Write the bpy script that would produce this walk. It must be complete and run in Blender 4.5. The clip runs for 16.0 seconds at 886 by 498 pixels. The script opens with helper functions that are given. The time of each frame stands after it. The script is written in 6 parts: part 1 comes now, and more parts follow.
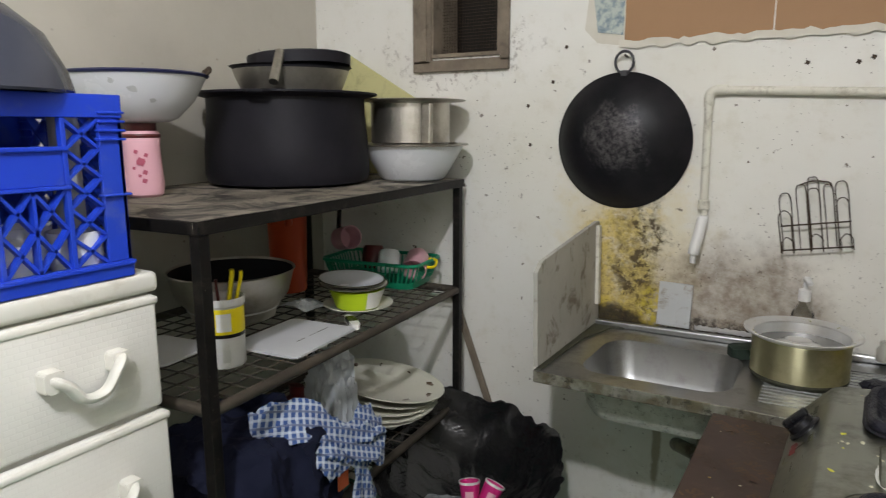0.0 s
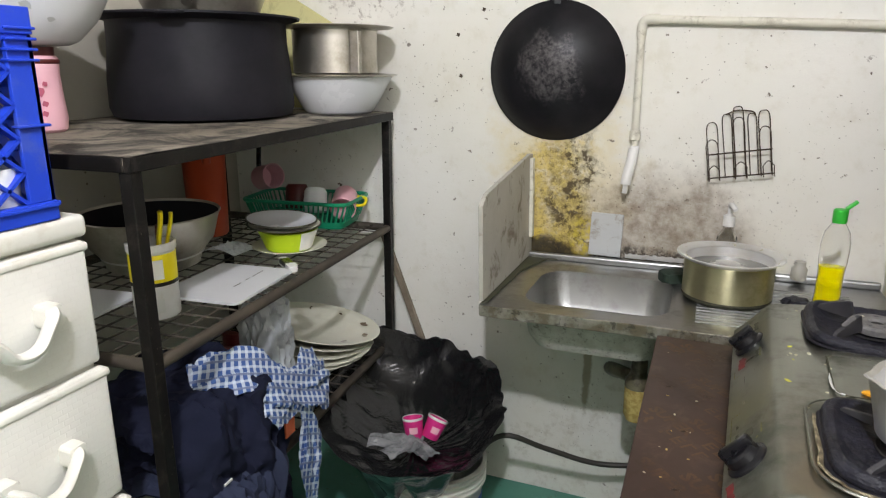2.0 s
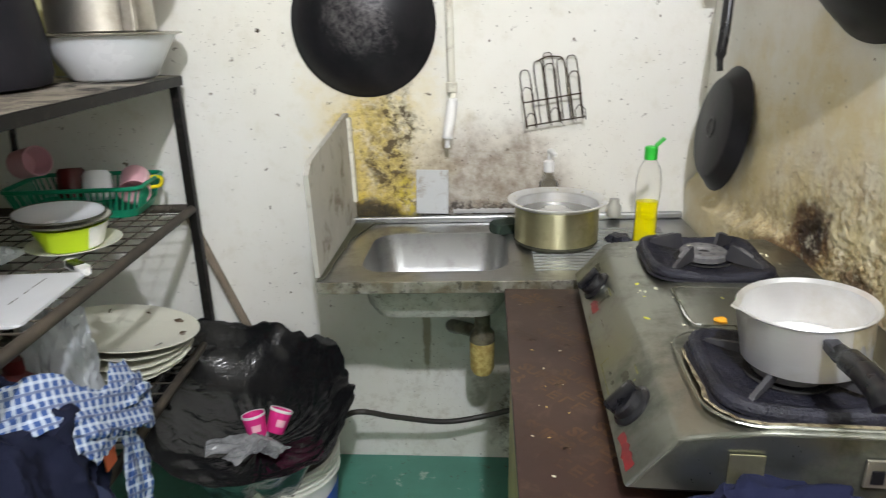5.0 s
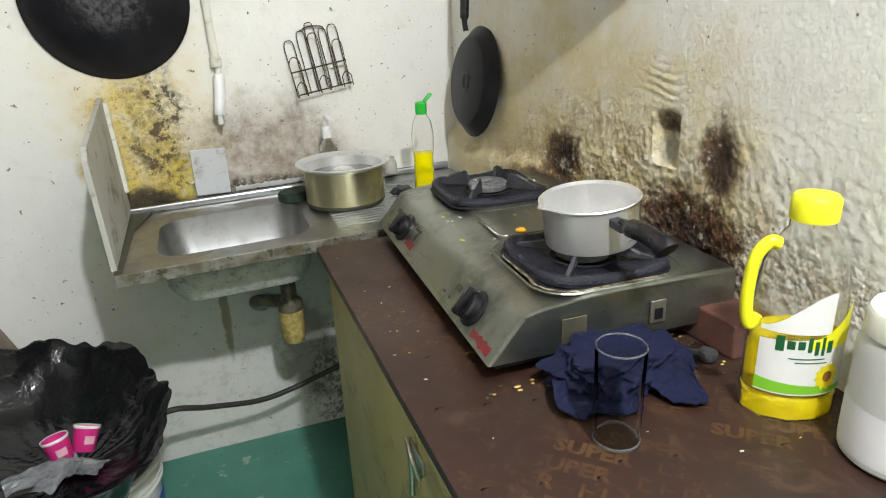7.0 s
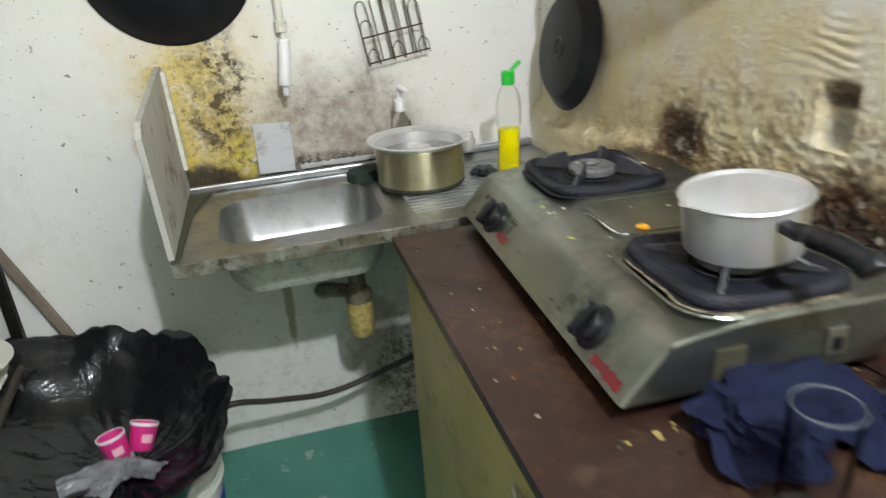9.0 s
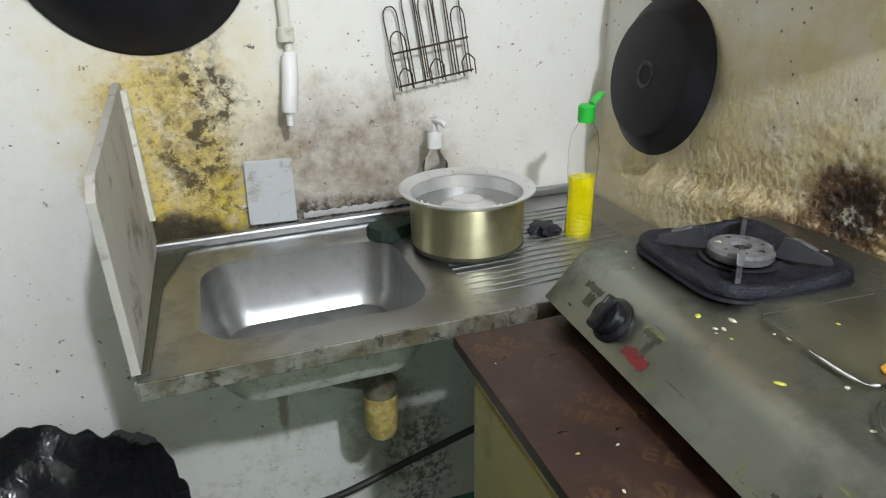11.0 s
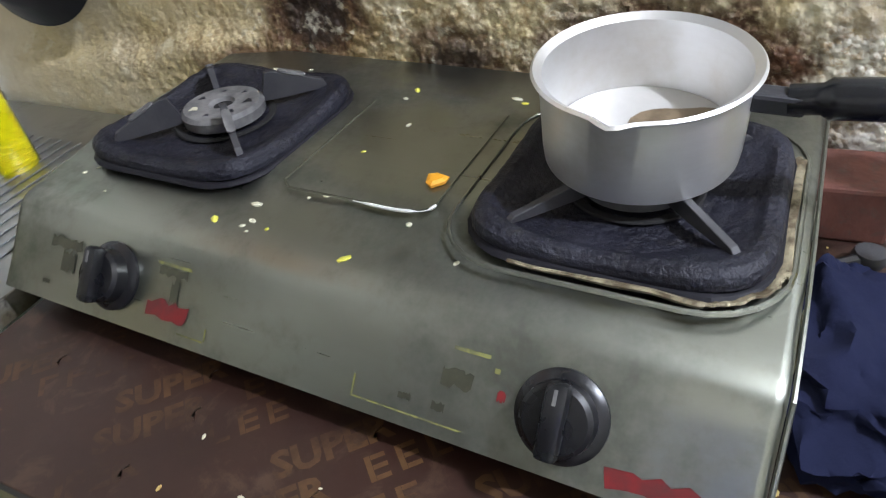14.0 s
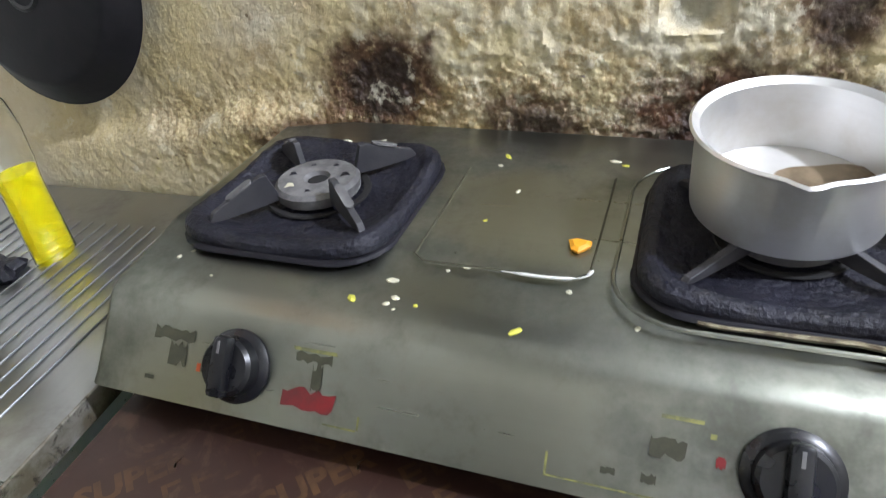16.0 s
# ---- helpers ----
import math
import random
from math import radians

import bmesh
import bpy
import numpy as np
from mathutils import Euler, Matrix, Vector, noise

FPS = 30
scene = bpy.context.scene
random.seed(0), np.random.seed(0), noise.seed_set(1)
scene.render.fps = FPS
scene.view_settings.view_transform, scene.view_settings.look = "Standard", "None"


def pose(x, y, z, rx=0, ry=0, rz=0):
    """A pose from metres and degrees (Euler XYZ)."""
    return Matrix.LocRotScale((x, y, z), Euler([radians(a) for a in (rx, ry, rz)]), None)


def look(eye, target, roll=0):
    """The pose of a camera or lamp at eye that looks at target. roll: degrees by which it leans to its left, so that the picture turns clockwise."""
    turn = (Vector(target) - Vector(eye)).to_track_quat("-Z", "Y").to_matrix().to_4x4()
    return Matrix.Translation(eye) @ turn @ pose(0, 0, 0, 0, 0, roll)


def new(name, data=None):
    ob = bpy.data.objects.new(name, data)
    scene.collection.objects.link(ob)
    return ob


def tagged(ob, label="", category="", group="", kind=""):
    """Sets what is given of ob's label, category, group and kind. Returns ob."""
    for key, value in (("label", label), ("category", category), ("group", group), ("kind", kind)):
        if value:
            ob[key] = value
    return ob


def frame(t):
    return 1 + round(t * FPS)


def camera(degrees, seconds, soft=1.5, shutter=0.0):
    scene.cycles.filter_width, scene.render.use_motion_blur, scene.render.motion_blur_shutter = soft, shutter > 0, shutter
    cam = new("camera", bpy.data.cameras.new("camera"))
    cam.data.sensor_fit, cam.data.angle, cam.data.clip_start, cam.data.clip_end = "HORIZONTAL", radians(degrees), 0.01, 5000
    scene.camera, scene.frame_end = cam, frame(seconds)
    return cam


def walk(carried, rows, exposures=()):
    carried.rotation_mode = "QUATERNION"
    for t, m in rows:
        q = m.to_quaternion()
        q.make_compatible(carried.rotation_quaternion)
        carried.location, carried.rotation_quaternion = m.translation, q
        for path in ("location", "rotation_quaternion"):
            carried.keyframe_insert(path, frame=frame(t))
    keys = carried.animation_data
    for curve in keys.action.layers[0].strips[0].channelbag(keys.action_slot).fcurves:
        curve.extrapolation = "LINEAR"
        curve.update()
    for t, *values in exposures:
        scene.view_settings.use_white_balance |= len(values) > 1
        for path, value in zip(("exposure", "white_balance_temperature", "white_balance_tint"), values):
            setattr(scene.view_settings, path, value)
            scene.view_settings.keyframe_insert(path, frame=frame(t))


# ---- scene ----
cam = camera(67.7, 16.0, soft=1.1, shutter=0.5)
PATH = [
    (0, (0.085, 0.183, 1.467), (-0.933, 1.866, 1.102), -0.0),
    (0.5, (0.022, 0.169, 1.466), (-0.861, 1.923, 1.084), 0.6),
    (1, (-0.003, 0.166, 1.458), (-0.864, 1.921, 1.034), 0.6),
    (1.5, (-0.02, 0.181, 1.45), (-0.813, 1.946, 0.944), 0.4),
    (2, (-0.041, 0.17, 1.444), (-0.758, 1.958, 0.905), 0.3),
    (2.5, (-0.062, 0.143, 1.437), (-0.701, 1.949, 0.861), 0.6),
    (3, (-0.1, 0.13, 1.436), (-0.578, 1.976, 0.834), 1.3),
    (3.2, (-0.115, 0.13, 1.434), (-0.545, 1.982, 0.815), 1.1),
    (5.3, (-0.162, 0.269, 1.427), (-0.148, 2.154, 0.76), -1.6),
    (5.5, (-0.182, 0.268, 1.423), (-0.046, 2.144, 0.745), -1.8),
    (6, (-0.253, 0.217, 1.409), (0.122, 2.056, 0.719), -2.9),
    (6.5, (-0.281, 0.183, 1.407), (0.264, 1.974, 0.704), -3.2),
    (7, (-0.306, 0.175, 1.398), (0.319, 1.933, 0.678), -2.7),
    (7.5, (-0.316, 0.167, 1.396), (0.316, 1.926, 0.683), -2.7),
    (8, (-0.328, 0.169, 1.395), (0.304, 1.938, 0.708), -1.9),
    (8.5, (-0.335, 0.213, 1.389), (0.276, 1.979, 0.677), -1.9),
    (8.8, (-0.318, 0.283, 1.376), (0.198, 2.067, 0.634), -2.7),
    (9, (-0.315, 0.379, 1.374), (0.143, 2.156, 0.579), -3.6),
    (9.2, (-0.302, 0.462, 1.392), (0.107, 2.256, 0.606), -4.0),
    (11.3, (-0.391, 0.848, 1.358), (0.255, 2.568, 0.568), -1.0),
    (11.5, (-0.376, 0.864, 1.356), (0.326, 2.549, 0.541), -1.9),
    (12, (-0.311, 0.873, 1.333), (0.648, 2.381, 0.434), -4.6),
    (12.5, (-0.313, 0.883, 1.323), (0.882, 2.147, 0.334), -4.8),
    (13, (-0.284, 0.91, 1.318), (1.031, 2.013, 0.292), -6.3),
    (13.5, (-0.219, 0.934, 1.291), (1.103, 1.887, 0.132), -8.1),
    (14, (-0.21, 0.968, 1.29), (1.168, 1.731, 0.058), -8.1),
    (14.5, (-0.229, 1.013, 1.291), (1.174, 1.698, 0.04), -9.2),
    (15, (-0.243, 1.067, 1.292), (1.185, 1.72, 0.052), -9.0),
    (15.5, (-0.252, 1.112, 1.298), (1.234, 1.748, 0.12), -8.6),
    (16, (-0.261, 1.145, 1.311), (1.295, 1.727, 0.197), -6.5),
]
EXPOSURES = [(0, -0.72, 6650, 14), (0.5, -0.57, 6650, 14), (1.5, -0.32, 6650, 15), (3, -0.09, 6600, 15), (5.5, 0.03, 6500, 12), (7, 0.03, 6500, 10), (9, -0.02, 6350, 10), (11.5, -0.09, 6080, 12), (12, -0.17, 5980, 13), (12.5, -0.07, 5980, 14), (13.5, -0.02, 5950, 15), (14.5, 0.18, 5950, 15), (16, 0.31, 5950, 15)]
walk(cam, [(t, look(eye, target, roll)) for t, eye, target, roll in PATH], EXPOSURES)

# ---- light ----
LAMP = (0.0, -0.25, 2.62)
world = bpy.data.worlds.new("night")
scene.world = world
world.use_nodes = True
world.node_tree.nodes["Background"].inputs[0].default_value = (0.02, 0.022, 0.03, 1)
world.node_tree.nodes["Background"].inputs[1].default_value = 0.2
bulb_light = bpy.data.lights.new("ceiling_bulb", "POINT")
bulb_light.energy, bulb_light.shadow_soft_size, bulb_light.color = 180, 0.045, (0.88, 0.925, 1.0)
lamp = new("ceiling_bulb", bulb_light)
lamp.location = LAMP

FLOOR, COUNTER, NORTH, EAST, WEST, SOUTH, CEIL = 0.04, 0.872, 2.128, 0.45, -1.64, -1.6, 2.85


# ---- materials ----
class Nodes:
    """Small wrapper to write node graphs as expressions."""

    def __init__(self, name):
        self.m = bpy.data.materials.new(name)
        self.m.use_nodes = True
        self.t = self.m.node_tree
        self.b = self.t.nodes["Principled BSDF"]
        self.co = self.t.nodes.new("ShaderNodeTexCoord").outputs["Object"]

    def put(self, socket, v):
        if isinstance(v, bpy.types.NodeSocket):
            self.t.links.new(v, socket)
        elif isinstance(v, (tuple, list)) and len(v) == 3 and len(socket.default_value) == 4:
            socket.default_value = (*v, 1)
        else:
            socket.default_value = v

    def math(self, op, a, b=0.0, c=None):
        n = self.t.nodes.new("ShaderNodeMath")
        n.operation = op
        self.put(n.inputs[0], a)
        self.put(n.inputs[1], b)
        if c is not None:
            self.put(n.inputs[2], c)
        return n.outputs[0]

    def noise(self, scale, detail=4.0, rough=0.55, co=None, warp=0.0):
        n = self.t.nodes.new("ShaderNodeTexNoise")
        self.put(n.inputs["Vector"], co or self.co)
        n.inputs["Scale"].default_value, n.inputs["Detail"].default_value = scale, detail
        n.inputs["Roughness"].default_value, n.inputs["Distortion"].default_value = rough, warp
        return n.outputs["Fac"]

    def cells(self, scale, co=None, feature="F1"):
        n = self.t.nodes.new("ShaderNodeTexVoronoi")
        n.feature = feature
        self.put(n.inputs["Vector"], co or self.co)
        n.inputs["Scale"].default_value = scale
        return n.outputs["Distance"]

    def step(self, v, lo, hi):
        n = self.t.nodes.new("ShaderNodeMapRange")
        n.interpolation_type = "SMOOTHSTEP"
        self.put(n.inputs[0], v)
        n.inputs[1].default_value, n.inputs[2].default_value = lo, hi
        return n.outputs[0]

    def mix(self, f, a, b):
        n = self.t.nodes.new("ShaderNodeMix")
        n.data_type = "RGBA"
        self.put(n.inputs[0], f)
        self.put(n.inputs[6], a)
        self.put(n.inputs[7], b)
        return n.outputs[2]

    def mapped(self, loc=(0, 0, 0), scale=(1, 1, 1), rot=(0, 0, 0)):
        n = self.t.nodes.new("ShaderNodeMapping")
        self.put(n.inputs[0], self.co)
        n.inputs[1].default_value, n.inputs[2].default_value, n.inputs[3].default_value = loc, rot, scale
        return n.outputs[0]

    def blob(self, centre, radii, ragged=0.5, scale=9.0):
        """1 inside a ragged patch round centre, 0 outside."""
        v = self.mapped([-c / r for c, r in zip(centre, radii)], [1 / r for r in radii])
        n = self.t.nodes.new("ShaderNodeVectorMath")
        n.operation = "LENGTH"
        self.put(n.inputs[0], v)
        d = self.math("ADD", n.outputs["Value"], self.math("MULTIPLY", self.math("SUBTRACT", self.noise(scale, 6, 0.65), 0.5), ragged * 4))
        return self.math("SUBTRACT", 1.0, self.step(d, 0.55, 1.05))

    def bump(self, h, strength=0.3, dist=0.002):
        n = self.t.nodes.new("ShaderNodeBump")
        n.inputs["Strength"].default_value, n.inputs["Distance"].default_value = strength, dist
        self.put(n.inputs["Height"], h)
        self.t.links.new(n.outputs[0], self.b.inputs["Normal"])

    def done(self, colour, rough=0.5, metal=0.0, **more):
        self.put(self.b.inputs["Base Color"], colour)
        self.put(self.b.inputs["Roughness"], rough)
        self.put(self.b.inputs["Metallic"], metal)
        for k, v in more.items():
            self.put(self.b.inputs[k.replace("_", " ")], v)
        return self.m


def surface(name, base, second=None, rough=0.5, metal=0.0, grain=60.0, spots=4.0, amount=0.35, bump=0.12, dist=0.001, dirt=None, dirt_amount=0.5, **more):
    """A worn surface: slow and fast colour change, grime patches, fine relief, uneven gloss."""
    n = Nodes(name)
    second = second or tuple(c * 0.72 for c in base)
    slow, fast = n.noise(spots, 5, 0.6), n.noise(grain, 4, 0.6)
    f = n.math("MULTIPLY", n.math("ADD", n.step(slow, 0.35, 0.7), n.math("MULTIPLY", fast, 0.6)), amount)
    c = n.mix(f, base, second)
    if dirt:
        d = n.math("MULTIPLY", n.step(n.noise(spots * 2.6, 8, 0.7, warp=0.6), 0.52, 0.66), dirt_amount)
        c = n.mix(d, c, dirt)
    n.bump(fast, bump, dist)
    r = n.math("ADD", rough - 0.1, n.math("MULTIPLY", slow, 0.25))
    return n.done(c, r, metal, **more)


def glassy(name, colour, rough=0.03, ior=1.45):
    n = Nodes(name)
    return n.done(colour, rough, 0.0, Transmission_Weight=1.0, IOR=ior)


def wall_paint(name):
    """Cream oil paint, smoked and stained; each stain keeps its own shape."""
    n = Nodes(name)
    base = n.mix(n.step(n.noise(1.6, 4), 0.3, 0.75), (0.78, 0.77, 0.72), (0.71, 0.69, 0.61))
    base = n.mix(n.math("MULTIPLY", n.step(n.noise(14, 6, 0.7), 0.5, 0.75), 0.35), base, (0.56, 0.52, 0.40))
    return n, base


def north_wall():
    n, c = wall_paint("north_wall_paint")
    fine = n.noise(55, 6, 0.75)
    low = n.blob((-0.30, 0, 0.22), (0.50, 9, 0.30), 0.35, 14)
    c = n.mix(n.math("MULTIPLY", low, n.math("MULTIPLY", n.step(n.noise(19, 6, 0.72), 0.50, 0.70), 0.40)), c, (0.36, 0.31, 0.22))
    yellow = n.blob((-0.475, 0, 1.02), (0.16, 9, 0.32), 0.30, 11)
    c = n.mix(n.math("MULTIPLY", yellow, n.step(n.noise(20, 5, 0.7), 0.25, 0.52)), c, n.mix(n.step(n.noise(34, 6, 0.75), 0.42, 0.66), (0.60, 0.44, 0.06), (0.30, 0.19, 0.04)))
    halo = n.blob((-0.43, 0, 1.10), (0.26, 9, 0.30), 0.5, 7)
    c = n.mix(n.math("MULTIPLY", halo, 0.45), c, (0.63, 0.53, 0.27))
    dark = n.blob((-0.41, 0, 1.06), (0.095, 9, 0.26), 0.42, 17)
    c = n.mix(n.math("MULTIPLY", dark, n.math("MULTIPLY", n.math("MAXIMUM", n.math("MULTIPLY", n.step(fine, 0.42, 0.62), 0.55), n.step(n.noise(15, 7, 0.75), 0.47, 0.56)), 0.92)), c, (0.05, 0.033, 0.013))
    brown = n.blob((-0.14, 0, 0.96), (0.27, 9, 0.24), 0.30, 7)
    c = n.mix(n.math("MULTIPLY", brown, n.math("ADD", 0.42, n.math("MULTIPLY", n.step(n.noise(26, 6, 0.72), 0.30, 0.72), 0.42))), c, (0.17, 0.115, 0.065))
    grime = n.blob((-0.15, 0, 0.885), (0.36, 9, 0.045), 0.45, 18)
    c = n.mix(n.math("MULTIPLY", grime, n.math("MULTIPLY", n.step(n.noise(48, 6, 0.75), 0.36, 0.58), 0.9)), c, (0.025, 0.018, 0.012))
    soot = n.blob((-0.48, 0, 0.885), (0.13, 9, 0.06), 0.35, 20)
    c = n.mix(n.math("MULTIPLY", soot, 0.93), c, (0.02, 0.016, 0.012))
    crumbs = n.blob((-0.10, 0, 1.08), (0.38, 9, 0.24), 0.4, 6)
    c = n.mix(n.math("MULTIPLY", crumbs, n.step(n.noise(70, 5, 0.8), 0.60, 0.68)), c, (0.10, 0.07, 0.045))
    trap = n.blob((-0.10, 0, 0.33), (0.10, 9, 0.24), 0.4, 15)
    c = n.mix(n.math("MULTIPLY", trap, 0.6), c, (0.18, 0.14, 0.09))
    rim = n.blob((-1.05, 0, 1.70), (0.30, 9, 0.13), 0.5, 13)
    c = n.mix(n.math("MULTIPLY", rim, n.math("MULTIPLY", n.step(n.noise(38, 6, 0.75), 0.52, 0.62), 0.55)), c, (0.16, 0.12, 0.08))
    pits = n.math("MULTIPLY", n.step(n.noise(31, 3, 0.6), 0.655, 0.70), n.step(n.noise(5, 3), 0.35, 0.6))
    c = n.mix(pits, c, (0.13, 0.10, 0.07))
    specks = n.math("SUBTRACT", 1.0, n.step(n.cells(26), 0.03, 0.075))
    c = n.mix(n.math("MULTIPLY", specks, n.step(n.noise(7, 3), 0.34, 0.55)), c, (0.10, 0.075, 0.05))
    tiny = n.math("SUBTRACT", 1.0, n.step(n.cells(75), 0.06, 0.12))
    c = n.mix(n.math("MULTIPLY", tiny, n.step(n.noise(4, 4, 0.7), 0.48, 0.62)), c, (0.12, 0.09, 0.06))
    c = n.mix(n.math("MULTIPLY", yellow, n.math("MULTIPLY", n.step(n.noise(70, 7, 0.78), 0.50, 0.62), 0.6)), c, (0.11, 0.075, 0.025))
    lemon = n.blob((-0.365, 0, 0.945), (0.055, 9, 0.075), 0.30, 22)
    c = n.mix(n.math("MULTIPLY", lemon, n.math("MULTIPLY", n.step(n.noise(48, 6, 0.75), 0.38, 0.60), 0.85)), c, (0.58, 0.46, 0.06))
    streak = n.blob((-0.33, 0, 0.52), (0.016, 9, 0.20), 0.30, 30)
    c = n.mix(n.math("MULTIPLY", streak, 0.7), c, (0.22, 0.16, 0.06))
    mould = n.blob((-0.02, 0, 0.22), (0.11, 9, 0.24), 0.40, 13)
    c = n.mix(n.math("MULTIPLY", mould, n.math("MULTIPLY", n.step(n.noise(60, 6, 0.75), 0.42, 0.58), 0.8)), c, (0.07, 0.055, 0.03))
    n.bump(n.math("ADD", n.noise(16, 6, 0.6), n.math("MULTIPLY", fine, 0.35)), 0.5, 0.004)
    return n.done(c, 0.62, Specular_IOR_Level=0.3)


def east_wall():
    n, c = wall_paint("east_wall_plaster")
    fine = n.noise(75, 6, 0.75)
    grain = n.noise(120, 5, 0.7)
    grease = n.blob((0, 1.50, 1.08), (9, 0.80, 0.36), 0.30, 5)
    flow = n.blob((0, 1.75, 0.98), (9, 0.55, 0.17), 0.35, 7)
    c = n.mix(n.math("MULTIPLY", grease, n.math("ADD", 0.42, n.math("MULTIPLY", n.step(n.noise(9, 6, 0.7), 0.36, 0.64), 0.45))), c, (0.62, 0.51, 0.25))
    c = n.mix(n.math("MULTIPLY", flow, 0.5), c, (0.56, 0.43, 0.18))
    band = n.blob((0, 1.25, 0.985), (9, 0.72, 0.095), 0.40, 12)
    c = n.mix(n.math("MULTIPLY", band, n.math("MULTIPLY", n.step(grain, 0.42, 0.62), 0.7)), c, (0.28, 0.18, 0.07))
    amber = n.blob((0, 1.25, 1.05), (9, 0.50, 0.17), 0.45, 9)
    c = n.mix(n.math("MULTIPLY", amber, n.math("MULTIPLY", n.step(n.noise(21, 7, 0.75), 0.46, 0.60), 0.6)), c, (0.34, 0.22, 0.075))
    for y, z, ry, rz, k in ((1.47, 1.045, 0.10, 0.085, 0.95), (1.05, 0.985, 0.18, 0.095, 1.0), (0.985, 1.13, 0.055, 0.085, 0.9), (1.17, 0.93, 0.34, 0.06, 0.8), (1.115, 1.175, 0.045, 0.025, 0.85), (1.28, 1.0, 0.07, 0.05, 0.8), (1.56, 0.97, 0.10, 0.04, 0.8)):
        patch = n.blob((0, y, z), (9, ry, rz), 0.36, 19)
        c = n.mix(n.math("MULTIPLY", patch, n.math("MULTIPLY", n.step(fine, 0.26, 0.50), k)), c, (0.085, 0.034, 0.012))
        core = n.blob((0, y, z - 0.01), (9, ry * 0.62, rz * 0.62), 0.42, 26)
        c = n.mix(n.math("MULTIPLY", core, 0.85 * k), c, (0.018, 0.009, 0.006))
    cement = n.blob((0, 1.118, 1.125), (9, 0.028, 0.036), 0.12, 30)
    c = n.mix(n.math("MULTIPLY", cement, 0.8), c, (0.30, 0.29, 0.23))
    flake = n.math("MULTIPLY", n.step(n.noise(24, 6, 0.7), 0.58, 0.64), grease)
    c = n.mix(n.math("MULTIPLY", flake, 0.45), c, (0.76, 0.72, 0.56))
    specks = n.math("SUBTRACT", 1.0, n.step(n.cells(34), 0.05, 0.11))
    c = n.mix(n.math("MULTIPLY", specks, n.step(n.noise(6, 3), 0.42, 0.60)), c, (0.16, 0.11, 0.06))
    n.bump(n.math("ADD", n.math("ADD", n.math("MULTIPLY", n.step(n.noise(90, 6, 0.75), 0.58, 0.70), 0.22), n.math("MULTIPLY", grain, n.math("ADD", 0.18, n.math("MULTIPLY", grease, 0.75)))), n.math("MULTIPLY", n.cells(150), n.math("SUBTRACT", -0.15, n.math("MULTIPLY", band, 0.6)))), 0.8, 0.0042)
    return n.done(c, 0.45)


def dim_wall():
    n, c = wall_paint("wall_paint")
    # Darker mix puts the weak light on the west wall into its colour
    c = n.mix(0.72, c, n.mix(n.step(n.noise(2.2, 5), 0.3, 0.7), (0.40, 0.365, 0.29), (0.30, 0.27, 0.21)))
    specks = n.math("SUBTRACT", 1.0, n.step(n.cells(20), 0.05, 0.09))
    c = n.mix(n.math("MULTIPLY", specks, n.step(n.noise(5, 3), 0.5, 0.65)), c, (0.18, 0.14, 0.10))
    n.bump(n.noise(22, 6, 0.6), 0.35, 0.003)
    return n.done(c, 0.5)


def green_floor():
    n = Nodes("green_floor_paint")
    c = n.mix(n.step(n.noise(3, 5), 0.3, 0.7), (0.085, 0.27, 0.20), (0.055, 0.19, 0.14))
    c = n.mix(n.math("MULTIPLY", n.step(n.noise(11, 7, 0.72), 0.60, 0.68), 0.75), c, (0.42, 0.45, 0.38))
    c = n.mix(n.math("MULTIPLY", n.step(n.noise(33, 6, 0.7), 0.62, 0.68), 0.7), c, (0.07, 0.06, 0.04))
    n.bump(n.noise(28, 5), 0.3, 0.003)
    return n.done(c, 0.42)


def plaid():
    n = Nodes("blue_plaid_cotton")
    def bands(axis, count, width):
        s = n.t.nodes.new("ShaderNodeSeparateXYZ")
        n.t.links.new(n.mapped(rot=(0.5, 0.4, 0.7)), s.inputs[0])
        w = n.math("FRACT", n.math("MULTIPLY", s.outputs[axis], count))
        return n.math("LESS_THAN", w, width)
    c = n.mix(n.math("MULTIPLY", bands(1, 62.0, 0.42), 0.62), (0.035, 0.085, 0.25), (0.62, 0.67, 0.70))
    c = n.mix(n.math("MULTIPLY", bands(2, 62.0, 0.36), 0.55), c, (0.60, 0.66, 0.72))
    c = n.mix(n.math("MULTIPLY", bands(2, 31.0, 0.16), 0.7), c, (0.02, 0.04, 0.15))
    n.bump(n.noise(160, 3), 0.3, 0.0006)
    return n.done(c, 0.85)


def polythene():
    """Thin black film: fine sharp creases that catch the light."""
    n = Nodes("black_polythene")
    def folds(scale, warp):
        return n.math("ABSOLUTE", n.math("SUBTRACT", n.noise(scale, 2, 0.5, warp=warp), 0.5))
    h = n.math("ADD", n.math("MULTIPLY", folds(14, 1.2), 0.7), n.math("MULTIPLY", folds(34, 1.0), 0.35))
    n.bump(h, 0.5, 0.010)
    return n.done(n.mix(n.noise(30), (0.005, 0.005, 0.006), (0.010, 0.010, 0.011)), 0.20, Specular_IOR_Level=0.6)


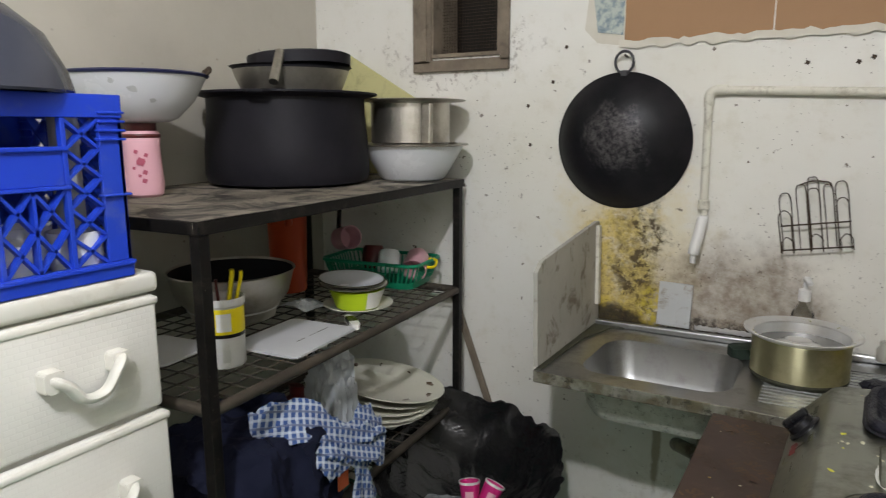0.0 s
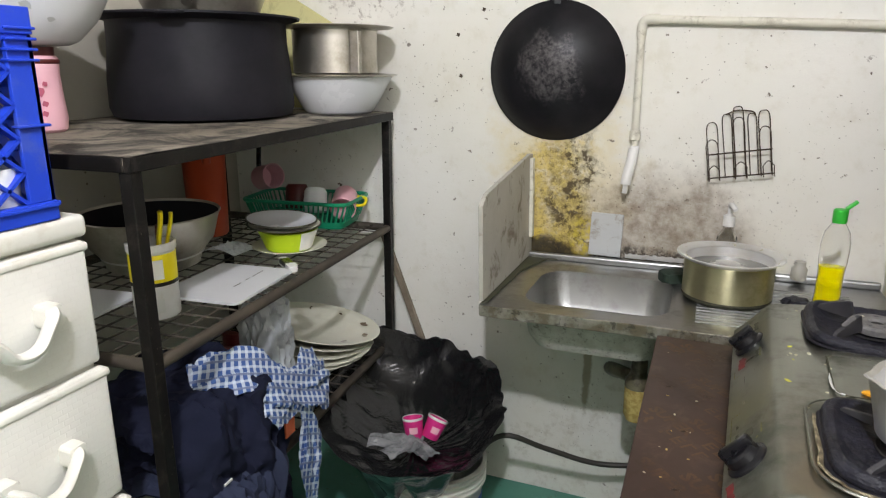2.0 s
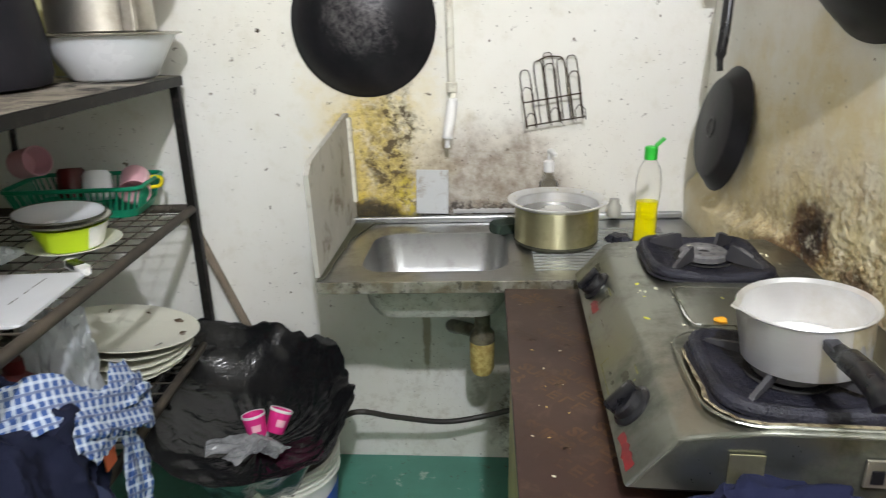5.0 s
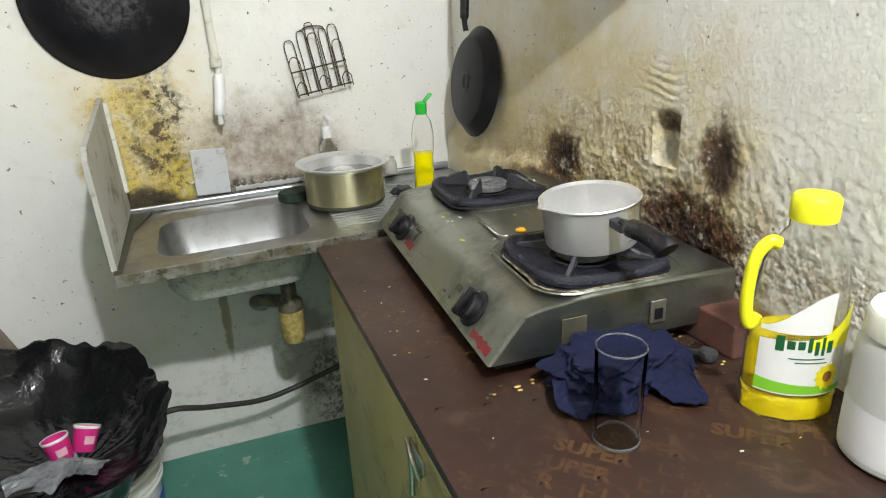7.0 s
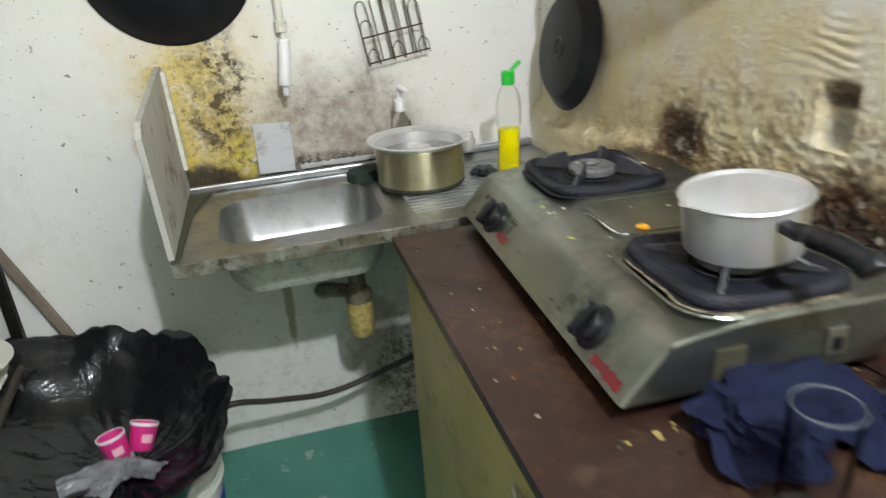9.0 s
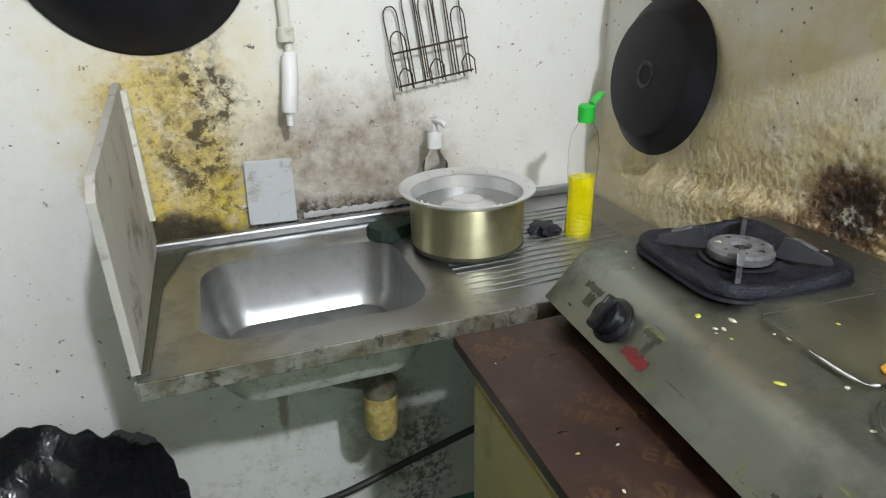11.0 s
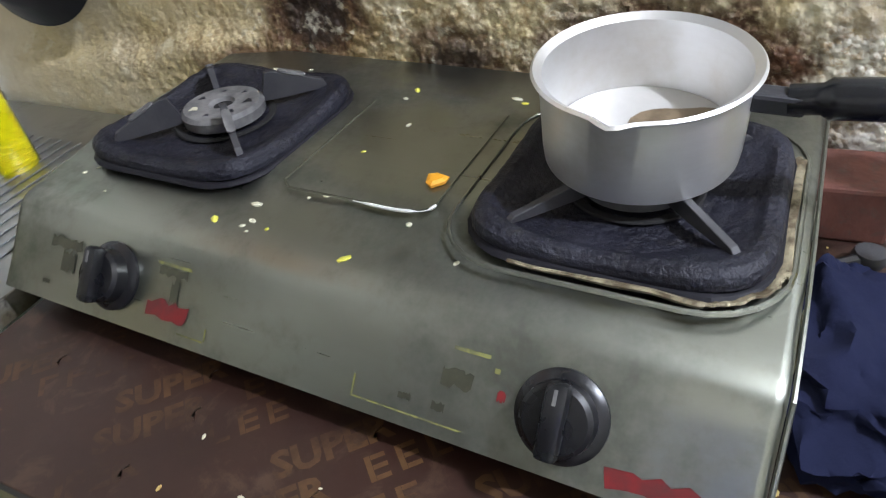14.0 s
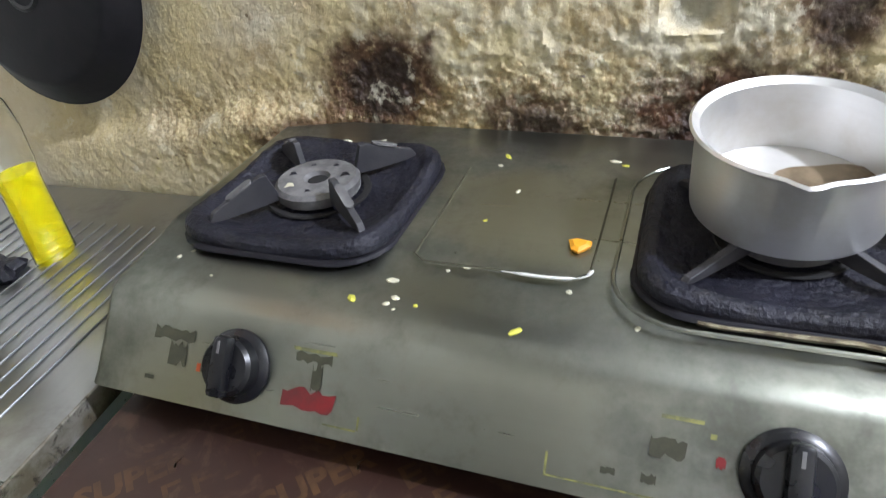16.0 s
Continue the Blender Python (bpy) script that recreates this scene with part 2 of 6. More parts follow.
def brushed(name, base, rough=0.32, dirt=(0.10, 0.085, 0.05), dirt_amount=0.5, axis=(4, 160, 160), shine=0.97):
    """Stainless or aluminium sheet with drawn grain, grease film and drips."""
    n = Nodes(name)
    grain = n.noise(1.0, 4, 0.6, co=n.mapped(scale=axis))
    slow = n.noise(7, 6, 0.65)
    film = n.math("MULTIPLY", n.step(slow, 0.46, 0.70), dirt_amount)
    c = n.mix(n.math("MULTIPLY", grain, 0.25), base, tuple(b * 0.75 for b in base))
    c = n.mix(film, c, dirt)
    n.bump(grain, 0.06, 0.0004)
    return n.done(c, n.math("ADD", rough, n.math("ADD", n.math("MULTIPLY", film, 0.3), n.math("MULTIPLY", grain, 0.1))), n.math("SUBTRACT", shine, n.math("MULTIPLY", film, 0.3)))


def dusty_board():
    """Black-stained board under uneven pale dust."""
    n = Nodes("dusty_shelf_board")
    dust = n.step(n.noise(7, 8, 0.72, warp=0.7), 0.40, 0.58)
    c = n.mix(dust, (0.028, 0.024, 0.020), n.mix(n.step(n.noise(2.6, 4), 0.35, 0.65), (0.34, 0.30, 0.24), (0.20, 0.17, 0.13)))
    n.bump(n.noise(45, 5, 0.7), 0.4, 0.002)
    return n.done(c, 0.75)


M = {
    "north": north_wall(), "east": east_wall(), "wall": dim_wall(), "floor": green_floor(),
    # Unseen ceiling and south wall: grey-brown tone chosen to set the bounced fill
    "ceiling": surface("ceiling_paint", (0.40, 0.38, 0.33), amount=0.3, rough=0.7),
    "ply": surface("film_faced_plywood", (0.034, 0.014, 0.009), (0.020, 0.009, 0.0065), rough=0.40, grain=45, spots=6, amount=0.6, bump=0.15, dirt=(0.085, 0.05, 0.03), dirt_amount=0.5),
    "print": surface("faded_print", (0.11, 0.056, 0.019), (0.028, 0.013, 0.008), rough=0.45, spots=6, grain=120, amount=1.0, dirt=(0.036, 0.018, 0.011), dirt_amount=1.0),
    "cabinet": surface("olive_cabinet_board", (0.40, 0.33, 0.12), (0.27, 0.22, 0.08), rough=0.45, spots=3, dirt=(0.12, 0.09, 0.04), dirt_amount=0.6),
    "wood": surface("weathered_wood", (0.25, 0.205, 0.15), (0.14, 0.11, 0.08), rough=0.7, spots=9, amount=0.7, dirt=(0.08, 0.06, 0.04)),
    # Near-black standing for shade behind the window, in gaps, under the stove
    "shadeblack": surface("shade_black", (0.012, 0.011, 0.010), rough=0.9),
    "stove": brushed("stove_stainless", (0.31, 0.32, 0.275), 0.24, (0.035, 0.037, 0.020), 0.70, (160, 5, 160)),
    "sink": brushed("sink_stainless", (0.40, 0.405, 0.40), 0.27, (0.10, 0.085, 0.05), 0.5),
    "sinkdirty": surface("sink_rim_grime", (0.33, 0.32, 0.28), (0.13, 0.11, 0.07), rough=0.4, metal=0.35, spots=18, amount=1.0, dirt=(0.03, 0.025, 0.015), dirt_amount=0.9),
    "alu": brushed("saucepan_aluminium", (0.86, 0.86, 0.86), 0.31, (0.42, 0.35, 0.20), 0.30, (20, 20, 220), 0.86),
    "alupot": brushed("old_aluminium", (0.62, 0.58, 0.36), 0.26, (0.20, 0.17, 0.05), 0.55, (20, 20, 200)),
    "steel": brushed("dull_steel", (0.55, 0.52, 0.46), 0.30, (0.20, 0.16, 0.09), 0.5, (20, 20, 200)),
    "iron": surface("cast_iron", (0.022, 0.022, 0.028), (0.05, 0.048, 0.05), rough=0.48, grain=120, spots=12, amount=0.7, bump=0.5, dist=0.001),
    "wok": surface("seasoned_wok_iron", (0.006, 0.006, 0.008), (0.020, 0.019, 0.020), rough=0.36, Specular_IOR_Level=0.16, grain=50, spots=7, amount=0.6, bump=0.3),
    "worn": surface("scoured_iron", (0.055, 0.052, 0.050), (0.008, 0.008, 0.009), rough=0.5, metal=0.2, spots=22, amount=1.0, bump=0.3),
    "potblack": surface("sooted_pot", (0.007, 0.007, 0.010), (0.018, 0.017, 0.021), rough=0.5, spots=5, amount=0.7, bump=0.25, Specular_IOR_Level=0.18),
    "black": surface("black_plastic", (0.008, 0.008, 0.010), rough=0.26, spots=8),
    "grate": surface("sooty_enamel", Specular_IOR_Level=0.3, base=(0.005, 0.005, 0.009), second=(0.019, 0.019, 0.028), rough=0.42, grain=170, spots=16, amount=0.9, bump=1.0, dist=0.0028, dirt=(0.035, 0.032, 0.030), dirt_amount=0.4),
    "cap": surface("ashy_burner_cap", (0.06, 0.058, 0.058), (0.19, 0.185, 0.18), rough=0.7, spots=30, amount=0.8, bump=0.4),
    "shelfpaint": surface("black_enamel_chipped", (0.006, 0.0055, 0.005), (0.014, 0.012, 0.011), rough=0.42, spots=9, Specular_IOR_Level=0.18, dirt=(0.09, 0.075, 0.06), dirt_amount=0.18),
    "shelftop": dusty_board(),
    "mesh": surface("greasy_shelf_wire", (0.032, 0.026, 0.020), (0.070, 0.056, 0.040), rough=0.6, spots=12, amount=0.7),
    "drawer": surface("white_moulded_plastic", (0.72, 0.71, 0.65), (0.62, 0.60, 0.52), rough=0.4, spots=5, amount=0.4, dirt=(0.40, 0.35, 0.26), dirt_amount=0.25),
    "blue": surface("blue_crate_plastic", (0.010, 0.045, 0.52), (0.015, 0.06, 0.42), rough=0.35, spots=5, amount=0.4, dirt=(0.10, 0.13, 0.32), dirt_amount=0.3),
    "enamel": surface("white_enamel", (0.76, 0.78, 0.80), (0.66, 0.68, 0.70), rough=0.22, spots=5, amount=0.3),
    "navyrim": surface("navy_enamel_rim", (0.015, 0.02, 0.09), rough=0.3),
    "pink": surface("pink_plastic", (0.74, 0.42, 0.47), (0.66, 0.36, 0.41), rough=0.35, spots=6),
    "darkpink": surface("printed_flower_pink", (0.45, 0.09, 0.14), rough=0.4),
    "magenta": surface("magenta_paper", (0.62, 0.02, 0.20), (0.50, 0.02, 0.16), rough=0.5),
    "white": surface("white_plastic", (0.74, 0.73, 0.70), rough=0.4, spots=6, dirt=(0.45, 0.40, 0.30), dirt_amount=0.3),
    "china": surface("cream_china", (0.72, 0.71, 0.60), (0.62, 0.61, 0.50), rough=0.2, spots=6),
    "chinamark": surface("dark_plate_pattern", (0.10, 0.075, 0.05), (0.22, 0.15, 0.09), rough=0.25, spots=40),
    "orange": surface("orange_plastic", (0.50, 0.065, 0.015), (0.40, 0.05, 0.012), rough=0.4),
    "lime": surface("lime_plastic", (0.48, 0.66, 0.01), (0.42, 0.58, 0.01), rough=0.35),
    "green": surface("green_plastic", (0.0, 0.26, 0.13), (0.0, 0.20, 0.10), rough=0.35),
    "capgreen": surface("bright_green_plastic", (0.03, 0.55, 0.05), rough=0.35),
    "yellow": surface("yellow_plastic", (0.80, 0.66, 0.01), (0.72, 0.58, 0.01), rough=0.35),
    "brightyellow": surface("lemon_plastic", (0.86, 0.83, 0.02), (0.80, 0.76, 0.02), rough=0.35),
    "greyboard": surface("white_cutting_board", (0.60, 0.61, 0.62), (0.50, 0.51, 0.52), rough=0.5, spots=5),
    "splash": surface("grey_splash_sheet", (0.42, 0.41, 0.36), (0.30, 0.285, 0.24), rough=0.5, spots=5, dirt=(0.12, 0.09, 0.05), dirt_amount=0.8),
    "tile": surface("grey_tile", (0.50, 0.52, 0.52), (0.42, 0.43, 0.42), rough=0.35, spots=9, dirt=(0.22, 0.15, 0.09), dirt_amount=0.6),
    "pvc": surface("painted_pipe", (0.70, 0.68, 0.58), (0.58, 0.55, 0.45), rough=0.5, spots=9, dirt=(0.20, 0.16, 0.10), dirt_amount=0.45),
    "cardboard": surface("brown_cardboard", (0.36, 0.21, 0.11), (0.30, 0.17, 0.09), rough=0.8, spots=3),
    "paper": surface("torn_paper", (0.66, 0.63, 0.54), (0.50, 0.46, 0.36), rough=0.8),
    "floral": surface("blue_printed_paper", (0.05, 0.12, 0.20), (0.45, 0.50, 0.45), rough=0.6, spots=45, amount=1.0),
    "bag": polythene(),
    "clearbag": surface("cloudy_polythene", (0.50, 0.53, 0.55), (0.38, 0.40, 0.42), rough=0.3, spots=18),
    "navy": surface("navy_cloth", (0.008, 0.010, 0.024), (0.014, 0.016, 0.034), rough=0.9, Specular_IOR_Level=0.15, grain=200, bump=0.4),
    "slate": surface("slate_blue_cloth", (0.022, 0.028, 0.055), (0.038, 0.045, 0.075), rough=0.9, Specular_IOR_Level=0.15, grain=200, bump=0.4),
    "rag": surface("indigo_rag", (0.008, 0.010, 0.030), (0.014, 0.017, 0.042), rough=0.9, Specular_IOR_Level=0.15, grain=220, spots=10, bump=0.5),
    "plaid": plaid(), "coral": surface("coral_label", (0.75, 0.16, 0.06), rough=0.7),
    "maroon": surface("maroon_bottle", (0.10, 0.012, 0.010), (0.05, 0.01, 0.01), rough=0.35),
    "brickred": surface("fired_brick", (0.13, 0.042, 0.026), (0.07, 0.030, 0.022), rough=0.85, grain=80, spots=14, amount=0.8, bump=0.6, dist=0.002, dirt=(0.06, 0.045, 0.035), dirt_amount=0.6),
    "wire": surface("rusty_wire", (0.075, 0.05, 0.03), (0.035, 0.025, 0.02), rough=0.6, metal=0.4, spots=25),
    "hose": surface("black_rubber_hose", (0.035, 0.030, 0.024), rough=0.5),
    "red": surface("red_sticker", (0.22, 0.010, 0.012), (0.09, 0.02, 0.02), rough=0.45, spots=40, amount=0.8),
    "labelyellow": surface("yellow_print", (0.62, 0.60, 0.08), rough=0.5),
    "fadedyellow": surface("faded_yellow_print", (0.34, 0.34, 0.09), (0.12, 0.12, 0.06), rough=0.5, spots=60, amount=1.0),
    "crust": surface("dried_grease_crust", (0.42, 0.37, 0.24), (0.10, 0.075, 0.04), rough=0.6, grain=150, spots=60, amount=1.0, bump=0.6, dist=0.002),
    "drip": surface("boiled_over_stain", (0.50, 0.44, 0.24), (0.78, 0.75, 0.66), rough=0.38, metal=0.75, spots=40, amount=1.0),
    "milky": surface("pale_gloss_grey", (0.52, 0.51, 0.48), (0.40, 0.39, 0.36), rough=0.12, spots=20, bump=0.02),
    "wastefilm": surface("grey_waste_film", (0.24, 0.245, 0.25), (0.12, 0.125, 0.13), rough=0.22, spots=18, amount=0.9),
    "dishwater": surface("grey_dishwater", (0.20, 0.20, 0.185), (0.13, 0.13, 0.12), rough=0.08, spots=14, bump=0.02),
    "burnt": surface("burnt_residue", (0.08, 0.052, 0.026), (0.20, 0.15, 0.09), rough=0.4, spots=40, amount=1.0),
    "scourgreen": surface("dark_green_scourer", (0.012, 0.028, 0.018), (0.03, 0.045, 0.03), rough=0.85, grain=220, bump=0.8, dist=0.002),
    "soot": surface("grease_soot", (0.030, 0.030, 0.018), (0.06, 0.06, 0.035), rough=0.5, spots=60, amount=1.0),
    "crumb": surface("rice_crumb", (0.62, 0.60, 0.44), rough=0.6),
    "carrot": surface("carrot_bit", (0.80, 0.36, 0.015), rough=0.5),
    "yellowfood": surface("yellow_scraps", (0.62, 0.50, 0.18), (0.40, 0.28, 0.08), rough=0.6, spots=60, amount=1.0, bump=0.8, dist=0.004),
    "greenlabel": surface("green_label_print", (0.22, 0.58, 0.03), rough=0.4), "darkgreen": surface("dark_green_print", (0.01, 0.10, 0.03), rough=0.4),
    "sunbrown": surface("brown_print", (0.30, 0.12, 0.02), rough=0.4), "label": surface("white_label", (0.80, 0.80, 0.76), rough=0.35),
    "glass": glassy("clear_glass", (0.93, 0.95, 0.945), 0.0, 1.02), "glassedge": surface("thick_glass", (0.60, 0.64, 0.63), rough=0.10, amount=0.05, bump=0.0, Transmission_Weight=0.85, IOR=1.1), "pet": glassy("clear_bottle_plastic", (0.985, 0.985, 0.97), 0.06, 1.30),
    "oil": surface("yellow_oil", (0.95, 0.80, 0.01), (0.93, 0.74, 0.01), rough=0.08, bump=0.0, Transmission_Weight=0.75, IOR=1.33), "soap": surface("yellow_green_soap", (0.92, 0.82, 0.0), (0.88, 0.74, 0.0), rough=0.08, bump=0.0, Transmission_Weight=0.75, IOR=1.33),
    "cloudy": surface("cloudy_jar_plastic", (0.62, 0.62, 0.58), (0.52, 0.52, 0.47), rough=0.35, Transmission_Weight=0.25),
    "sugar": surface("white_powder", (0.78, 0.78, 0.78), rough=0.8),
    "trapgrey": surface("grimy_trap_plastic", (0.20, 0.185, 0.12), (0.07, 0.06, 0.035), rough=0.35, spots=25, amount=1.0),
    "underside": surface("spotted_sink_underside", (0.56, 0.55, 0.49), (0.42, 0.40, 0.34), rough=0.5, spots=30, amount=0.8, dirt=(0.08, 0.065, 0.04), dirt_amount=0.6),
    "paleyellow": surface("pale_yellow_board", (0.60, 0.57, 0.28), (0.50, 0.47, 0.22), rough=0.6, spots=5, dirt=(0.25, 0.22, 0.12), dirt_amount=0.4),
    "darkbowl": surface("dark_glazed_bowl", (0.05, 0.055, 0.075), (0.03, 0.033, 0.05), rough=0.22, spots=4),
    "blueprint": surface("blue_print", (0.03, 0.10, 0.50), rough=0.4),
}


# ---- building helpers ----
def thing(name, x, y, z, rz=0.0, label="", category="", group="", kind="", rx=0.0, ry=0.0):
    ob = new(name)
    ob.empty_display_size = 0.05
    ob.matrix_basis = pose(x, y, z, rx, ry, rz)
    return tagged(ob, label, category, group, kind)


def part(name, bm, material, parent=None, label="", smooth=False):
    if not bm.faces:
        raise ValueError(name)
    bmesh.ops.recalc_face_normals(bm, faces=bm.faces[:])
    me = bpy.data.meshes.new(name)
    bm.to_mesh(me)
    bm.free()
    me.materials.append(M[material])
    if smooth:
        me.shade_smooth()
        me.set_sharp_from_angle(angle=radians(38))
    ob = new(name, me)
    ob.parent = parent
    if label:
        ob["label"] = label
    return ob


def box(x0, y0, z0, x1, y1, z1, bevel=0.0, bm=None, seg=2):
    b = bmesh.new()
    bmesh.ops.create_cube(b, size=1.0, matrix=Matrix.LocRotScale(((x0 + x1) / 2, (y0 + y1) / 2, (z0 + z1) / 2), None, (abs(x1 - x0), abs(y1 - y0), abs(z1 - z0))))
    if bevel:
        bmesh.ops.bevel(b, geom=b.edges[:], offset=bevel, segments=seg, affect="EDGES", profile=0.5)
    return merged(bm, b)


def merged(bm, b):
    if bm is None:
        return b
    me = bpy.data.meshes.new("tmp")
    b.to_mesh(me)
    b.free()
    bm.from_mesh(me)
    bpy.data.meshes.remove(me)
    return bm


def lathe(profile, seg=40, cx=0.0, cy=0.0, cz=0.0, bm=None, squash=1.0, wave=None):
    """Turn a profile of (radius, height) about the z axis."""
    b = bm or bmesh.new()
    rings = []
    for r, z in profile:
        if r < 1e-6:
            rings.append([b.verts.new((cx, cy, cz + z))])
        else:
            ring = []
            for i in range(seg):
                a = 2 * math.pi * i / seg
                k = wave(a, z) if wave else 1.0
                ring.append(b.verts.new((cx + r * k * math.cos(a), cy + r * k * squash * math.sin(a), cz + z)))
            rings.append(ring)
    for p, q in zip(rings, rings[1:]):
        for i in range(seg):
            j = (i + 1) % seg
            if len(p) == 1 and len(q) == 1:
                break
            if len(p) == 1:
                b.faces.new((p[0], q[i], q[j]))
            elif len(q) == 1:
                b.faces.new((p[i], p[j], q[0]))
            else:
                b.faces.new((p[i], p[j], q[j], q[i]))
    return b


def smooth_path(points, n=6, closed=False):
    """Catmull-Rom points through the given ones."""
    pts = [Vector(p) for p in points]
    out = []
    count = len(pts) if closed else len(pts) - 1
    for i in range(count):
        if closed:
            a, b, c, d = (pts[(i + k) % len(pts)] for k in (-1, 0, 1, 2))
        else:
            b, c = pts[i], pts[i + 1]
            a = pts[i - 1] if i else b
            d = pts[i + 2] if i + 2 < len(pts) else c
        for k in range(n):
            t = k / n
            out.append(0.5 * ((2 * b) + (c - a) * t + (2 * a - 5 * b + 4 * c - d) * t * t + (3 * b - a - 3 * c + d) * t ** 3))
    if not closed:
        out.append(pts[-1])
    return out


def tube(points, r, seg=10, bm=None, closed=False, flat=1.0):
    """A round bar along points; r may be one radius or one for each point."""
    b = bm or bmesh.new()
    pts = [Vector(p) for p in points]
    n = len(pts)
    rs = r if isinstance(r, (list, tuple)) else [r] * n
    rings, up = [], None
    for i, p in enumerate(pts):
        a = pts[i - 1] if (i or closed) else p
        c = pts[(i + 1) % n] if (i + 1 < n or closed) else p
        d = (c - a).normalized()
        if up is None:
            up = d.orthogonal().normalized()
        up = (up - d * up.dot(d)).normalized()
        side = d.cross(up)
        rings.append([b.verts.new(p + (up * math.cos(2 * math.pi * k / seg) * flat + side * math.sin(2 * math.pi * k / seg)) * rs[i]) for k in range(seg)])
    for i in range(n if closed else n - 1):
        p, q = rings[i], rings[(i + 1) % n]
        for k in range(seg):
            b.faces.new((p[k], p[(k + 1) % seg], q[(k + 1) % seg], q[k]))
    if not closed:
        b.faces.new(rings[0])
        b.faces.new(rings[-1][::-1])
    return b


def extrude(outline, axis, lo, hi, bevel=0.0, bm=None):
    """A prism: outline in the two other axes, from lo to hi along the axis."""
    b = bmesh.new()
    def at(u, v, w):
        return {"x": (w, u, v), "y": (u, w, v), "z": (u, v, w)}[axis]
    p = [b.verts.new(at(u, v, lo)) for u, v in outline]
    q = [b.verts.new(at(u, v, hi)) for u, v in outline]
    b.faces.new(p)
    b.faces.new(q[::-1])
    for i in range(len(p)):
        j = (i + 1) % len(p)
        b.faces.new((p[i], q[i], q[j], p[j]))
    if bevel:
        bmesh.ops.bevel(b, geom=b.edges[:], offset=bevel, segments=2, affect="EDGES", profile=0.5)
    return merged(bm, b)


def grid(nu, nv, f, bm=None, closed=False):
    """A sheet of nu x nv points from f(u, v), u and v from 0 to 1."""
    b = bm or bmesh.new()
    rows = [[b.verts.new(f(i / (nu - 1), j / (nv - 1))) for j in range(nv)] for i in range(nu if not closed else nu - 1)]
    for i in range(nu - 1):
        p, q = rows[i], rows[(i + 1) % len(rows)]
        for j in range(nv - 1):
            b.faces.new((p[j], q[j], q[j + 1], p[j + 1]))
    return b


def thick(bm, d):
    """Give a sheet a second skin at distance d and close its edges."""
    bmesh.ops.recalc_face_normals(bm, faces=bm.faces[:])
    bm.normal_update()
    bm.verts.index_update()
    faces, rims = [[v.index for v in f.verts] for f in bm.faces], [[v.index for v in e.verts] for e in bm.edges if e.is_boundary]
    first = bm.verts[:]
    second = [bm.verts.new(v.co - v.normal * d) for v in first]
    for f in faces:
        bm.faces.new([second[i] for i in reversed(f)])
    for a, b in rims:
        bm.faces.new((first[a], first[b], second[b], second[a]))
    return bm


def rough(p, scale, amount, octaves=4):
    return noise.fractal(Vector(p) * scale, 0.9, 2.1, octaves) * amount


def rounded(x0, y0, x1, y1, r, n=5):
    """Outline of a rounded rectangle."""
    out = []
    for cx, cy, a0 in ((x1 - r, y1 - r, 0), (x0 + r, y1 - r, 90), (x0 + r, y0 + r, 180), (x1 - r, y0 + r, 270)):
        for k in range(n + 1):
            a = radians(a0 + 90 * k / n)
            out.append((cx + r * math.cos(a), cy + r * math.sin(a)))
    return out


def loft(outlines, bm=None, cap_first=True, cap_last=True):
    """Skin of stacked outlines [(points, z), ...] with equal counts."""
    b = bm or bmesh.new()
    rings = [[b.verts.new((x, y, z)) for x, y in pts] for pts, z in outlines]
    n = len(rings[0])
    for p, q in zip(rings, rings[1:]):
        for i in range(n):
            b.faces.new((p[i], p[(i + 1) % n], q[(i + 1) % n], q[i]))
    if cap_first:
        b.faces.new(rings[0][::-1])
    if cap_last:
        b.faces.new(rings[-1])
    return b


# ---- structure ----
def structure(name, bm, material, label, category, smooth=False):
    return tagged(part(name, bm, material, None, smooth=smooth), label, category, kind="structure")


structure("floor", grid(60, 60, lambda u, v: (WEST - 0.1 + 2.4 * u, SOUTH - 0.1 + 4.0 * v, FLOOR + rough((u * 3, v * 4, 0), 1.5, 0.004))), "floor", "worn green painted concrete floor with chips and crumbs", "floor")
structure("ceiling", box(WEST - 0.1, SOUTH - 0.1, CEIL, EAST + 0.1, NORTH + 0.2, CEIL + 0.1), "ceiling", "plain unseen ceiling, toned to set the bounced light", "ceiling")
structure("wall_west", box(WEST - 0.12, SOUTH - 0.1, FLOOR - 0.05, WEST, NORTH + 0.12, CEIL), "wall", "cream painted plaster wall behind the shelf rack, darkened in colour for its weak light", "wall")
structure("wall_south", box(WEST, SOUTH - 0.12, FLOOR - 0.05, EAST + 0.12, SOUTH, CEIL), "ceiling", "plain unseen wall, toned to set the bounced light", "wall")

# north wall with the small window opening
WIN = (-1.135, -0.875, 1.69, 2.06)
bm = box(WEST - 0.12, NORTH, FLOOR - 0.05, WIN[0], NORTH + 0.15, CEIL)
box(WIN[1], NORTH, FLOOR - 0.05, EAST + 0.12, NORTH + 0.15, CEIL, bm=bm)
box(WIN[0], NORTH, FLOOR - 0.05, WIN[1], NORTH + 0.15, WIN[2], bm=bm)
box(WIN[0], NORTH, WIN[3], WIN[1], NORTH + 0.15, CEIL, bm=bm)
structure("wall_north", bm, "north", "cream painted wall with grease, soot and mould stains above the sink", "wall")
window = tagged(thing("window_1", -1.0, NORTH, 1.69), "small window with a raw wooden frame and dark mesh screen", "window", kind="structure")
w0, w1, wh = -0.135, 0.125, 0.37
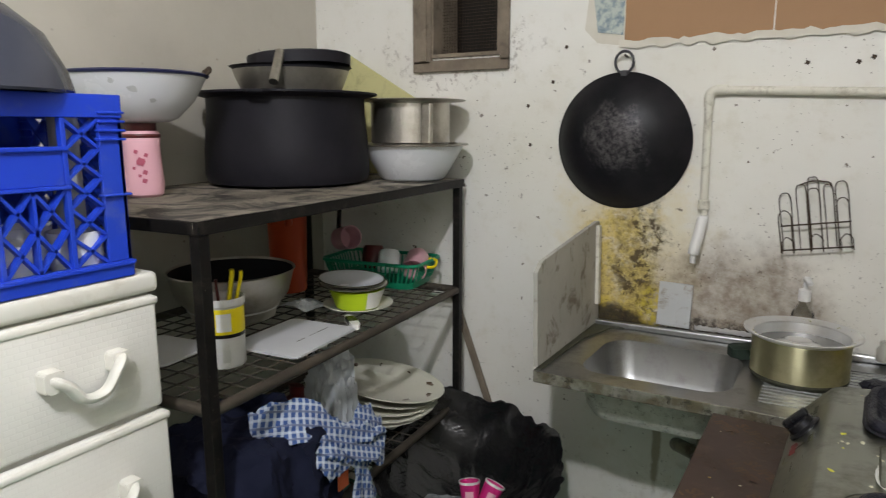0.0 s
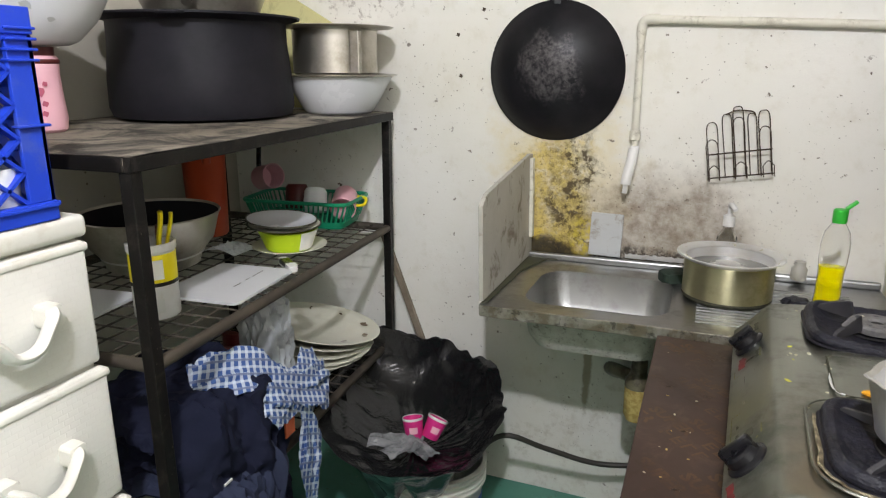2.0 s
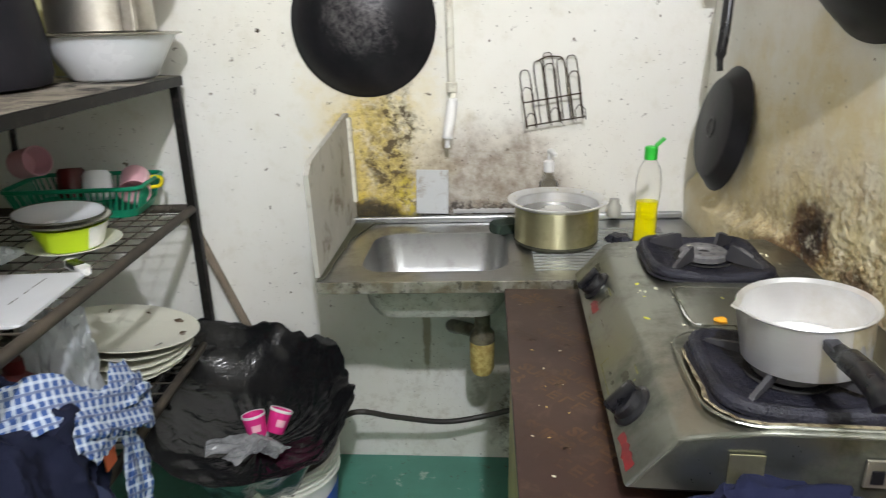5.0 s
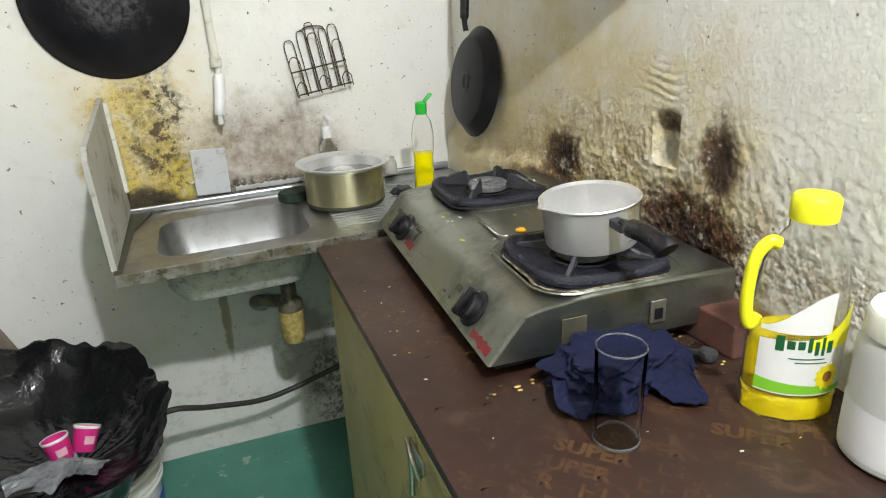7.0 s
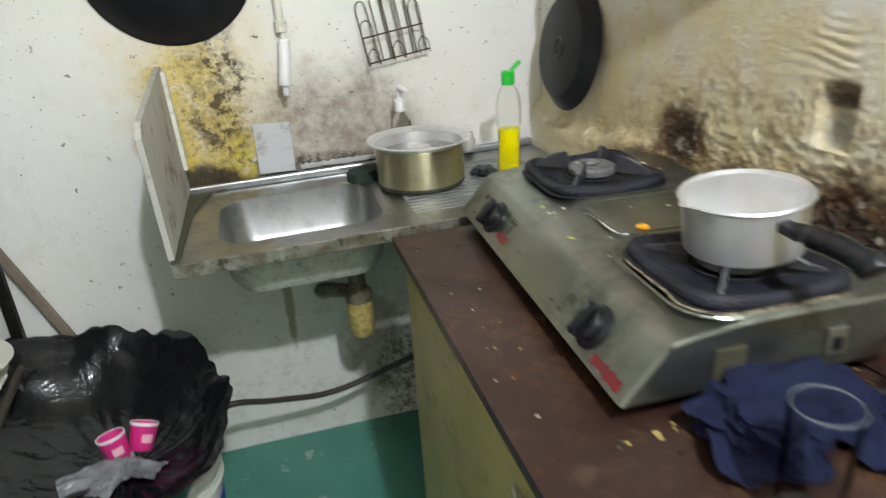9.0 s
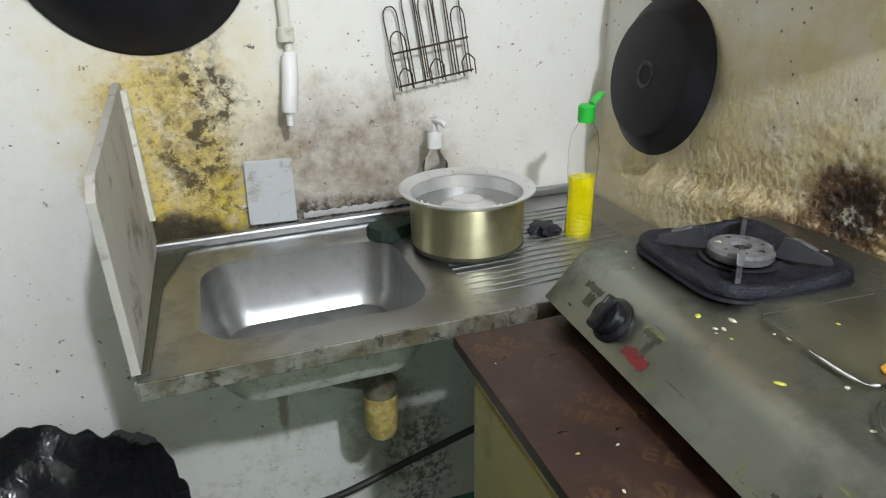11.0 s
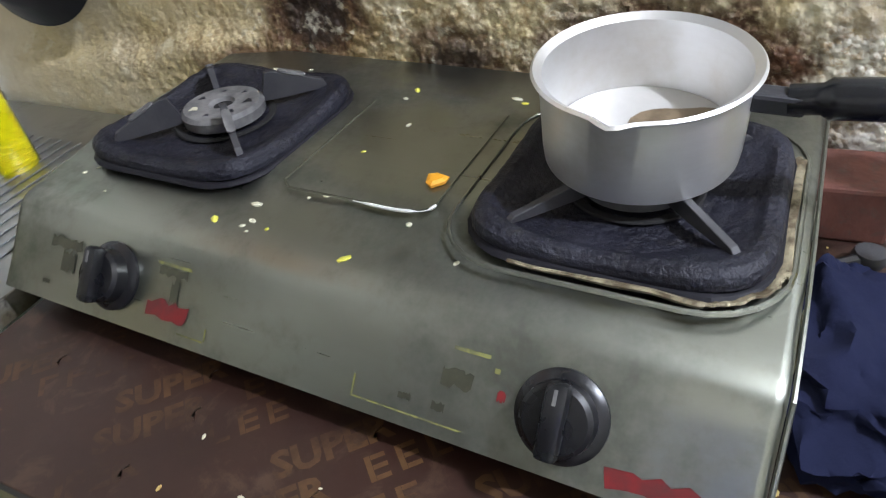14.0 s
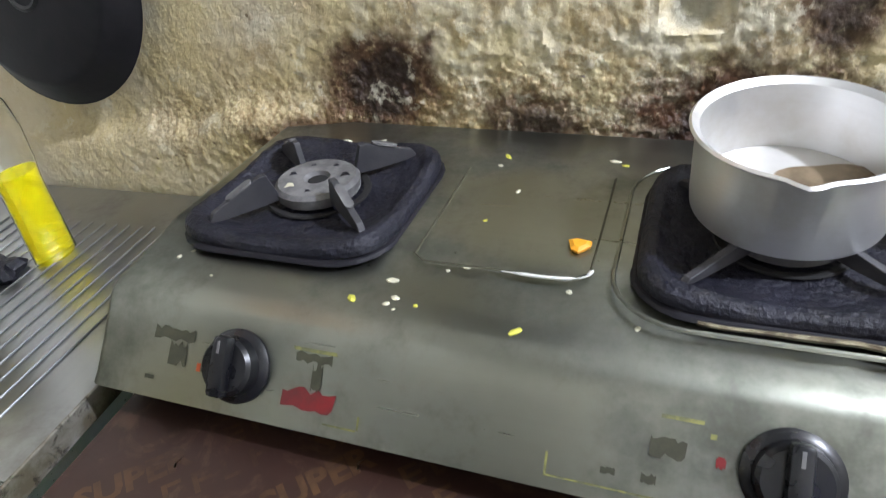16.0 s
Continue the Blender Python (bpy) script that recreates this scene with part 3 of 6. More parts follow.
for nm, a in (("frame_stile", (w0 - 0.065, w0, -0.02, wh)), ("frame_stile", (w1, w1 + 0.03, -0.02, wh)), ("frame_rail", (w0 - 0.065, w1 + 0.03, -0.045, -0.02 + 0.012)), ("frame_rail", (w0 - 0.065, w1 + 0.03, wh - 0.01, wh + 0.05))):
    part(nm, box(a[0], -0.018, a[2], a[1] + (0.006 if a[1] == w0 else 0), 0.0 if "rail" in nm else -0.0005, a[3], 0.003), "wood", window)
# Lining boards added to cover the pale reveal, so the opening stays dark
for a in ((w0 + 0.0005, w0 + 0.012, -0.0, wh), (w1 - 0.012, w1 - 0.0005, -0.0, wh), (w0 + 0.0125, w1 - 0.0125, 0.0005, 0.012), (w0 + 0.0125, w1 - 0.0125, wh - 0.02, wh - 0.001)):
    part("lining", box(a[0], -0.01, a[2], a[1], 0.148, a[3]), "wood", window, "wooden lining added to darken the window reveal")
part("frame_stile", box(w0 - 0.03, -0.026, -0.01, w0 - 0.008, 0.02, wh, 0.003), "wood", window)
bm = bmesh.new()
for i in range(27):
    x = w0 + 0.26 * i / 26
    tube([(x, 0.05, -0.01), (x, 0.05, wh)], 0.0008, 4, bm)
for i in range(38):
    z = -0.01 + 0.38 * i / 37
    tube([(w0, 0.051, z), (w1, 0.051, z)], 0.0008, 4, bm)
part("screen", bm, "wire", window, "rusted wire mesh screen")
# Added near-black sheet: darkness behind the mesh is put into its colour
structure("backdrop", box(WIN[0] - 0.1, NORTH + 0.3, 1.55, WIN[1] + 0.1, NORTH + 0.33, 2.2), "shadeblack", "near-black sheet standing for the unlit space behind the window mesh", "backdrop")

# east wall: uneven plaster, chipped to a ledge low down
def plaster(u, v):
    y, z = SOUTH + (NORTH - SOUTH + 0.02) * u, 0.86 + (CEIL - 0.86) * v
    def bell(cy, cz, ry, rz):
        return math.exp(-((y - cy) / ry) ** 2 - ((z - cz) / rz) ** 2)
    zone = min(1.0, 0.04 + bell(1.15, 1.02, 0.45, 0.16) + 0.5 * bell(1.6, 0.95, 0.5, 0.10) + 0.04 * bell(0.75, 1.1, 0.35, 0.35))
    burnt = min(1.0, bell(1.15, 1.0, 0.33, 0.12) + 0.4 * bell(1.6, 0.95, 0.4, 0.07))
    x = EAST + rough((0, y, z), 5, 0.0009) + rough((3, y, z), 34, 0.0045) * burnt + rough((7, y, z), 85, 0.0036, 3) * zone + rough((9, y, z), 170, 0.0022, 2) * zone
    x += 0.020 * max(0.0, 1 - ((y - 1.115) / 0.036) ** 4) * max(0.0, 1 - ((z - 1.145) / 0.05) ** 4)
    x += 0.012 * bell(1.06, 1.02, 0.10, 0.07) + 0.010 * bell(1.47, 1.04, 0.06, 0.05) + 0.010 * bell(0.985, 1.13, 0.03, 0.06)
    groove = bell(1.13, 1.235, 0.05, 0.036)
    x += 0.0016 * groove * math.sin(z * 420 + 3 * math.sin(y * 30) + rough((2, y, z), 20, 2.0))
    low = 1 / (1 + math.exp(-(0.985 + 0.02 * math.sin(9 * y) + rough((1, y, 0), 14, 0.015) - z) * 160))
    x -= 0.030 * low * max(0.0, min(1.0, (y - 1.50) / 0.12))
    return (x, y, z)


bm = bmesh.new()
grid(3, 40, lambda u, v: plaster(0.42 * u, v), bm)
grid(560, 250, lambda u, v: plaster(0.42 + 0.58 * u, v * 0.48), bm)
grid(70, 40, lambda u, v: plaster(0.42 + 0.58 * u, 0.48 + 0.52 * v), bm)
box(EAST + 0.06, SOUTH - 0.1, FLOOR - 0.05, EAST + 0.18, NORTH + 0.12, CEIL, bm=bm)
box(EAST, SOUTH, FLOOR - 0.05, EAST + 0.06, NORTH, 0.86, bm=bm)
structure("wall_east", bm, "east", "rough flaking plaster wall with brown burnt grease patches", "wall", smooth=True)

# counter top on a cabinet
counter = thing("countertop", 0.17, 0.4, COUNTER - 0.018, 0, "dark brown film-faced plywood counter with faded print", "countertop")
part("board", box(-0.275, 0.05, 0, 0.28, 1.20, 0.018, 0.0015), "ply", counter)
random.seed(4)
def word(text, size):
    """Flat mesh of one printed word."""
    cu = bpy.data.curves.new("word", "FONT")
    cu.body, cu.size, cu.resolution_u, cu.offset = text, size, 2, 0.0013
    ob = bpy.data.objects.new("word", cu)
    me = bpy.data.meshes.new_from_object(ob)
    bpy.data.objects.remove(ob)
    return me


def stroke_bars(bm, m, count):
    """Worn bars the size of printed letters."""
    for k in range(count):
        x, h = 0.024 * k, 0.023
        spans = [(x, 0, x + 0.0045, h)]
        for z in random.sample((0.0, 0.0095, 0.0185), random.choice((1, 2, 3))):
            spans.append((x + 0.0048, z, x + 0.016, z + 0.0042))
        for a, b, c, d in spans:
            bm.faces.new([bm.verts.new(m @ Vector((p, q, 0))) for p, q in ((a, b), (c, b), (c, d), (a, d))])


bm = bmesh.new()
super_word = word("SUPER", 0.0335)
for r in range(-14, 26):
    for k in range(-3, 8):
        u, v = 0.262 * k + 0.061 * (r % 5), 0.0385 * r
        base = Vector((0.62 * u + 0.7 * v - 0.30, -0.72 * u + 0.69 * v + 0.55, 0.0186))
        if not (-0.34 < base.x < 0.28 and 0.0 < base.y < 1.25) or random.random() < 0.08:
            continue
        m = Matrix.Translation(base) @ Matrix.Rotation(radians(-45), 4, "Z")
        tmp = super_word.copy()
        tmp.transform(m)
        bm.from_mesh(tmp)
        bpy.data.meshes.remove(tmp)
        stroke_bars(bm, m @ Matrix.Translation((0.124, 0, 0)), 4)
bm.faces.ensure_lookup_table()
bmesh.ops.delete(bm, geom=[f for f in bm.faces if any(not (-0.272 < v.co.x < 0.277 and 0.053 < v.co.y < 1.197) for v in f.verts)], context="FACES")
bpy.data.meshes.remove(super_word)
tagged(part("print", bm, "print", counter, "faded repeated lettering"), kind="stuff")
cabinet = thing("base_cabinet", -0.07, 0.4, FLOOR, 0, "olive yellow painted base cabinet with a loose latch", "cabinet")
H = COUNTER - 0.019 - FLOOR
part("side_panel", box(0.0, 1.155, 0, 0.50, 1.173, H, 0.001), "cabinet", cabinet)
part("side_panel", box(0.0, 0.06, 0, 0.50, 0.078, H, 0.001), "cabinet", cabinet)
part("bottom_panel", box(0.0, 0.06, 0.05, 0.5, 1.154, 0.068), "cabinet", cabinet)
part("plinth", box(0.02, 0.06, 0, 0.04, 1.154, 0.05), "cabinet", cabinet)
for y0, y1 in ((0.062, 0.525), (0.530, 1.150)):
    d = part("door", box(-0.022, y0, 0.06, -0.003, y1, H - 0.035, 0.002), "cabinet", cabinet)
part("top_rail", box(-0.02, 0.062, H - 0.030, 0.0, 1.150, H, 0.001), "cabinet", cabinet)
latch = part("latch", tube(smooth_path([(-0.026, 0.512, H - 0.10), (-0.034, 0.51, H - 0.07), (-0.034, 0.53, H - 0.05), (-0.030, 0.55, H - 0.06), (-0.028, 0.545, H - 0.10), (-0.030, 0.54, H - 0.15)]), 0.004, 8), "steel", cabinet, "bent metal hasp")
part("latch_plate", box(-0.026, 0.495, H - 0.085, -0.022, 0.56, H - 0.060, 0.001), "steel", cabinet)

# ---- sink corner ----
sink = thing("kitchen_sink", -0.235, 1.64, COUNTER - 0.012, 0, "stainless steel sink with drainboard, grimy edges, set against the wall", "sink", ry=-1.0)
X0, X1, Y0, Y1, ZT = -0.295, 0.645, 0.0, 0.475, 0.012
BX0, BX1, BY0, BY1 = -0.215, 0.145, 0.075, 0.375
n_r = 6
outer = rounded(X0, Y0, 0.19, Y1, 0.006, n_r)
rim = rounded(BX0 - 0.012, BY0 - 0.012, BX1 + 0.012, BY1 + 0.012, 0.075, n_r)
lip = rounded(BX0, BY0, BX1, BY1, 0.07, n_r)
mid = rounded(BX0 + 0.012, BY0 + 0.012, BX1 - 0.012, BY1 - 0.012, 0.065, n_r)
deep = rounded(BX0 + 0.03, BY0 + 0.03, BX1 - 0.03, BY1 - 0.03, 0.055, n_r)
bm = loft([(outer, ZT), (rim, ZT), (lip, ZT - 0.006), (mid, ZT - 0.10), (deep, ZT - 0.128), (rounded(-0.08, 0.19, 0.01, 0.26, 0.03, n_r), ZT - 0.134)], cap_first=False)
bowl = part("bowl", bm, "sink", sink, "brushed steel bowl, scratched", True)
part("drain", lathe([(0, 0.001), (0.012, 0.0005), (0.014, 0.003), (0.026, 0.004), (0.029, 0.0)], 24, -0.035, 0.225, ZT - 0.134), "steel", sink, "", True)
bm = box(0.19, Y0, ZT - 0.003, X1, Y1, ZT)
part("drainboard", bm, "sink", sink)
for i in range(16):
    y = 0.065 + 0.0205 * i
    part("rib", tube([(0.205, y, ZT + 0.0005), (0.56, y, ZT + 0.0005)], 0.0022, 6, flat=0.6), "sink", sink)
part("rim_front", box(X0, Y0 - 0.004, ZT - 0.028, X1, Y0, ZT + 0.001, 0.0015), "sinkdirty", sink, "dented front edge with peeling grime")
part("rim_side", box(X0 - 0.004, Y0, ZT - 0.028, X0, Y1, ZT + 0.002, 0.0015), "sinkdirty", sink)
part("upstand", box(X0, Y1 - 0.022, ZT, X1, Y1 - 0.004, ZT + 0.020, 0.005), "sink", sink)
part("sealant", grid(50, 4, lambda u, v: (-0.005 + 0.27 * u, Y1 - 0.003 + 0.008 * (1 - v), ZT + 0.020 + 0.016 * v + rough((u * 8, v, 1), 3, 0.003))), "white", sink, "white flaking sealant along the wall")
part("caulk", extrude([(X0, Y0 + 0.01), (X0 + 0.014, Y0 + 0.015), (X0 + 0.02, 0.3), (X0 + 0.06, Y1 - 0.03), (X0 + 0.1, Y1 - 0.02), (X0, Y1 - 0.02)], "z", ZT + 0.0005, ZT + 0.006, 0.001), "soot", sink, "black mould along the splash sheet")
bm = loft([(rounded(BX0 - 0.004, BY0 - 0.004, BX1 + 0.004, BY1 + 0.004, 0.07, n_r), ZT - 0.028), (rounded(BX0 + 0.008, BY0 + 0.008, BX1 - 0.008, BY1 - 0.008, 0.066, n_r), ZT - 0.105), (rounded(BX0 + 0.026, BY0 + 0.026, BX1 - 0.026, BY1 - 0.026, 0.055, n_r), ZT - 0.136)], cap_first=False)
part("bowl_underside", bm, "underside", sink, "spotted grey underside", True)

splash = thing("splash_sheet", -0.53, 1.645, COUNTER + 0.004, 0, "grey stained sheet standing as a splash guard beside the sink", "splash guard", ry=-1.5)
part("sheet", extrude([(0, 0), (0.475, 0), (0.475, 0.310), (0.45, 0.312), (0.035, 0.264), (0.0, 0.240)], "x", -0.006, 0.006, 0.0012), "splash", splash)
part("edge_strip", box(-0.008, 0.440, 0.06, 0.016, 0.462, 0.300, 0.002), "pvc", splash, "flaking pale filler along the wall")
tile = thing("loose_tile", -0.30, NORTH - 0.012, COUNTER + 0.022, 0, "small grey tile leaning on the wall behind the sink", "tile", rx=-3, ry=1)
part("slab", box(-0.048, -0.005, 0, 0.045, 0.004, 0.128, 0.0012), "tile", tile)

trap = thing("bottle_trap", -0.155, 1.885, 0.50, 0, "plastic bottle trap holding yellow food scraps under the sink", "drain trap")
part("cup", lathe([(0, 0.0), (0.025, 0.002), (0.033, 0.02), (0.034, 0.10), (0.028, 0.104)], 28), "yellowfood", trap, "clear cup packed with yellow scraps", True)
part("collar", lathe([(0.033, 0.10), (0.035, 0.102), (0.034, 0.125), (0.022, 0.14), (0.021, 0.235), (0, 0.235)], 28), "trapgrey", trap, "", True)
part("outlet", tube(smooth_path([(0, 0.0, 0.122), (-0.05, 0.03, 0.122), (-0.085, 0.08, 0.105), (-0.08, 0.16, 0.06), (-0.06, 0.24, 0.02)]), 0.019, 14), "trapgrey", trap, "grimy translucent waste elbow", True)

hose = thing("gas_hose", -0.05, 2.05, 0.30, 0, "black rubber hose sagging along the wall", "hose")
part("tube", tube(smooth_path([(0.32, -0.1, 0.16), (0.14, -0.05, 0.06), (0.0, -0.03, 0.0), (-0.2, -0.06, -0.030), (-0.36, -0.11, 0.015), (-0.48, -0.16, 0.06), (-0.60, -0.06, -0.10), (-0.64, -0.02, -0.25)]), 0.0085, 10), "hose", hose, "", True)

pot = thing("cooking_pot", 0.035, 1.905, COUNTER + 0.004, 15, "old gold-tinted aluminium pot with a wide rim on the drainboard", "pot")
part("body", lathe([(0, 0.002), (0.098, 0.002), (0.106, 0.012), (0.106, 0.10), (0.107, 0.104), (0.104, 0.104)], 56), "alupot", pot, "", True)
part("rim", lathe([(0.1065, 0.1035), (0.122, 0.112), (0.126, 0.114), (0.126, 0.117), (0.122, 0.118), (0.104, 0.108)], 56), "alu", pot, "dented bright rim", True)
part("burnt_foot", lathe([(0.0985, 0.0015), (0.1068, 0.0115), (0.1066, 0.0165)], 56, wave=lambda a, z: 1.0015), "soot", pot, "blackened foot edge", True)
part("inside", lathe([(0.1035, 0.107), (0.103, 0.104), (0.101, 0.014), (0, 0.008)], 56), "alu", pot, "bright scoured inside", True)
part("water", lathe([(0, 0.082), (0.1035, 0.082)], 40), "dishwater", pot, "grey soapy water")
soaking = thing("soaking_bowl", 0.030, 1.885, COUNTER + 0.064, 0, "pale bowl upside down in the dishwater", "bowl")
part("body", lathe([(0.062, 0.0), (0.060, 0.016), (0.048, 0.030), (0.030, 0.036), (0.028, 0.039), (0.024, 0.037), (0, 0.036)], 40), "milky", soaking, "", True)
sponge = thing("scouring_sponge", -0.088, 2.005, COUNTER + 0.004, 25, "dark green wet scouring sponge beside the pot", "sponge")
part("pad", extrude(rounded(-0.045, -0.03, 0.045, 0.03, 0.016), "z", 0.0, 0.026, 0.006), "scourgreen", sponge, "", True)
bm = bmesh.new()
random.seed(11)
for i in range(60):
    a, r = random.random() * 6.283, random.uniform(0.09, 0.118)
    bmesh.ops.create_icosphere(bm, subdivisions=1, radius=random.uniform(0.0012, 0.003), matrix=Matrix.Translation((r * math.cos(a), r * math.sin(a), 0.113 if r > 0.106 else 0.079)))
tagged(part("food_bits", bm, "crumb", pot, "stuck crumbs on the rim"), kind="stuff")

pump = thing("pump_bottle", 0.028, 2.065, COUNTER + 0.024, 0, "clear pump bottle with a white nozzle against the wall", "bottle")
part("body", lathe([(0, 0), (0.024, 0), (0.026, 0.006), (0.026, 0.10), (0.012, 0.125), (0.012, 0.135), (0, 0.135)], 24), "pet", pump, "", True)
part("collar", lathe([(0.015, 0.132), (0.015, 0.16), (0.006, 0.165), (0.006, 0.185), (0, 0.185)], 20), "white", pump, "", True)
part("nozzle", tube(smooth_path([(0, 0, 0.187), (0.004, -0.012, 0.190), (0.012, -0.036, 0.183)]), [0.008] * 8 + [0.007] * 4 + [0.005], 10), "white", pump, "", True)

soap = thing("dish_soap_bottle", 0.250, 1.862, COUNTER + 0.003, 0, "half-full bottle of yellow dish soap with an open green cap", "soap bottle")
shell = [(0.026, 0.0), (0.029, 0.006), (0.028, 0.05), (0.027, 0.10), (0.030, 0.13), (0.031, 0.165), (0.026, 0.195), (0.014, 0.215), (0.012, 0.222)]
soap_shell = part("body", lathe([(0, 0.0)] + shell + [(r - 0.001, max(z, 0.001)) for r, z in reversed(shell)] + [(0, 0.001)], 40, squash=0.7), "pet", soap, "clear bottle", True)
soap_shell.visible_shadow = False
soap.matrix_basis = soap.matrix_basis @ Matrix.Diagonal((1, 1, 1.05, 1))
part("liquid", lathe([(0, 0.002), (0.025, 0.002), (0.0275, 0.008), (0.0265, 0.05), (0.0255, 0.10), (0.027, 0.118), (0, 0.118)], 32, squash=0.7), "soap", soap, "yellow liquid soap", True).visible_shadow = False
part("cap", lathe([(0.0145, 0.216), (0.0155, 0.22), (0.0155, 0.243), (0.013, 0.246), (0, 0.246)], 24), "capgreen", soap, "", True)
part("flip_lid", box(0.0, -0.009, 0.0, 0.028, 0.009, 0.006, 0.002), "capgreen", soap).matrix_basis = pose(0.011, 0, 0.244, 0, -42, 0)
small = thing("small_jar", 0.215, 2.085, COUNTER + 0.022, 0, "small grey dusty jar against the wall", "jar")
part("body", lathe([(0, 0), (0.018, 0), (0.02, 0.004), (0.02, 0.03), (0.014, 0.038), (0.014, 0.05), (0, 0.051)], 20), "splash", small, "", True)
scrub = thing("scouring_pad", 0.195, 1.90, COUNTER + 0.004, 30, "dark steel wool scouring pad", "scrubber")
part("pad", lathe([(0, 0), (0.025, 0.002), (0.03, 0.012), (0.022, 0.022), (0, 0.024)], 24, wave=lambda a, z: 1 + 0.25 * math.sin(5 * a + 70 * z)), "grate", scrub, "", True)

# ---- on the north wall ----
def scoured_wok():
    n = Nodes("scoured_wok_iron")
    worn = n.math("MULTIPLY", n.blob((0.008, -0.012, 0), (0.105, 0.105, 9), 0.38, 16), n.step(n.noise(70, 6, 0.7), 0.34, 0.66))
    c = n.mix(n.step(n.noise(9, 5), 0.35, 0.7), (0.005, 0.005, 0.007), (0.014, 0.013, 0.015))
    c = n.mix(n.math("MULTIPLY", worn, 0.75), c, (0.13, 0.12, 0.12))
    n.bump(n.noise(60, 6, 0.7), 0.4, 0.0012)
    return n.done(c, n.math("ADD", 0.33, n.math("MULTIPLY", n.noise(22, 5), 0.15)), n.math("MULTIPLY", worn, 0.3), Specular_IOR_Level=0.22)
M["wokscoured"] = scoured_wok()
def wok_profile(r, depth, th=0.003, n=14):
    big = (r * r + depth * depth) / (2 * depth)
    amax = math.asin(r / big)
    out = [(big * math.sin(amax * i / n), big * (1 - math.cos(amax * i / n))) for i in range(n + 1)]
    inner = [(max(0, p - th * 0.6), z + th) for p, z in reversed(out)]
    return out + [(r + 0.003, depth + 0.002)] + inner


wok = thing("wok", -0.475, NORTH - 0.012, 1.424, 0, "large round black iron wok hung by a ring on the wall", "wok", rx=3)
b = part("pan", lathe([(p, q) for p, q in wok_profile(0.193, 0.085)], 72), "wokscoured", wok, "scoured grey patch at the bottom", True)
b.matrix_basis = pose(0, -0.088, 0, -90, 0, 0)
part("ring", tube([(0.026 * math.cos(a), -0.006, 0.222 + 0.030 * math.sin(a)) for a in [2 * math.pi * i / 24 for i in range(24)]], 0.004, 8, closed=True), "iron", wok, "", True)
part("lug", box(-0.010, -0.012, 0.18, 0.010, 0.002, 0.200, 0.003), "iron", wok)
nail = thing("nail", -0.475, NORTH, 1.662, 0, "nail holding the wok ring", "nail")
part("shank", tube([(0, 0.005, 0), (0, -0.03, 0.003)], 0.003, 8), "wire", nail)

pipe = thing("water_pipe", -0.245, NORTH, 1.26, 0, "painted water pipe running along the wall", "pipe")
part("riser", tube([(0.005, -0.012, 0.0), (0.0, -0.012, 0.285)], 0.011, 14), "pvc", pipe, "", True)
part("elbow", tube(smooth_path([(0.0, -0.012, 0.26), (0.002, -0.012, 0.292), (0.018, -0.012, 0.303), (0.045, -0.012, 0.302)]), 0.0135, 14), "pvc", pipe, "", True)
part("run", tube([(0.035, -0.012, 0.302), (0.35, -0.012, 0.290), (0.66, -0.012, 0.276)], 0.011, 14), "pvc", pipe, "", True)
part("sleeve", lathe([(0.012, 0), (0.0155, 0.002), (0.0155, 0.026), (0.012, 0.028)], 16, 0.005, -0.012, -0.02), "pvc", pipe, "", True)
tap = thing("water_tap", -0.243, NORTH, 1.09, 0, "white plastic tap below the painted pipe", "tap")
part("stem", tube([(0.006, -0.014, 0.15), (0.004, -0.02, 0.11)], 0.008, 12), "pvc", tap, "", True)
part("body", tube(smooth_path([(0.004, -0.02, 0.125), (0.0, -0.035, 0.085), (-0.006, -0.05, 0.05), (-0.008, -0.052, 0.03)]), 0.015, 14), "white", tap, "", True)
part("handle", box(-0.006, -0.028, 0.11, 0.018, -0.014, 0.135, 0.004), "white", tap)
part("spout", tube([(-0.008, -0.052, 0.03), (-0.009, -0.052, 0.005)], 0.0075, 12), "white", tap, "", True)

rack = thing("cutlery_rack", 0.045, NORTH, 1.16, 0, "bent rusty wire rack hanging crooked on the wall", "wire rack", ry=-9)
for z, x0, x1, y in ((0.0, -0.078, 0.080, -0.03), (0.064, -0.080, 0.078, -0.03)):
    part("bar", tube([(x0, y, z), (x1, y, z)], 0.0022, 6), "wire", rack)
def hoop(x, w, z0, z1, y):
    return tube(smooth_path([(x - w, y, z0), (x - w, y, (z0 + z1) / 2), (x - w, y, z1 - w), (x, y, z1), (x + w, y, z1 - w), (x + w, y, (z0 + z1) / 2), (x + w, y, z0)], 4), 0.0014, 6)
for x, w, z0, z1, y in ((-0.066, 0.013, -0.006, 0.148, -0.012), (-0.068, 0.014, -0.005, 0.105, -0.042), (-0.028, 0.011, -0.006, 0.165, -0.012), (0.0, 0.012, 0.0, 0.182, -0.012), (0.0, 0.013, -0.006, 0.155, -0.030), (0.0, 0.014, -0.006, 0.040, -0.046), (0.033, 0.010, -0.004, 0.16, -0.012), (0.062, 0.013, -0.005, 0.165, -0.012), (0.062, 0.013, -0.005, 0.125, -0.03), (0.066, 0.013, -0.006, 0.036, -0.046), (-0.066, 0.013, -0.006, 0.036, -0.046)):
    part("prong", hoop(x, w, z0, z1, y), "wire", rack, "", True)
part("hanger", tube(smooth_path([(-0.03, -0.012, 0.165), (0.0, -0.01, 0.172), (0.035, -0.01, 0.165), (0.04, -0.01, 0.155)]), 0.002, 6), "wire", rack)

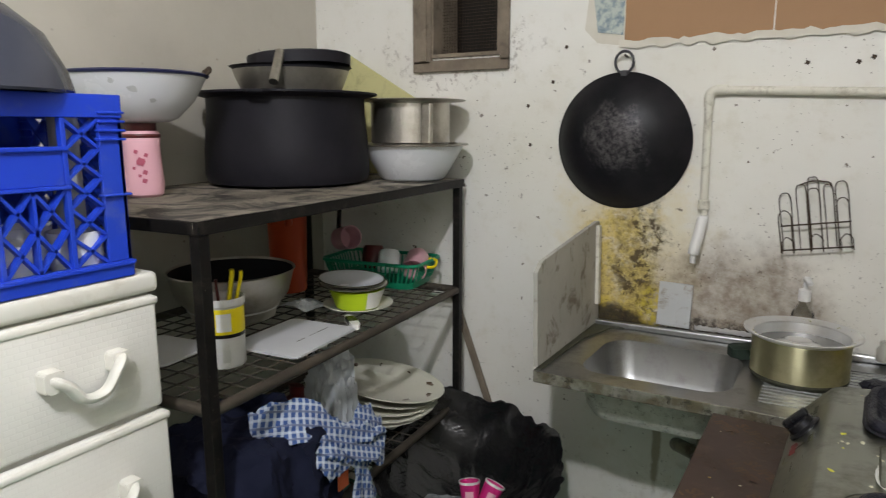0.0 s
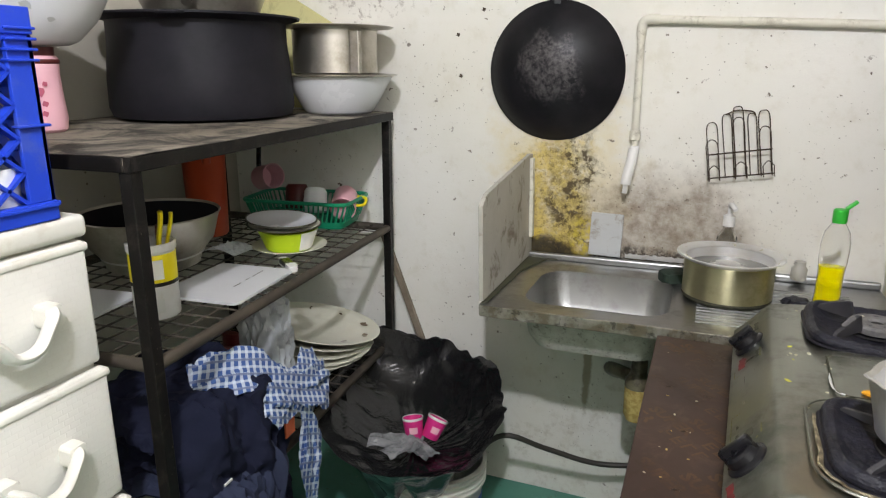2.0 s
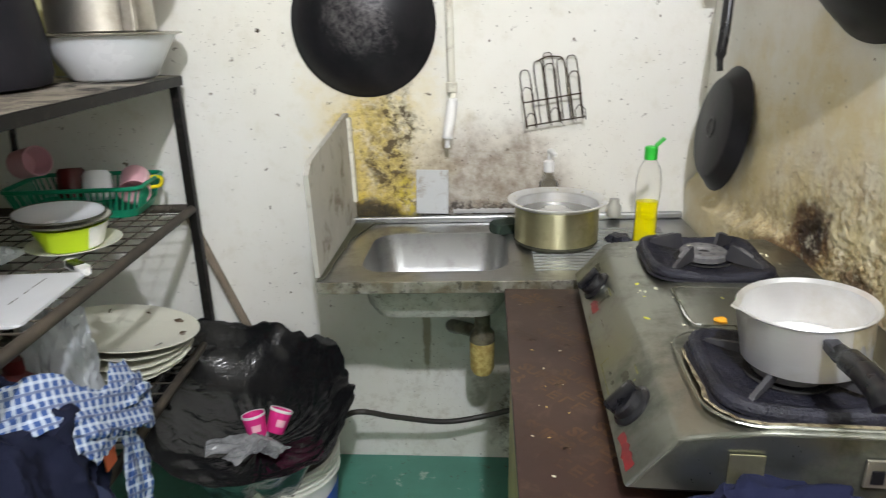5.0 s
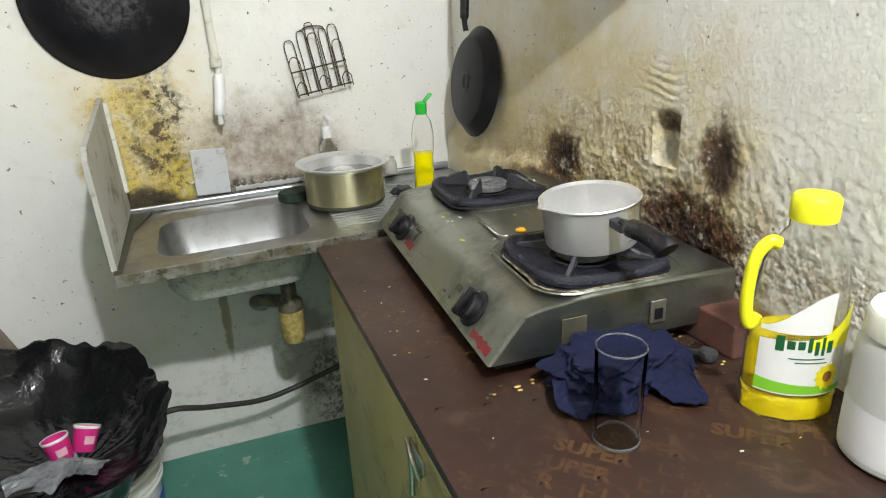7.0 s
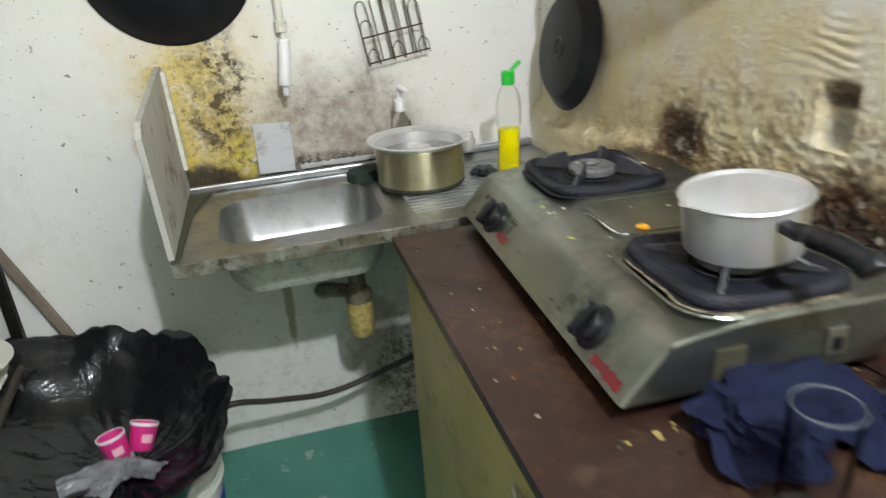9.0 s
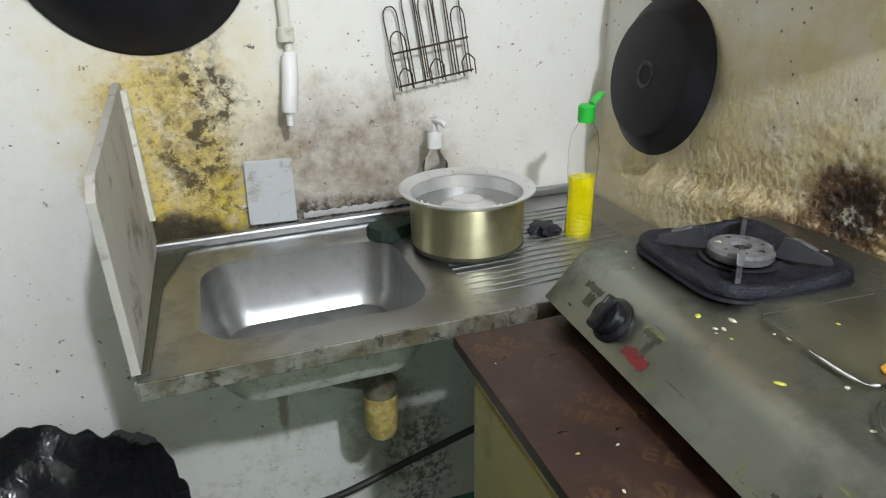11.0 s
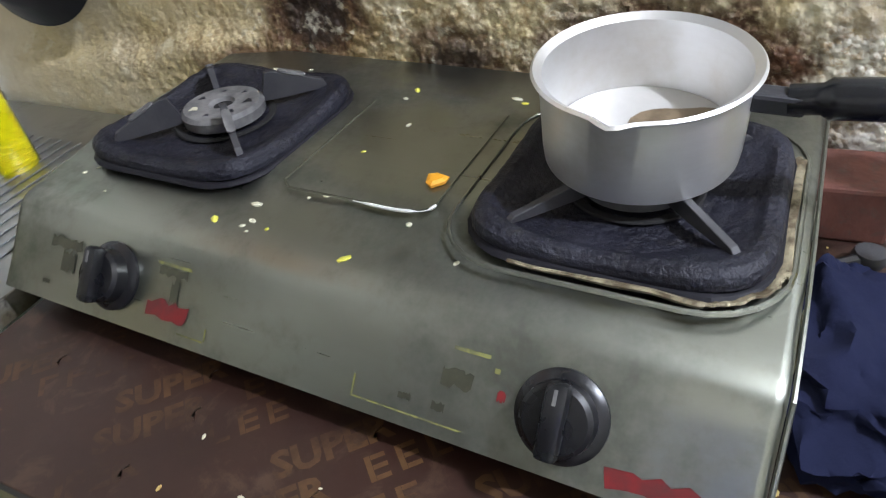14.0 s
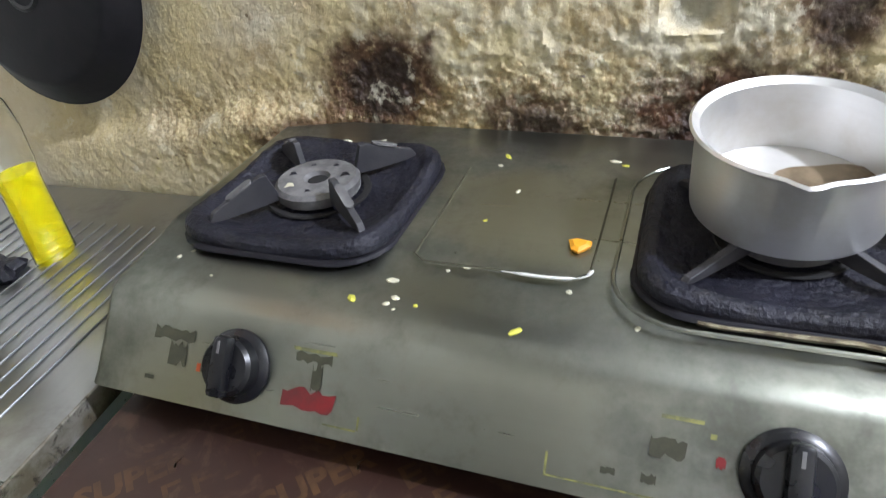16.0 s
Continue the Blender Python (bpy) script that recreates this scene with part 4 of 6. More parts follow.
card = thing("cardboard_sheet", -0.10, NORTH, 1.70, 0, "brown cardboard sheet taped high on the wall", "cardboard")
for x0, x1 in ((-0.385, -0.005), (-0.001, 0.545)):
    part("panel", extrude([(x0, 0.0), (x0 + (x1 - x0) * 0.5, -0.006), (x1, 0.004), (x1, 0.62), (x0, 0.62)], "y", -0.006, -0.001), "cardboard", card)
bm = grid(70, 2, lambda u, v: (-0.40 + 0.945 * u, -0.0075, -0.012 - 0.004 * v + (0.024 if v > 0.5 else 0) + rough((u * 9, v, 2), 3, 0.009)))
part("torn_edge", bm, "paper", card, "torn pale paper strip")
pap = thing("printed_paper", -0.535, NORTH, 1.735, 0, "torn piece of blue printed paper on the wall", "paper")
part("scrap", extrude([(-0.03, 0.0), (0.045, -0.012), (0.048, 0.36), (-0.04, 0.36), (-0.045, 0.1)], "y", -0.003, -0.0005), "floral", pap)
part("backing", extrude([(-0.07, 0.01), (-0.03, -0.03), (0.04, -0.04), (0.07, 0.02), (0.07, 0.1), (-0.06, 0.1)], "y", -0.0004, 0.0), "paper", pap, "torn pale backing paper")

# ---- on the east wall ----
pan = thing("frying_pan", EAST - 0.006, 1.905, 1.03, 0, "black frying pan hung by its handle on the wall", "frying pan")
b = part("body", lathe([(0, 0), (0.112, 0), (0.120, 0.004), (0.146, 0.030), (0.150, 0.032), (0.146, 0.034), (0.118, 0.008), (0, 0.005)], 56), "wok", pan, "", True)
b.matrix_basis = pose(-0.045, 0, 0.140, 0, 98, 0)
b = part("base_ring", lathe([(0.018, 0), (0.022, -0.002), (0.026, 0)], 32), "worn", pan, "", True)
b.matrix_basis = pose(-0.046, 0, 0.140, 0, 98, 0)
part("handle", tube(smooth_path([(-0.040, 0, 0.272), (-0.042, 0.004, 0.30), (-0.036, 0.012, 0.36), (-0.028, 0.030, 0.44), (-0.018, 0.045, 0.50)]), [0.008] * 7 + [0.013] * 12 + [0.014] * 6, 12, flat=0.7), "black", pan, "", True)
hook = thing("pipe_hook", EAST, 1.985, 1.50, 0, "wall pipe stub from which the pan hangs", "hook")
part("stub", tube([(0.01, 0, 0.03), (-0.06, 0.0, 0.03)], 0.014, 14), "pvc", hook, "", True)
wok2 = thing("large_pan", EAST, 1.33, 1.640, 0, "large dark wok hung high on the plaster wall", "wok")
b = part("body", lathe(wok_profile(0.255, 0.13), 64), "wok", wok2, "", True)
b.matrix_basis = pose(-0.150, 0, 0, 0, 90, 0)
part("hook_bar", tube([(0.01, 0, 0.27), (-0.05, 0, 0.275)], 0.006, 8), "iron", wok2, "", True)

# ---- gas stove ----
stove = thing("gas_stove", 0.016, 0.920, COUNTER, -2.5, "two-burner stainless tabletop gas stove with grease, crumbs and worn stickers", "gas stove")
L, BASE, TOP = 0.698, 0.030, 0.115
prof = [(0.002, BASE)] + [(0.002 + 0.052 * k / 4, BASE + 0.062 * k / 4) for k in range(1, 4)] + [(0.056, 0.0945), (0.064, 0.0995), (0.075, 0.1025), (0.10, 0.1055), (0.13, 0.1085), (0.150, 0.1125), (0.165, TOP), (0.24, TOP), (0.32, TOP), (0.408, TOP), (0.414, TOP - 0.004), (0.416, TOP - 0.01), (0.416, BASE)]
b = bmesh.new()
cols = []
for y, inset in ((0.0, 0.004), (0.003, 0.001), (0.008, 0.0), (L - 0.008, 0.0), (L - 0.003, 0.001), (L, 0.004)):
    ring = []
    for x, z in prof:
        zz = z - (inset if z > BASE + 0.001 else 0)
        xx = x + (inset * 0.7 if x < 0.06 else 0)
        ring.append(b.verts.new((xx, y, zz)))
    cols.append(ring)
for p, q in zip(cols, cols[1:]):
    for i in range(len(p) - 1):
        b.faces.new((p[i], p[i + 1], q[i + 1], q[i]))
b.faces.new(cols[0])
b.faces.new(cols[-1][::-1])
part("body", b, "stove", stove, "greasy brushed steel casing", True)
# Tray coloured near-black to give the shade below the casing
part("underside", box(0.02, 0.02, 0.012, 0.40, L - 0.02, BASE + 0.004), "shadeblack", stove, "base tray with the shade under the stove put into its black")
for x, y in ((0.04, 0.05), (0.04, L - 0.05), (0.37, 0.05), (0.37, L - 0.05)):
    part("foot", lathe([(0, 0), (0.014, 0), (0.016, 0.004), (0.013, 0.03), (0, 0.03)], 16, x, y), "black", stove, "black rubber foot")
# raised edge strip along the near end
part("edge_trim", tube(smooth_path([(0.010, -0.002, BASE + 0.006), (0.055, -0.002, 0.092), (0.068, -0.002, 0.100), (0.16, -0.002, TOP - 0.004), (0.41, -0.002, TOP - 0.005)], 4), 0.0018, 6), "stove", stove, "bent edge", True)
part("side_sticker", box(0.115, -0.0045, 0.045, 0.155, -0.003, 0.085, 0.0005), "alupot", stove, "worn pale sticker")
plug = part("gas_inlet", box(0.262, -0.006, 0.050, 0.288, -0.002, 0.086, 0.001), "steel", stove)
# Solid black block stands for the shaded inlet opening
part("inlet_hole", box(0.268, -0.008, 0.056, 0.282, -0.006, 0.074, 0.001), "black", plug)
# centre panel outline, pressed into the top
def press(points, name="pressed_line"):
    part(name, tube(points, 0.0016, 5, flat=0.5), "soot", stove)
cx0, cx1, cy0, cy1 = 0.138, 0.31, 0.272, 0.424
press([(cx1, cy0, TOP), (cx0 + 0.01, cy0, TOP), (cx0, cy0 + 0.012, TOP), (cx0, cy1 - 0.012, TOP), (cx0 + 0.01, cy1, TOP), (cx1, cy1, TOP)])
part("scraped_edge", tube(smooth_path([(cx0 - 0.002, cy0 + 0.07, TOP + 0.001), (cx0 - 0.003, cy0 + 0.03, TOP + 0.001), (cx0 + 0.002, cy0 + 0.005, TOP + 0.001), (cx0 + 0.012, cy0 - 0.001, TOP + 0.001)], 4), [0.001] * 2 + [0.0032] * 5 + [0.001] * 3 + [0.003] * 3, 6, flat=0.5), "label", stove, "bright scraped bead")

def burner(cx, cy, tall=1.0):
    """Dished drip plate with raised rim, burner cap and four prongs."""
    prof_ = [(1.0, -0.001), (1.0, 0.004), (0.985, 0.0085), (0.94, 0.012), (0.88, 0.012), (0.80, 0.006), (0.68, 0.002), (0.52, 0.0015), (0.30, 0.004)]
    def dish(u, v):
        a = 2 * math.pi * u
        c, s = math.cos(a), math.sin(a)
        k = v * (len(prof_) - 1)
        i = min(len(prof_) - 2, int(k))
        t = k - i
        q, z = (prof_[i][0] * (1 - t) + prof_[i + 1][0] * t), (prof_[i][1] * (1 - t) + prof_[i + 1][1] * t)
        n_ = 5.0 if q > 0.8 else 3.2
        R = 0.110 * q / (abs(c) ** n_ + abs(s) ** n_) ** (1 / n_)
        wob = rough((cx + R * c, cy + R * s, z), 110, 0.0015, 3) * (1 if v > 0.2 else 0.3)
        return (cx + R * c, cy + R * s, TOP + z + wob + 0.006 * abs(math.sin(2 * a)) ** 3 * max(0.0, min(1.0, (q - 0.6) / 0.3)))
    hub = part("drip_plate", grid(129, 41, dish, closed=True), "grate", stove, "crusty sooty black drip plate", True)
    part("burner_cap", lathe([(0.030, 0.004), (0.043, 0.008), (0.044, 0.018), (0.040, 0.022), (0.014, 0.022), (0.011, 0.017), (0, 0.017)], 36, cx, cy, TOP), "cap", hub, "ash-grey burner head with holes", True)
    # Flat near-black ring and disc stand for shade in the gap and hole
    part("burner_gap", lathe([(0.046, 0.0052), (0.053, 0.0062), (0.054, 0.0048)], 36, cx, cy, TOP), "shadeblack", hub, "near-black ring standing for the shaded gap round the burner head")
    part("centre_hole", lathe([(0, 0.0178), (0.0105, 0.0180)], 18, cx + 0.001, cy, TOP), "shadeblack", hub)
    for k in range(7):
        a = 0.6 + 2 * math.pi * k / 7
        part("ash_fleck", lathe([(0, 0.0008), (0.003 + 0.001 * (k % 3), 0.0004)], 7, cx + 0.029 * math.cos(a), cy + 0.029 * math.sin(a), TOP + 0.022, wave=lambda q, z: 1 + 0.4 * math.sin(3 * q)), "crumb" if k == 2 else "grate", hub)
    for k in range(4):
        a = radians(45 + 90 * k + 4)
        prong = extrude([(0.040, 0.012), (0.050, 0.012 + 0.030 * tall), (0.057, 0.012 + 0.030 * tall), (0.108, 0.012 + 0.008 * tall), (0.114, 0.010), (0.098, 0.010), (0.060, 0.011)], "y", -0.0034, 0.0034, 0.0009)
        blade = part("prong", prong, "iron", hub)
        blade.matrix_basis = pose(cx, cy, TOP, 0, 0, math.degrees(a))
        if tall == 1.0 or k == 3:
            d_ = math.degrees(math.atan2(0.022, 0.051))
            part("worn_top", extrude(rounded(-0.015, -0.0045, 0.015, 0.0045, 0.004), "z", 0, 0.0022, 0.0007), "cap", blade, "ash-grey worn pad").matrix_basis = pose(0.078, 0, 0.012 + 0.0215 * tall, 0, d_, 0)
    return hub


burner(0.226, 0.560)
burner(0.220, 0.128, 0.45)
# grease ring round the plates
for cx, cy in ((0.226, 0.560), (0.220, 0.128)):
    bm = tube([(x, y, TOP + 0.0002) for x, y in rounded(cx - 0.111, cy - 0.111, cx + 0.111, cy + 0.111, 0.052, 5)], 0.004, 6, closed=True, flat=0.35)
    part("grease_ring", bm, "potblack", stove, "brown burnt grease ring")
bm = tube([(x, y, TOP + 0.0004) for x, y in rounded(0.220 - 0.126, 0.128 - 0.120, 0.220 + 0.128, 0.128 + 0.126, 0.06, 6)], 0.0022, 6, closed=True, flat=0.6)
part("pressed_rim", bm, "stove", stove)
ring_ = rounded(0.220 - 0.116, 0.128 - 0.114, 0.220 + 0.116, 0.128 + 0.116, 0.055, 14)
ring_ = [p for p in ring_ if p[0] < 0.30 and p[1] < 0.19]
ring_ = [p.to_tuple() for p in smooth_path([(x, y, TOP + 0.0006) for x, y in ring_], 5)]
part("grease_crust", tube([(x + rough((x, y, 1), 70, 0.003), y + rough((x, y, 4), 70, 0.003), z) for x, y, z in ring_], [0.0032 + abs(rough((x, y, 8), 90, 0.004)) for x, y, z in ring_], 6, flat=0.45), "crust", stove, "pale dried grease crust", True)

def on_front(s, y, lift=0.0006):
    """Pose on the sloped front panel: s from the lower edge upwards."""
    ang = math.degrees(math.atan2(0.062, 0.052))
    d = math.hypot(0.052, 0.062)
    return pose(0.002 + 0.052 * s / d, y, BASE + 0.062 * s / d) @ pose(0, 0, 0, 0, -ang, 0) @ pose(0, 0, lift)


for y in (0.124, 0.546):
    k = part("knob", lathe([(0.0315, 0.0), (0.0315, 0.004), (0.028, 0.007), (0.025, 0.008), (0.024, 0.018), (0.021, 0.021), (0, 0.0215)], 40), "black", stove, "black turning knob", True)
    k.matrix_basis = on_front(0.042, y, -0.001)
    part("grip", box(-0.024, -0.0075, 0.018, 0.026, 0.0075, 0.032, 0.004), "black", k, "", True)
    part("mark", box(0.012, -0.0012, 0.032, 0.022, 0.0012, 0.0324), "cap", k, "faint pointer line")
bars = [(0.014, 0.018, 0.020, 0.072, "red"), (0.026, 0.452, 0.020, 0.048, "red"), (0.058, 0.17, 0.004, 0.004, "fadedyellow"), (0.066, 0.178, 0.003, 0.028, "fadedyellow"), (0.010, 0.19, 0.0016, 0.090, "fadedyellow"), (0.018, 0.279, 0.018, 0.0018, "fadedyellow"), (0.010, 0.43, 0.0016, 0.03, "fadedyellow"), (0.016, 0.428, 0.012, 0.0018, "fadedyellow"), (0.066, 0.455, 0.003, 0.040, "fadedyellow"), (0.060, 0.458, 0.011, 0.034, "soot"), (0.044, 0.466, 0.028, 0.009, "soot"), (0.058, 0.594, 0.014, 0.042, "soot"), (0.042, 0.600, 0.026, 0.018, "soot"), (0.018, 0.63, 0.006, 0.010, "soot"), (0.045, 0.188, 0.016, 0.024, "soot"), (0.022, 0.232, 0.006, 0.010, "soot"), (0.022, 0.205, 0.008, 0.010, "soot"), (0.042, 0.163, 0.009, 0.006, "red"), (0.034, 0.583, 0.008, 0.004, "coral")]
for s, y, h, w, m in bars:
    d = bmesh.new()
    j = (lambda: random.uniform(0, 0.30)) if m in ("soot", "red") else (lambda: random.uniform(0, 0.08))
    steps = 9
    low = [(-h / 2 + h * j(), w * i / steps) for i in range(steps + 1)]
    high = [(h / 2 - h * j(), w * (steps - i) / steps) for i in range(steps + 1)]
    rows_ = [d.verts.new((p, q + random.uniform(-0.03, 0.03) * w, 0)) for p, q in low + high]
    for i in range(steps):
        if m == "red" and random.random() < 0.12:
            continue
        d.faces.new([rows_[i], rows_[i + 1], rows_[2 * steps - i], rows_[2 * steps + 1 - i]])
    part("worn_sticker" if m == "red" else "printed_mark", d, m, stove, "worn red safety sticker" if m == "red" else "").matrix_basis = on_front(s, y, 0.0007)
random.seed(3)
for i in range(58):
    x, y = random.uniform(0.07, 0.37), random.uniform(0.02, 0.67)
    if min(math.hypot(x - 0.22, y - c) for c in (0.537, 0.135)) < 0.135:
        continue
    bm = bmesh.new()
    bmesh.ops.create_icosphere(bm, subdivisions=1, radius=1.0)
    z = next(za + (zb - za) * (x - xa) / (xb - xa) for (xa, za), (xb, zb) in zip(prof, prof[1:]) if xa <= x <= xb)
    s = random.uniform(0.0015, 0.004)
    part("crumb", bm, random.choice(("crumb", "crumb", "crumb", "soot", "labelyellow")), stove).matrix_basis = pose(x, y, z, 0, 0, random.uniform(0, 180)) @ Matrix.Diagonal((s * random.uniform(1, 2.2), s, s * 0.5, 1))
def carrot_bit(x, y, z):
    c = thing("carrot_piece", x, y, z, 20, "small orange carrot piece on the stove top", "food scrap")
    part("slice", lathe([(0, 0), (0.009, 0.0), (0.010, 0.003), (0.006, 0.005), (0, 0.005)], 9, wave=lambda a, z: 1 + 0.2 * math.sin(3 * a)), "carrot", c)
carrot_bit(0.211, 1.198, COUNTER + TOP + 0.001)

saucepan = thing("saucepan", 0.275, 1.040, COUNTER + TOP + 0.042, 165, "silver aluminium saucepan with pouring lip and black handle on the burner", "saucepan")
def lip(a, z):
    return 1 + (0.11 * math.exp(-((math.atan2(math.sin(a - 1.58), math.cos(a - 1.58))) / 0.13) ** 2) if z > 0.066 else 0)
part("body", lathe([(0, 0.0), (0.066, 0.0), (0.076, 0.004), (0.077, 0.014), (0.078, 0.072), (0.082, 0.0765), (0.084, 0.0775), (0.082, 0.0795), (0.0755, 0.075), (0.0745, 0.016), (0.072, 0.006), (0, 0.003)], 72, wave=lip), "alu", saucepan, "bright aluminium body", True)
part("burnt_patch", lathe([(0, 0.0042), (0.02, 0.0042), (0.034, 0.0045)], 24, -0.030, -0.018, 0.0125, wave=lambda a, z: 1 + 0.3 * math.sin(2 * a + 1)), "burnt", saucepan, "brown burnt residue inside")
# Added pale disc gives the whitish reflection low inside the pan
part("water", lathe([(0, 0.0152), (0.0738, 0.0152)], 40), "milky", saucepan, "pale glossy disc standing for a reflection inside the pan", True)
for a0, a1, z0 in ((200, 262, 0.034), (300, 322, 0.050)):
    def drip(u, v, a0=a0, a1=a1, z0=z0):
        a = radians(a0 + (a1 - a0) * u)
        z = 0.071 - (0.071 - z0) * v * (0.55 + 0.45 * math.sin(math.pi * u) + 0.25 * math.sin(23 * u))
        return (0.0784 * math.cos(a), 0.0784 * math.sin(a), z)
    part("drip_stain", grid(24, 6, drip), "drip", saucepan, "dried yellow boil-over stain", True)
part("bracket", box(-0.112, -0.009, 0.051, -0.076, 0.009, 0.066, 0.003), "iron", saucepan)
part("handle", tube(smooth_path([(-0.100, 0, 0.060), (-0.125, 0, 0.064), (-0.165, 0.0, 0.068), (-0.205, 0, 0.066), (-0.218, 0, 0.060)]), [0.011] * 6 + [0.0145] * 12 + [0.017] * 6 + [0.011], 14, flat=0.8), "black", saucepan, "black plastic handle", True)
saucepan.matrix_basis = pose(0.258, 1.040, COUNTER + TOP + 0.0265, 0, -5, 0) @ pose(0, 0, 0, 0, 0, 86) @ Matrix.Diagonal((0.965, 0.965, 0.97, 1))

# ---- on the counter ----
tumbler = thing("drinking_glass", 0.112, 0.744, COUNTER + 0.0005, 0, "empty clear straight drinking glass", "glass")
part("glass", lathe([(0, 0), (0.026, 0), (0.028, 0.002), (0.0305, 0.132), (0.0295, 0.1335), (0.0285, 0.132), (0.0262, 0.016), (0.024, 0.013), (0, 0.012)], 48), "glass", tumbler, "clear wall", True)
part("rim", lathe([(0.0283, 0.1325), (0.0295, 0.1345), (0.0308, 0.1325)], 48), "glassedge", tumbler, "bright rim", True)
part("base", lathe([(0.0280, 0.0015), (0.0292, 0.003), (0.0292, 0.0055), (0.0280, 0.007)], 48), "glassedge", tumbler, "thick base ring", True)
brick = thing("brick", 0.425, 0.885, COUNTER, 4, "old red brick against the plaster wall", "brick")
part("block", extrude([(-0.055, -0.05), (0.02, -0.05), (0.02, 0.06), (-0.055, 0.06)], "z", 0, 0.058, 0.004), "brickred", brick)
tool = thing("wrench", 0.315, 0.885, COUNTER + 0.008, 0, "dark greasy metal tool lying on the counter", "tool")
part("shaft", tube(smooth_path([(-0.03, 0.04, 0.0), (0.0, 0.0, 0.0), (0.02, -0.03, 0.002)]), 0.006, 8), "iron", tool, "", True)
part("jaw", lathe([(0, -0.007), (0.013, -0.006), (0.015, 0), (0.013, 0.007), (0, 0.008)], 16, 0.026, -0.038, 0.002), "iron", tool, "", True)

oil = thing("cooking_oil_bottle", 0.350, 0.716, COUNTER + 0.001, -25, "clear cooking oil bottle with yellow cap and handle, a third full", "oil bottle")
def bottle(k, top):
    prof_ = [(0.050, 0.0), (0.057, 0.006), (0.058, 0.03), (0.054, 0.034), (0.058, 0.040), (0.057, 0.09), (0.055, 0.10), (0.056, 0.105), (0.055, 0.15), (0.049, 0.19), (0.034, 0.222), (0.026, 0.232), (0.026, 0.245)]
    out = [(max(0.001, r - k), max(z, k)) for r, z in prof_ if z <= top]
    return [(0, k)] + out
outer_, inner_ = bottle(0, 1), bottle(0.0012, 1)
part("body", lathe(outer_ + inner_[::-1], 56, squash=0.72, wave=lambda a, z: 1 + (0.02 * math.sin(10 * a) if z < 0.034 else 0)), "pet", oil, "clear ribbed bottle", True).visible_shadow = False
lq = bottle(0.0022, 0.106)
part("oil", lathe(lq + [(0, lq[-1][1])], 56, squash=0.72, wave=lambda a, z: 1 + (0.02 * math.sin(10 * a) if z < 0.034 else 0)), "oil", oil, "yellow oil", True).visible_shadow = False
tumbler.children[0].visible_shadow = False
oil.matrix_basis = oil.matrix_basis @ Matrix.Diagonal((1, 1, 1.08, 1))
part("cap", lathe([(0.0265, 0.241), (0.027, 0.244), (0.027, 0.264), (0.024, 0.268), (0, 0.268)], 36, wave=lambda a, z: 1 + 0.012 * math.sin(36 * a)), "brightyellow", oil, "ribbed lemon yellow cap", True)
part("handle", tube(smooth_path([(-0.034, 0, 0.212), (-0.046, 0, 0.214), (-0.060, 0, 0.195), (-0.064, 0, 0.155), (-0.062, 0, 0.125), (-0.056, 0, 0.112), (-0.050, 0, 0.125)]), 0.0078, 12), "brightyellow", oil, "lemon yellow grip", True)
def wrapped(a0, a1, z0, z1, lift, m, name, label="", top=None, parent=oil):
    def f(u, v):
        a = radians(a0 + (a1 - a0) * u)
        zt = z1 if top is None else z0 + (z1 - z0) * top(u)
        z = z0 + (zt - z0) * v
        r = 0.0585 + lift
        return (r * math.cos(a), r * 0.73 * math.sin(a), z)
    return part(name, grid(26, 6, f), m, parent, label, True)
lab = wrapped(-150, -20, 0.040, 0.118, 0.0, "label", "label", "white label with green edge, yellow corner and flower", top=lambda u: 0.86 + 0.14 * u)
wrapped(-150, -66, 0.118, 0.168, 0.0002, "label", "label_leaf", "white curved top of the label", parent=lab, top=lambda u: 0.12 + 0.88 * math.sin(0.5 * math.pi * u) ** 2)
wrapped(-92, -19, 0.100, 0.165, 0.0005, "brightyellow", "label_corner", parent=lab, top=lambda u: 0.16 + 0.84 * u ** 1.6)
wrapped(-150, -20, 0.042, 0.058, 0.0004, "greenlabel", "label_band", parent=lab, top=lambda u: 1.0 - 0.6 * u)
for i, (a0, a1) in enumerate(((-128, -118), (-115, -106), (-103, -95), (-92, -87), (-84, -79), (-76, -72), (-69, -62))):
    wrapped(a0, a1, 0.096 + 0.004 * math.sin(i), 0.110 + (0.005 if i in (0, 3, 5) else 0), 0.0006, "darkgreen", "name_bar", parent=lab)
wrapped(-112, -70, 0.087, 0.0885, 0.0006, "darkgreen", "small_text_bar", parent=lab)
wrapped(-104, -66, 0.082, 0.0835, 0.0006, "darkgreen", "small_text_bar", parent=lab)
for r_, m, l_ in ((0.016, "yellow", 0.0008), (0.007, "sunbrown", 0.0012)):
    def fl(u, v, r_=r_, l_=l_):
        t = 2 * math.pi * u
        rr = r_ * v * (1 + (0.15 * math.sin(12 * t) if r_ > 0.01 else 0))
        a = radians(-62) + rr * math.cos(t) / 0.058
        return ((0.0585 + l_) * math.cos(a), (0.0585 + l_) * 0.73 * math.sin(a), 0.064 + rr * math.sin(t))
    part("flower", grid(37, 4, fl), m, lab, "printed sunflower" if r_ > 0.01 else "")

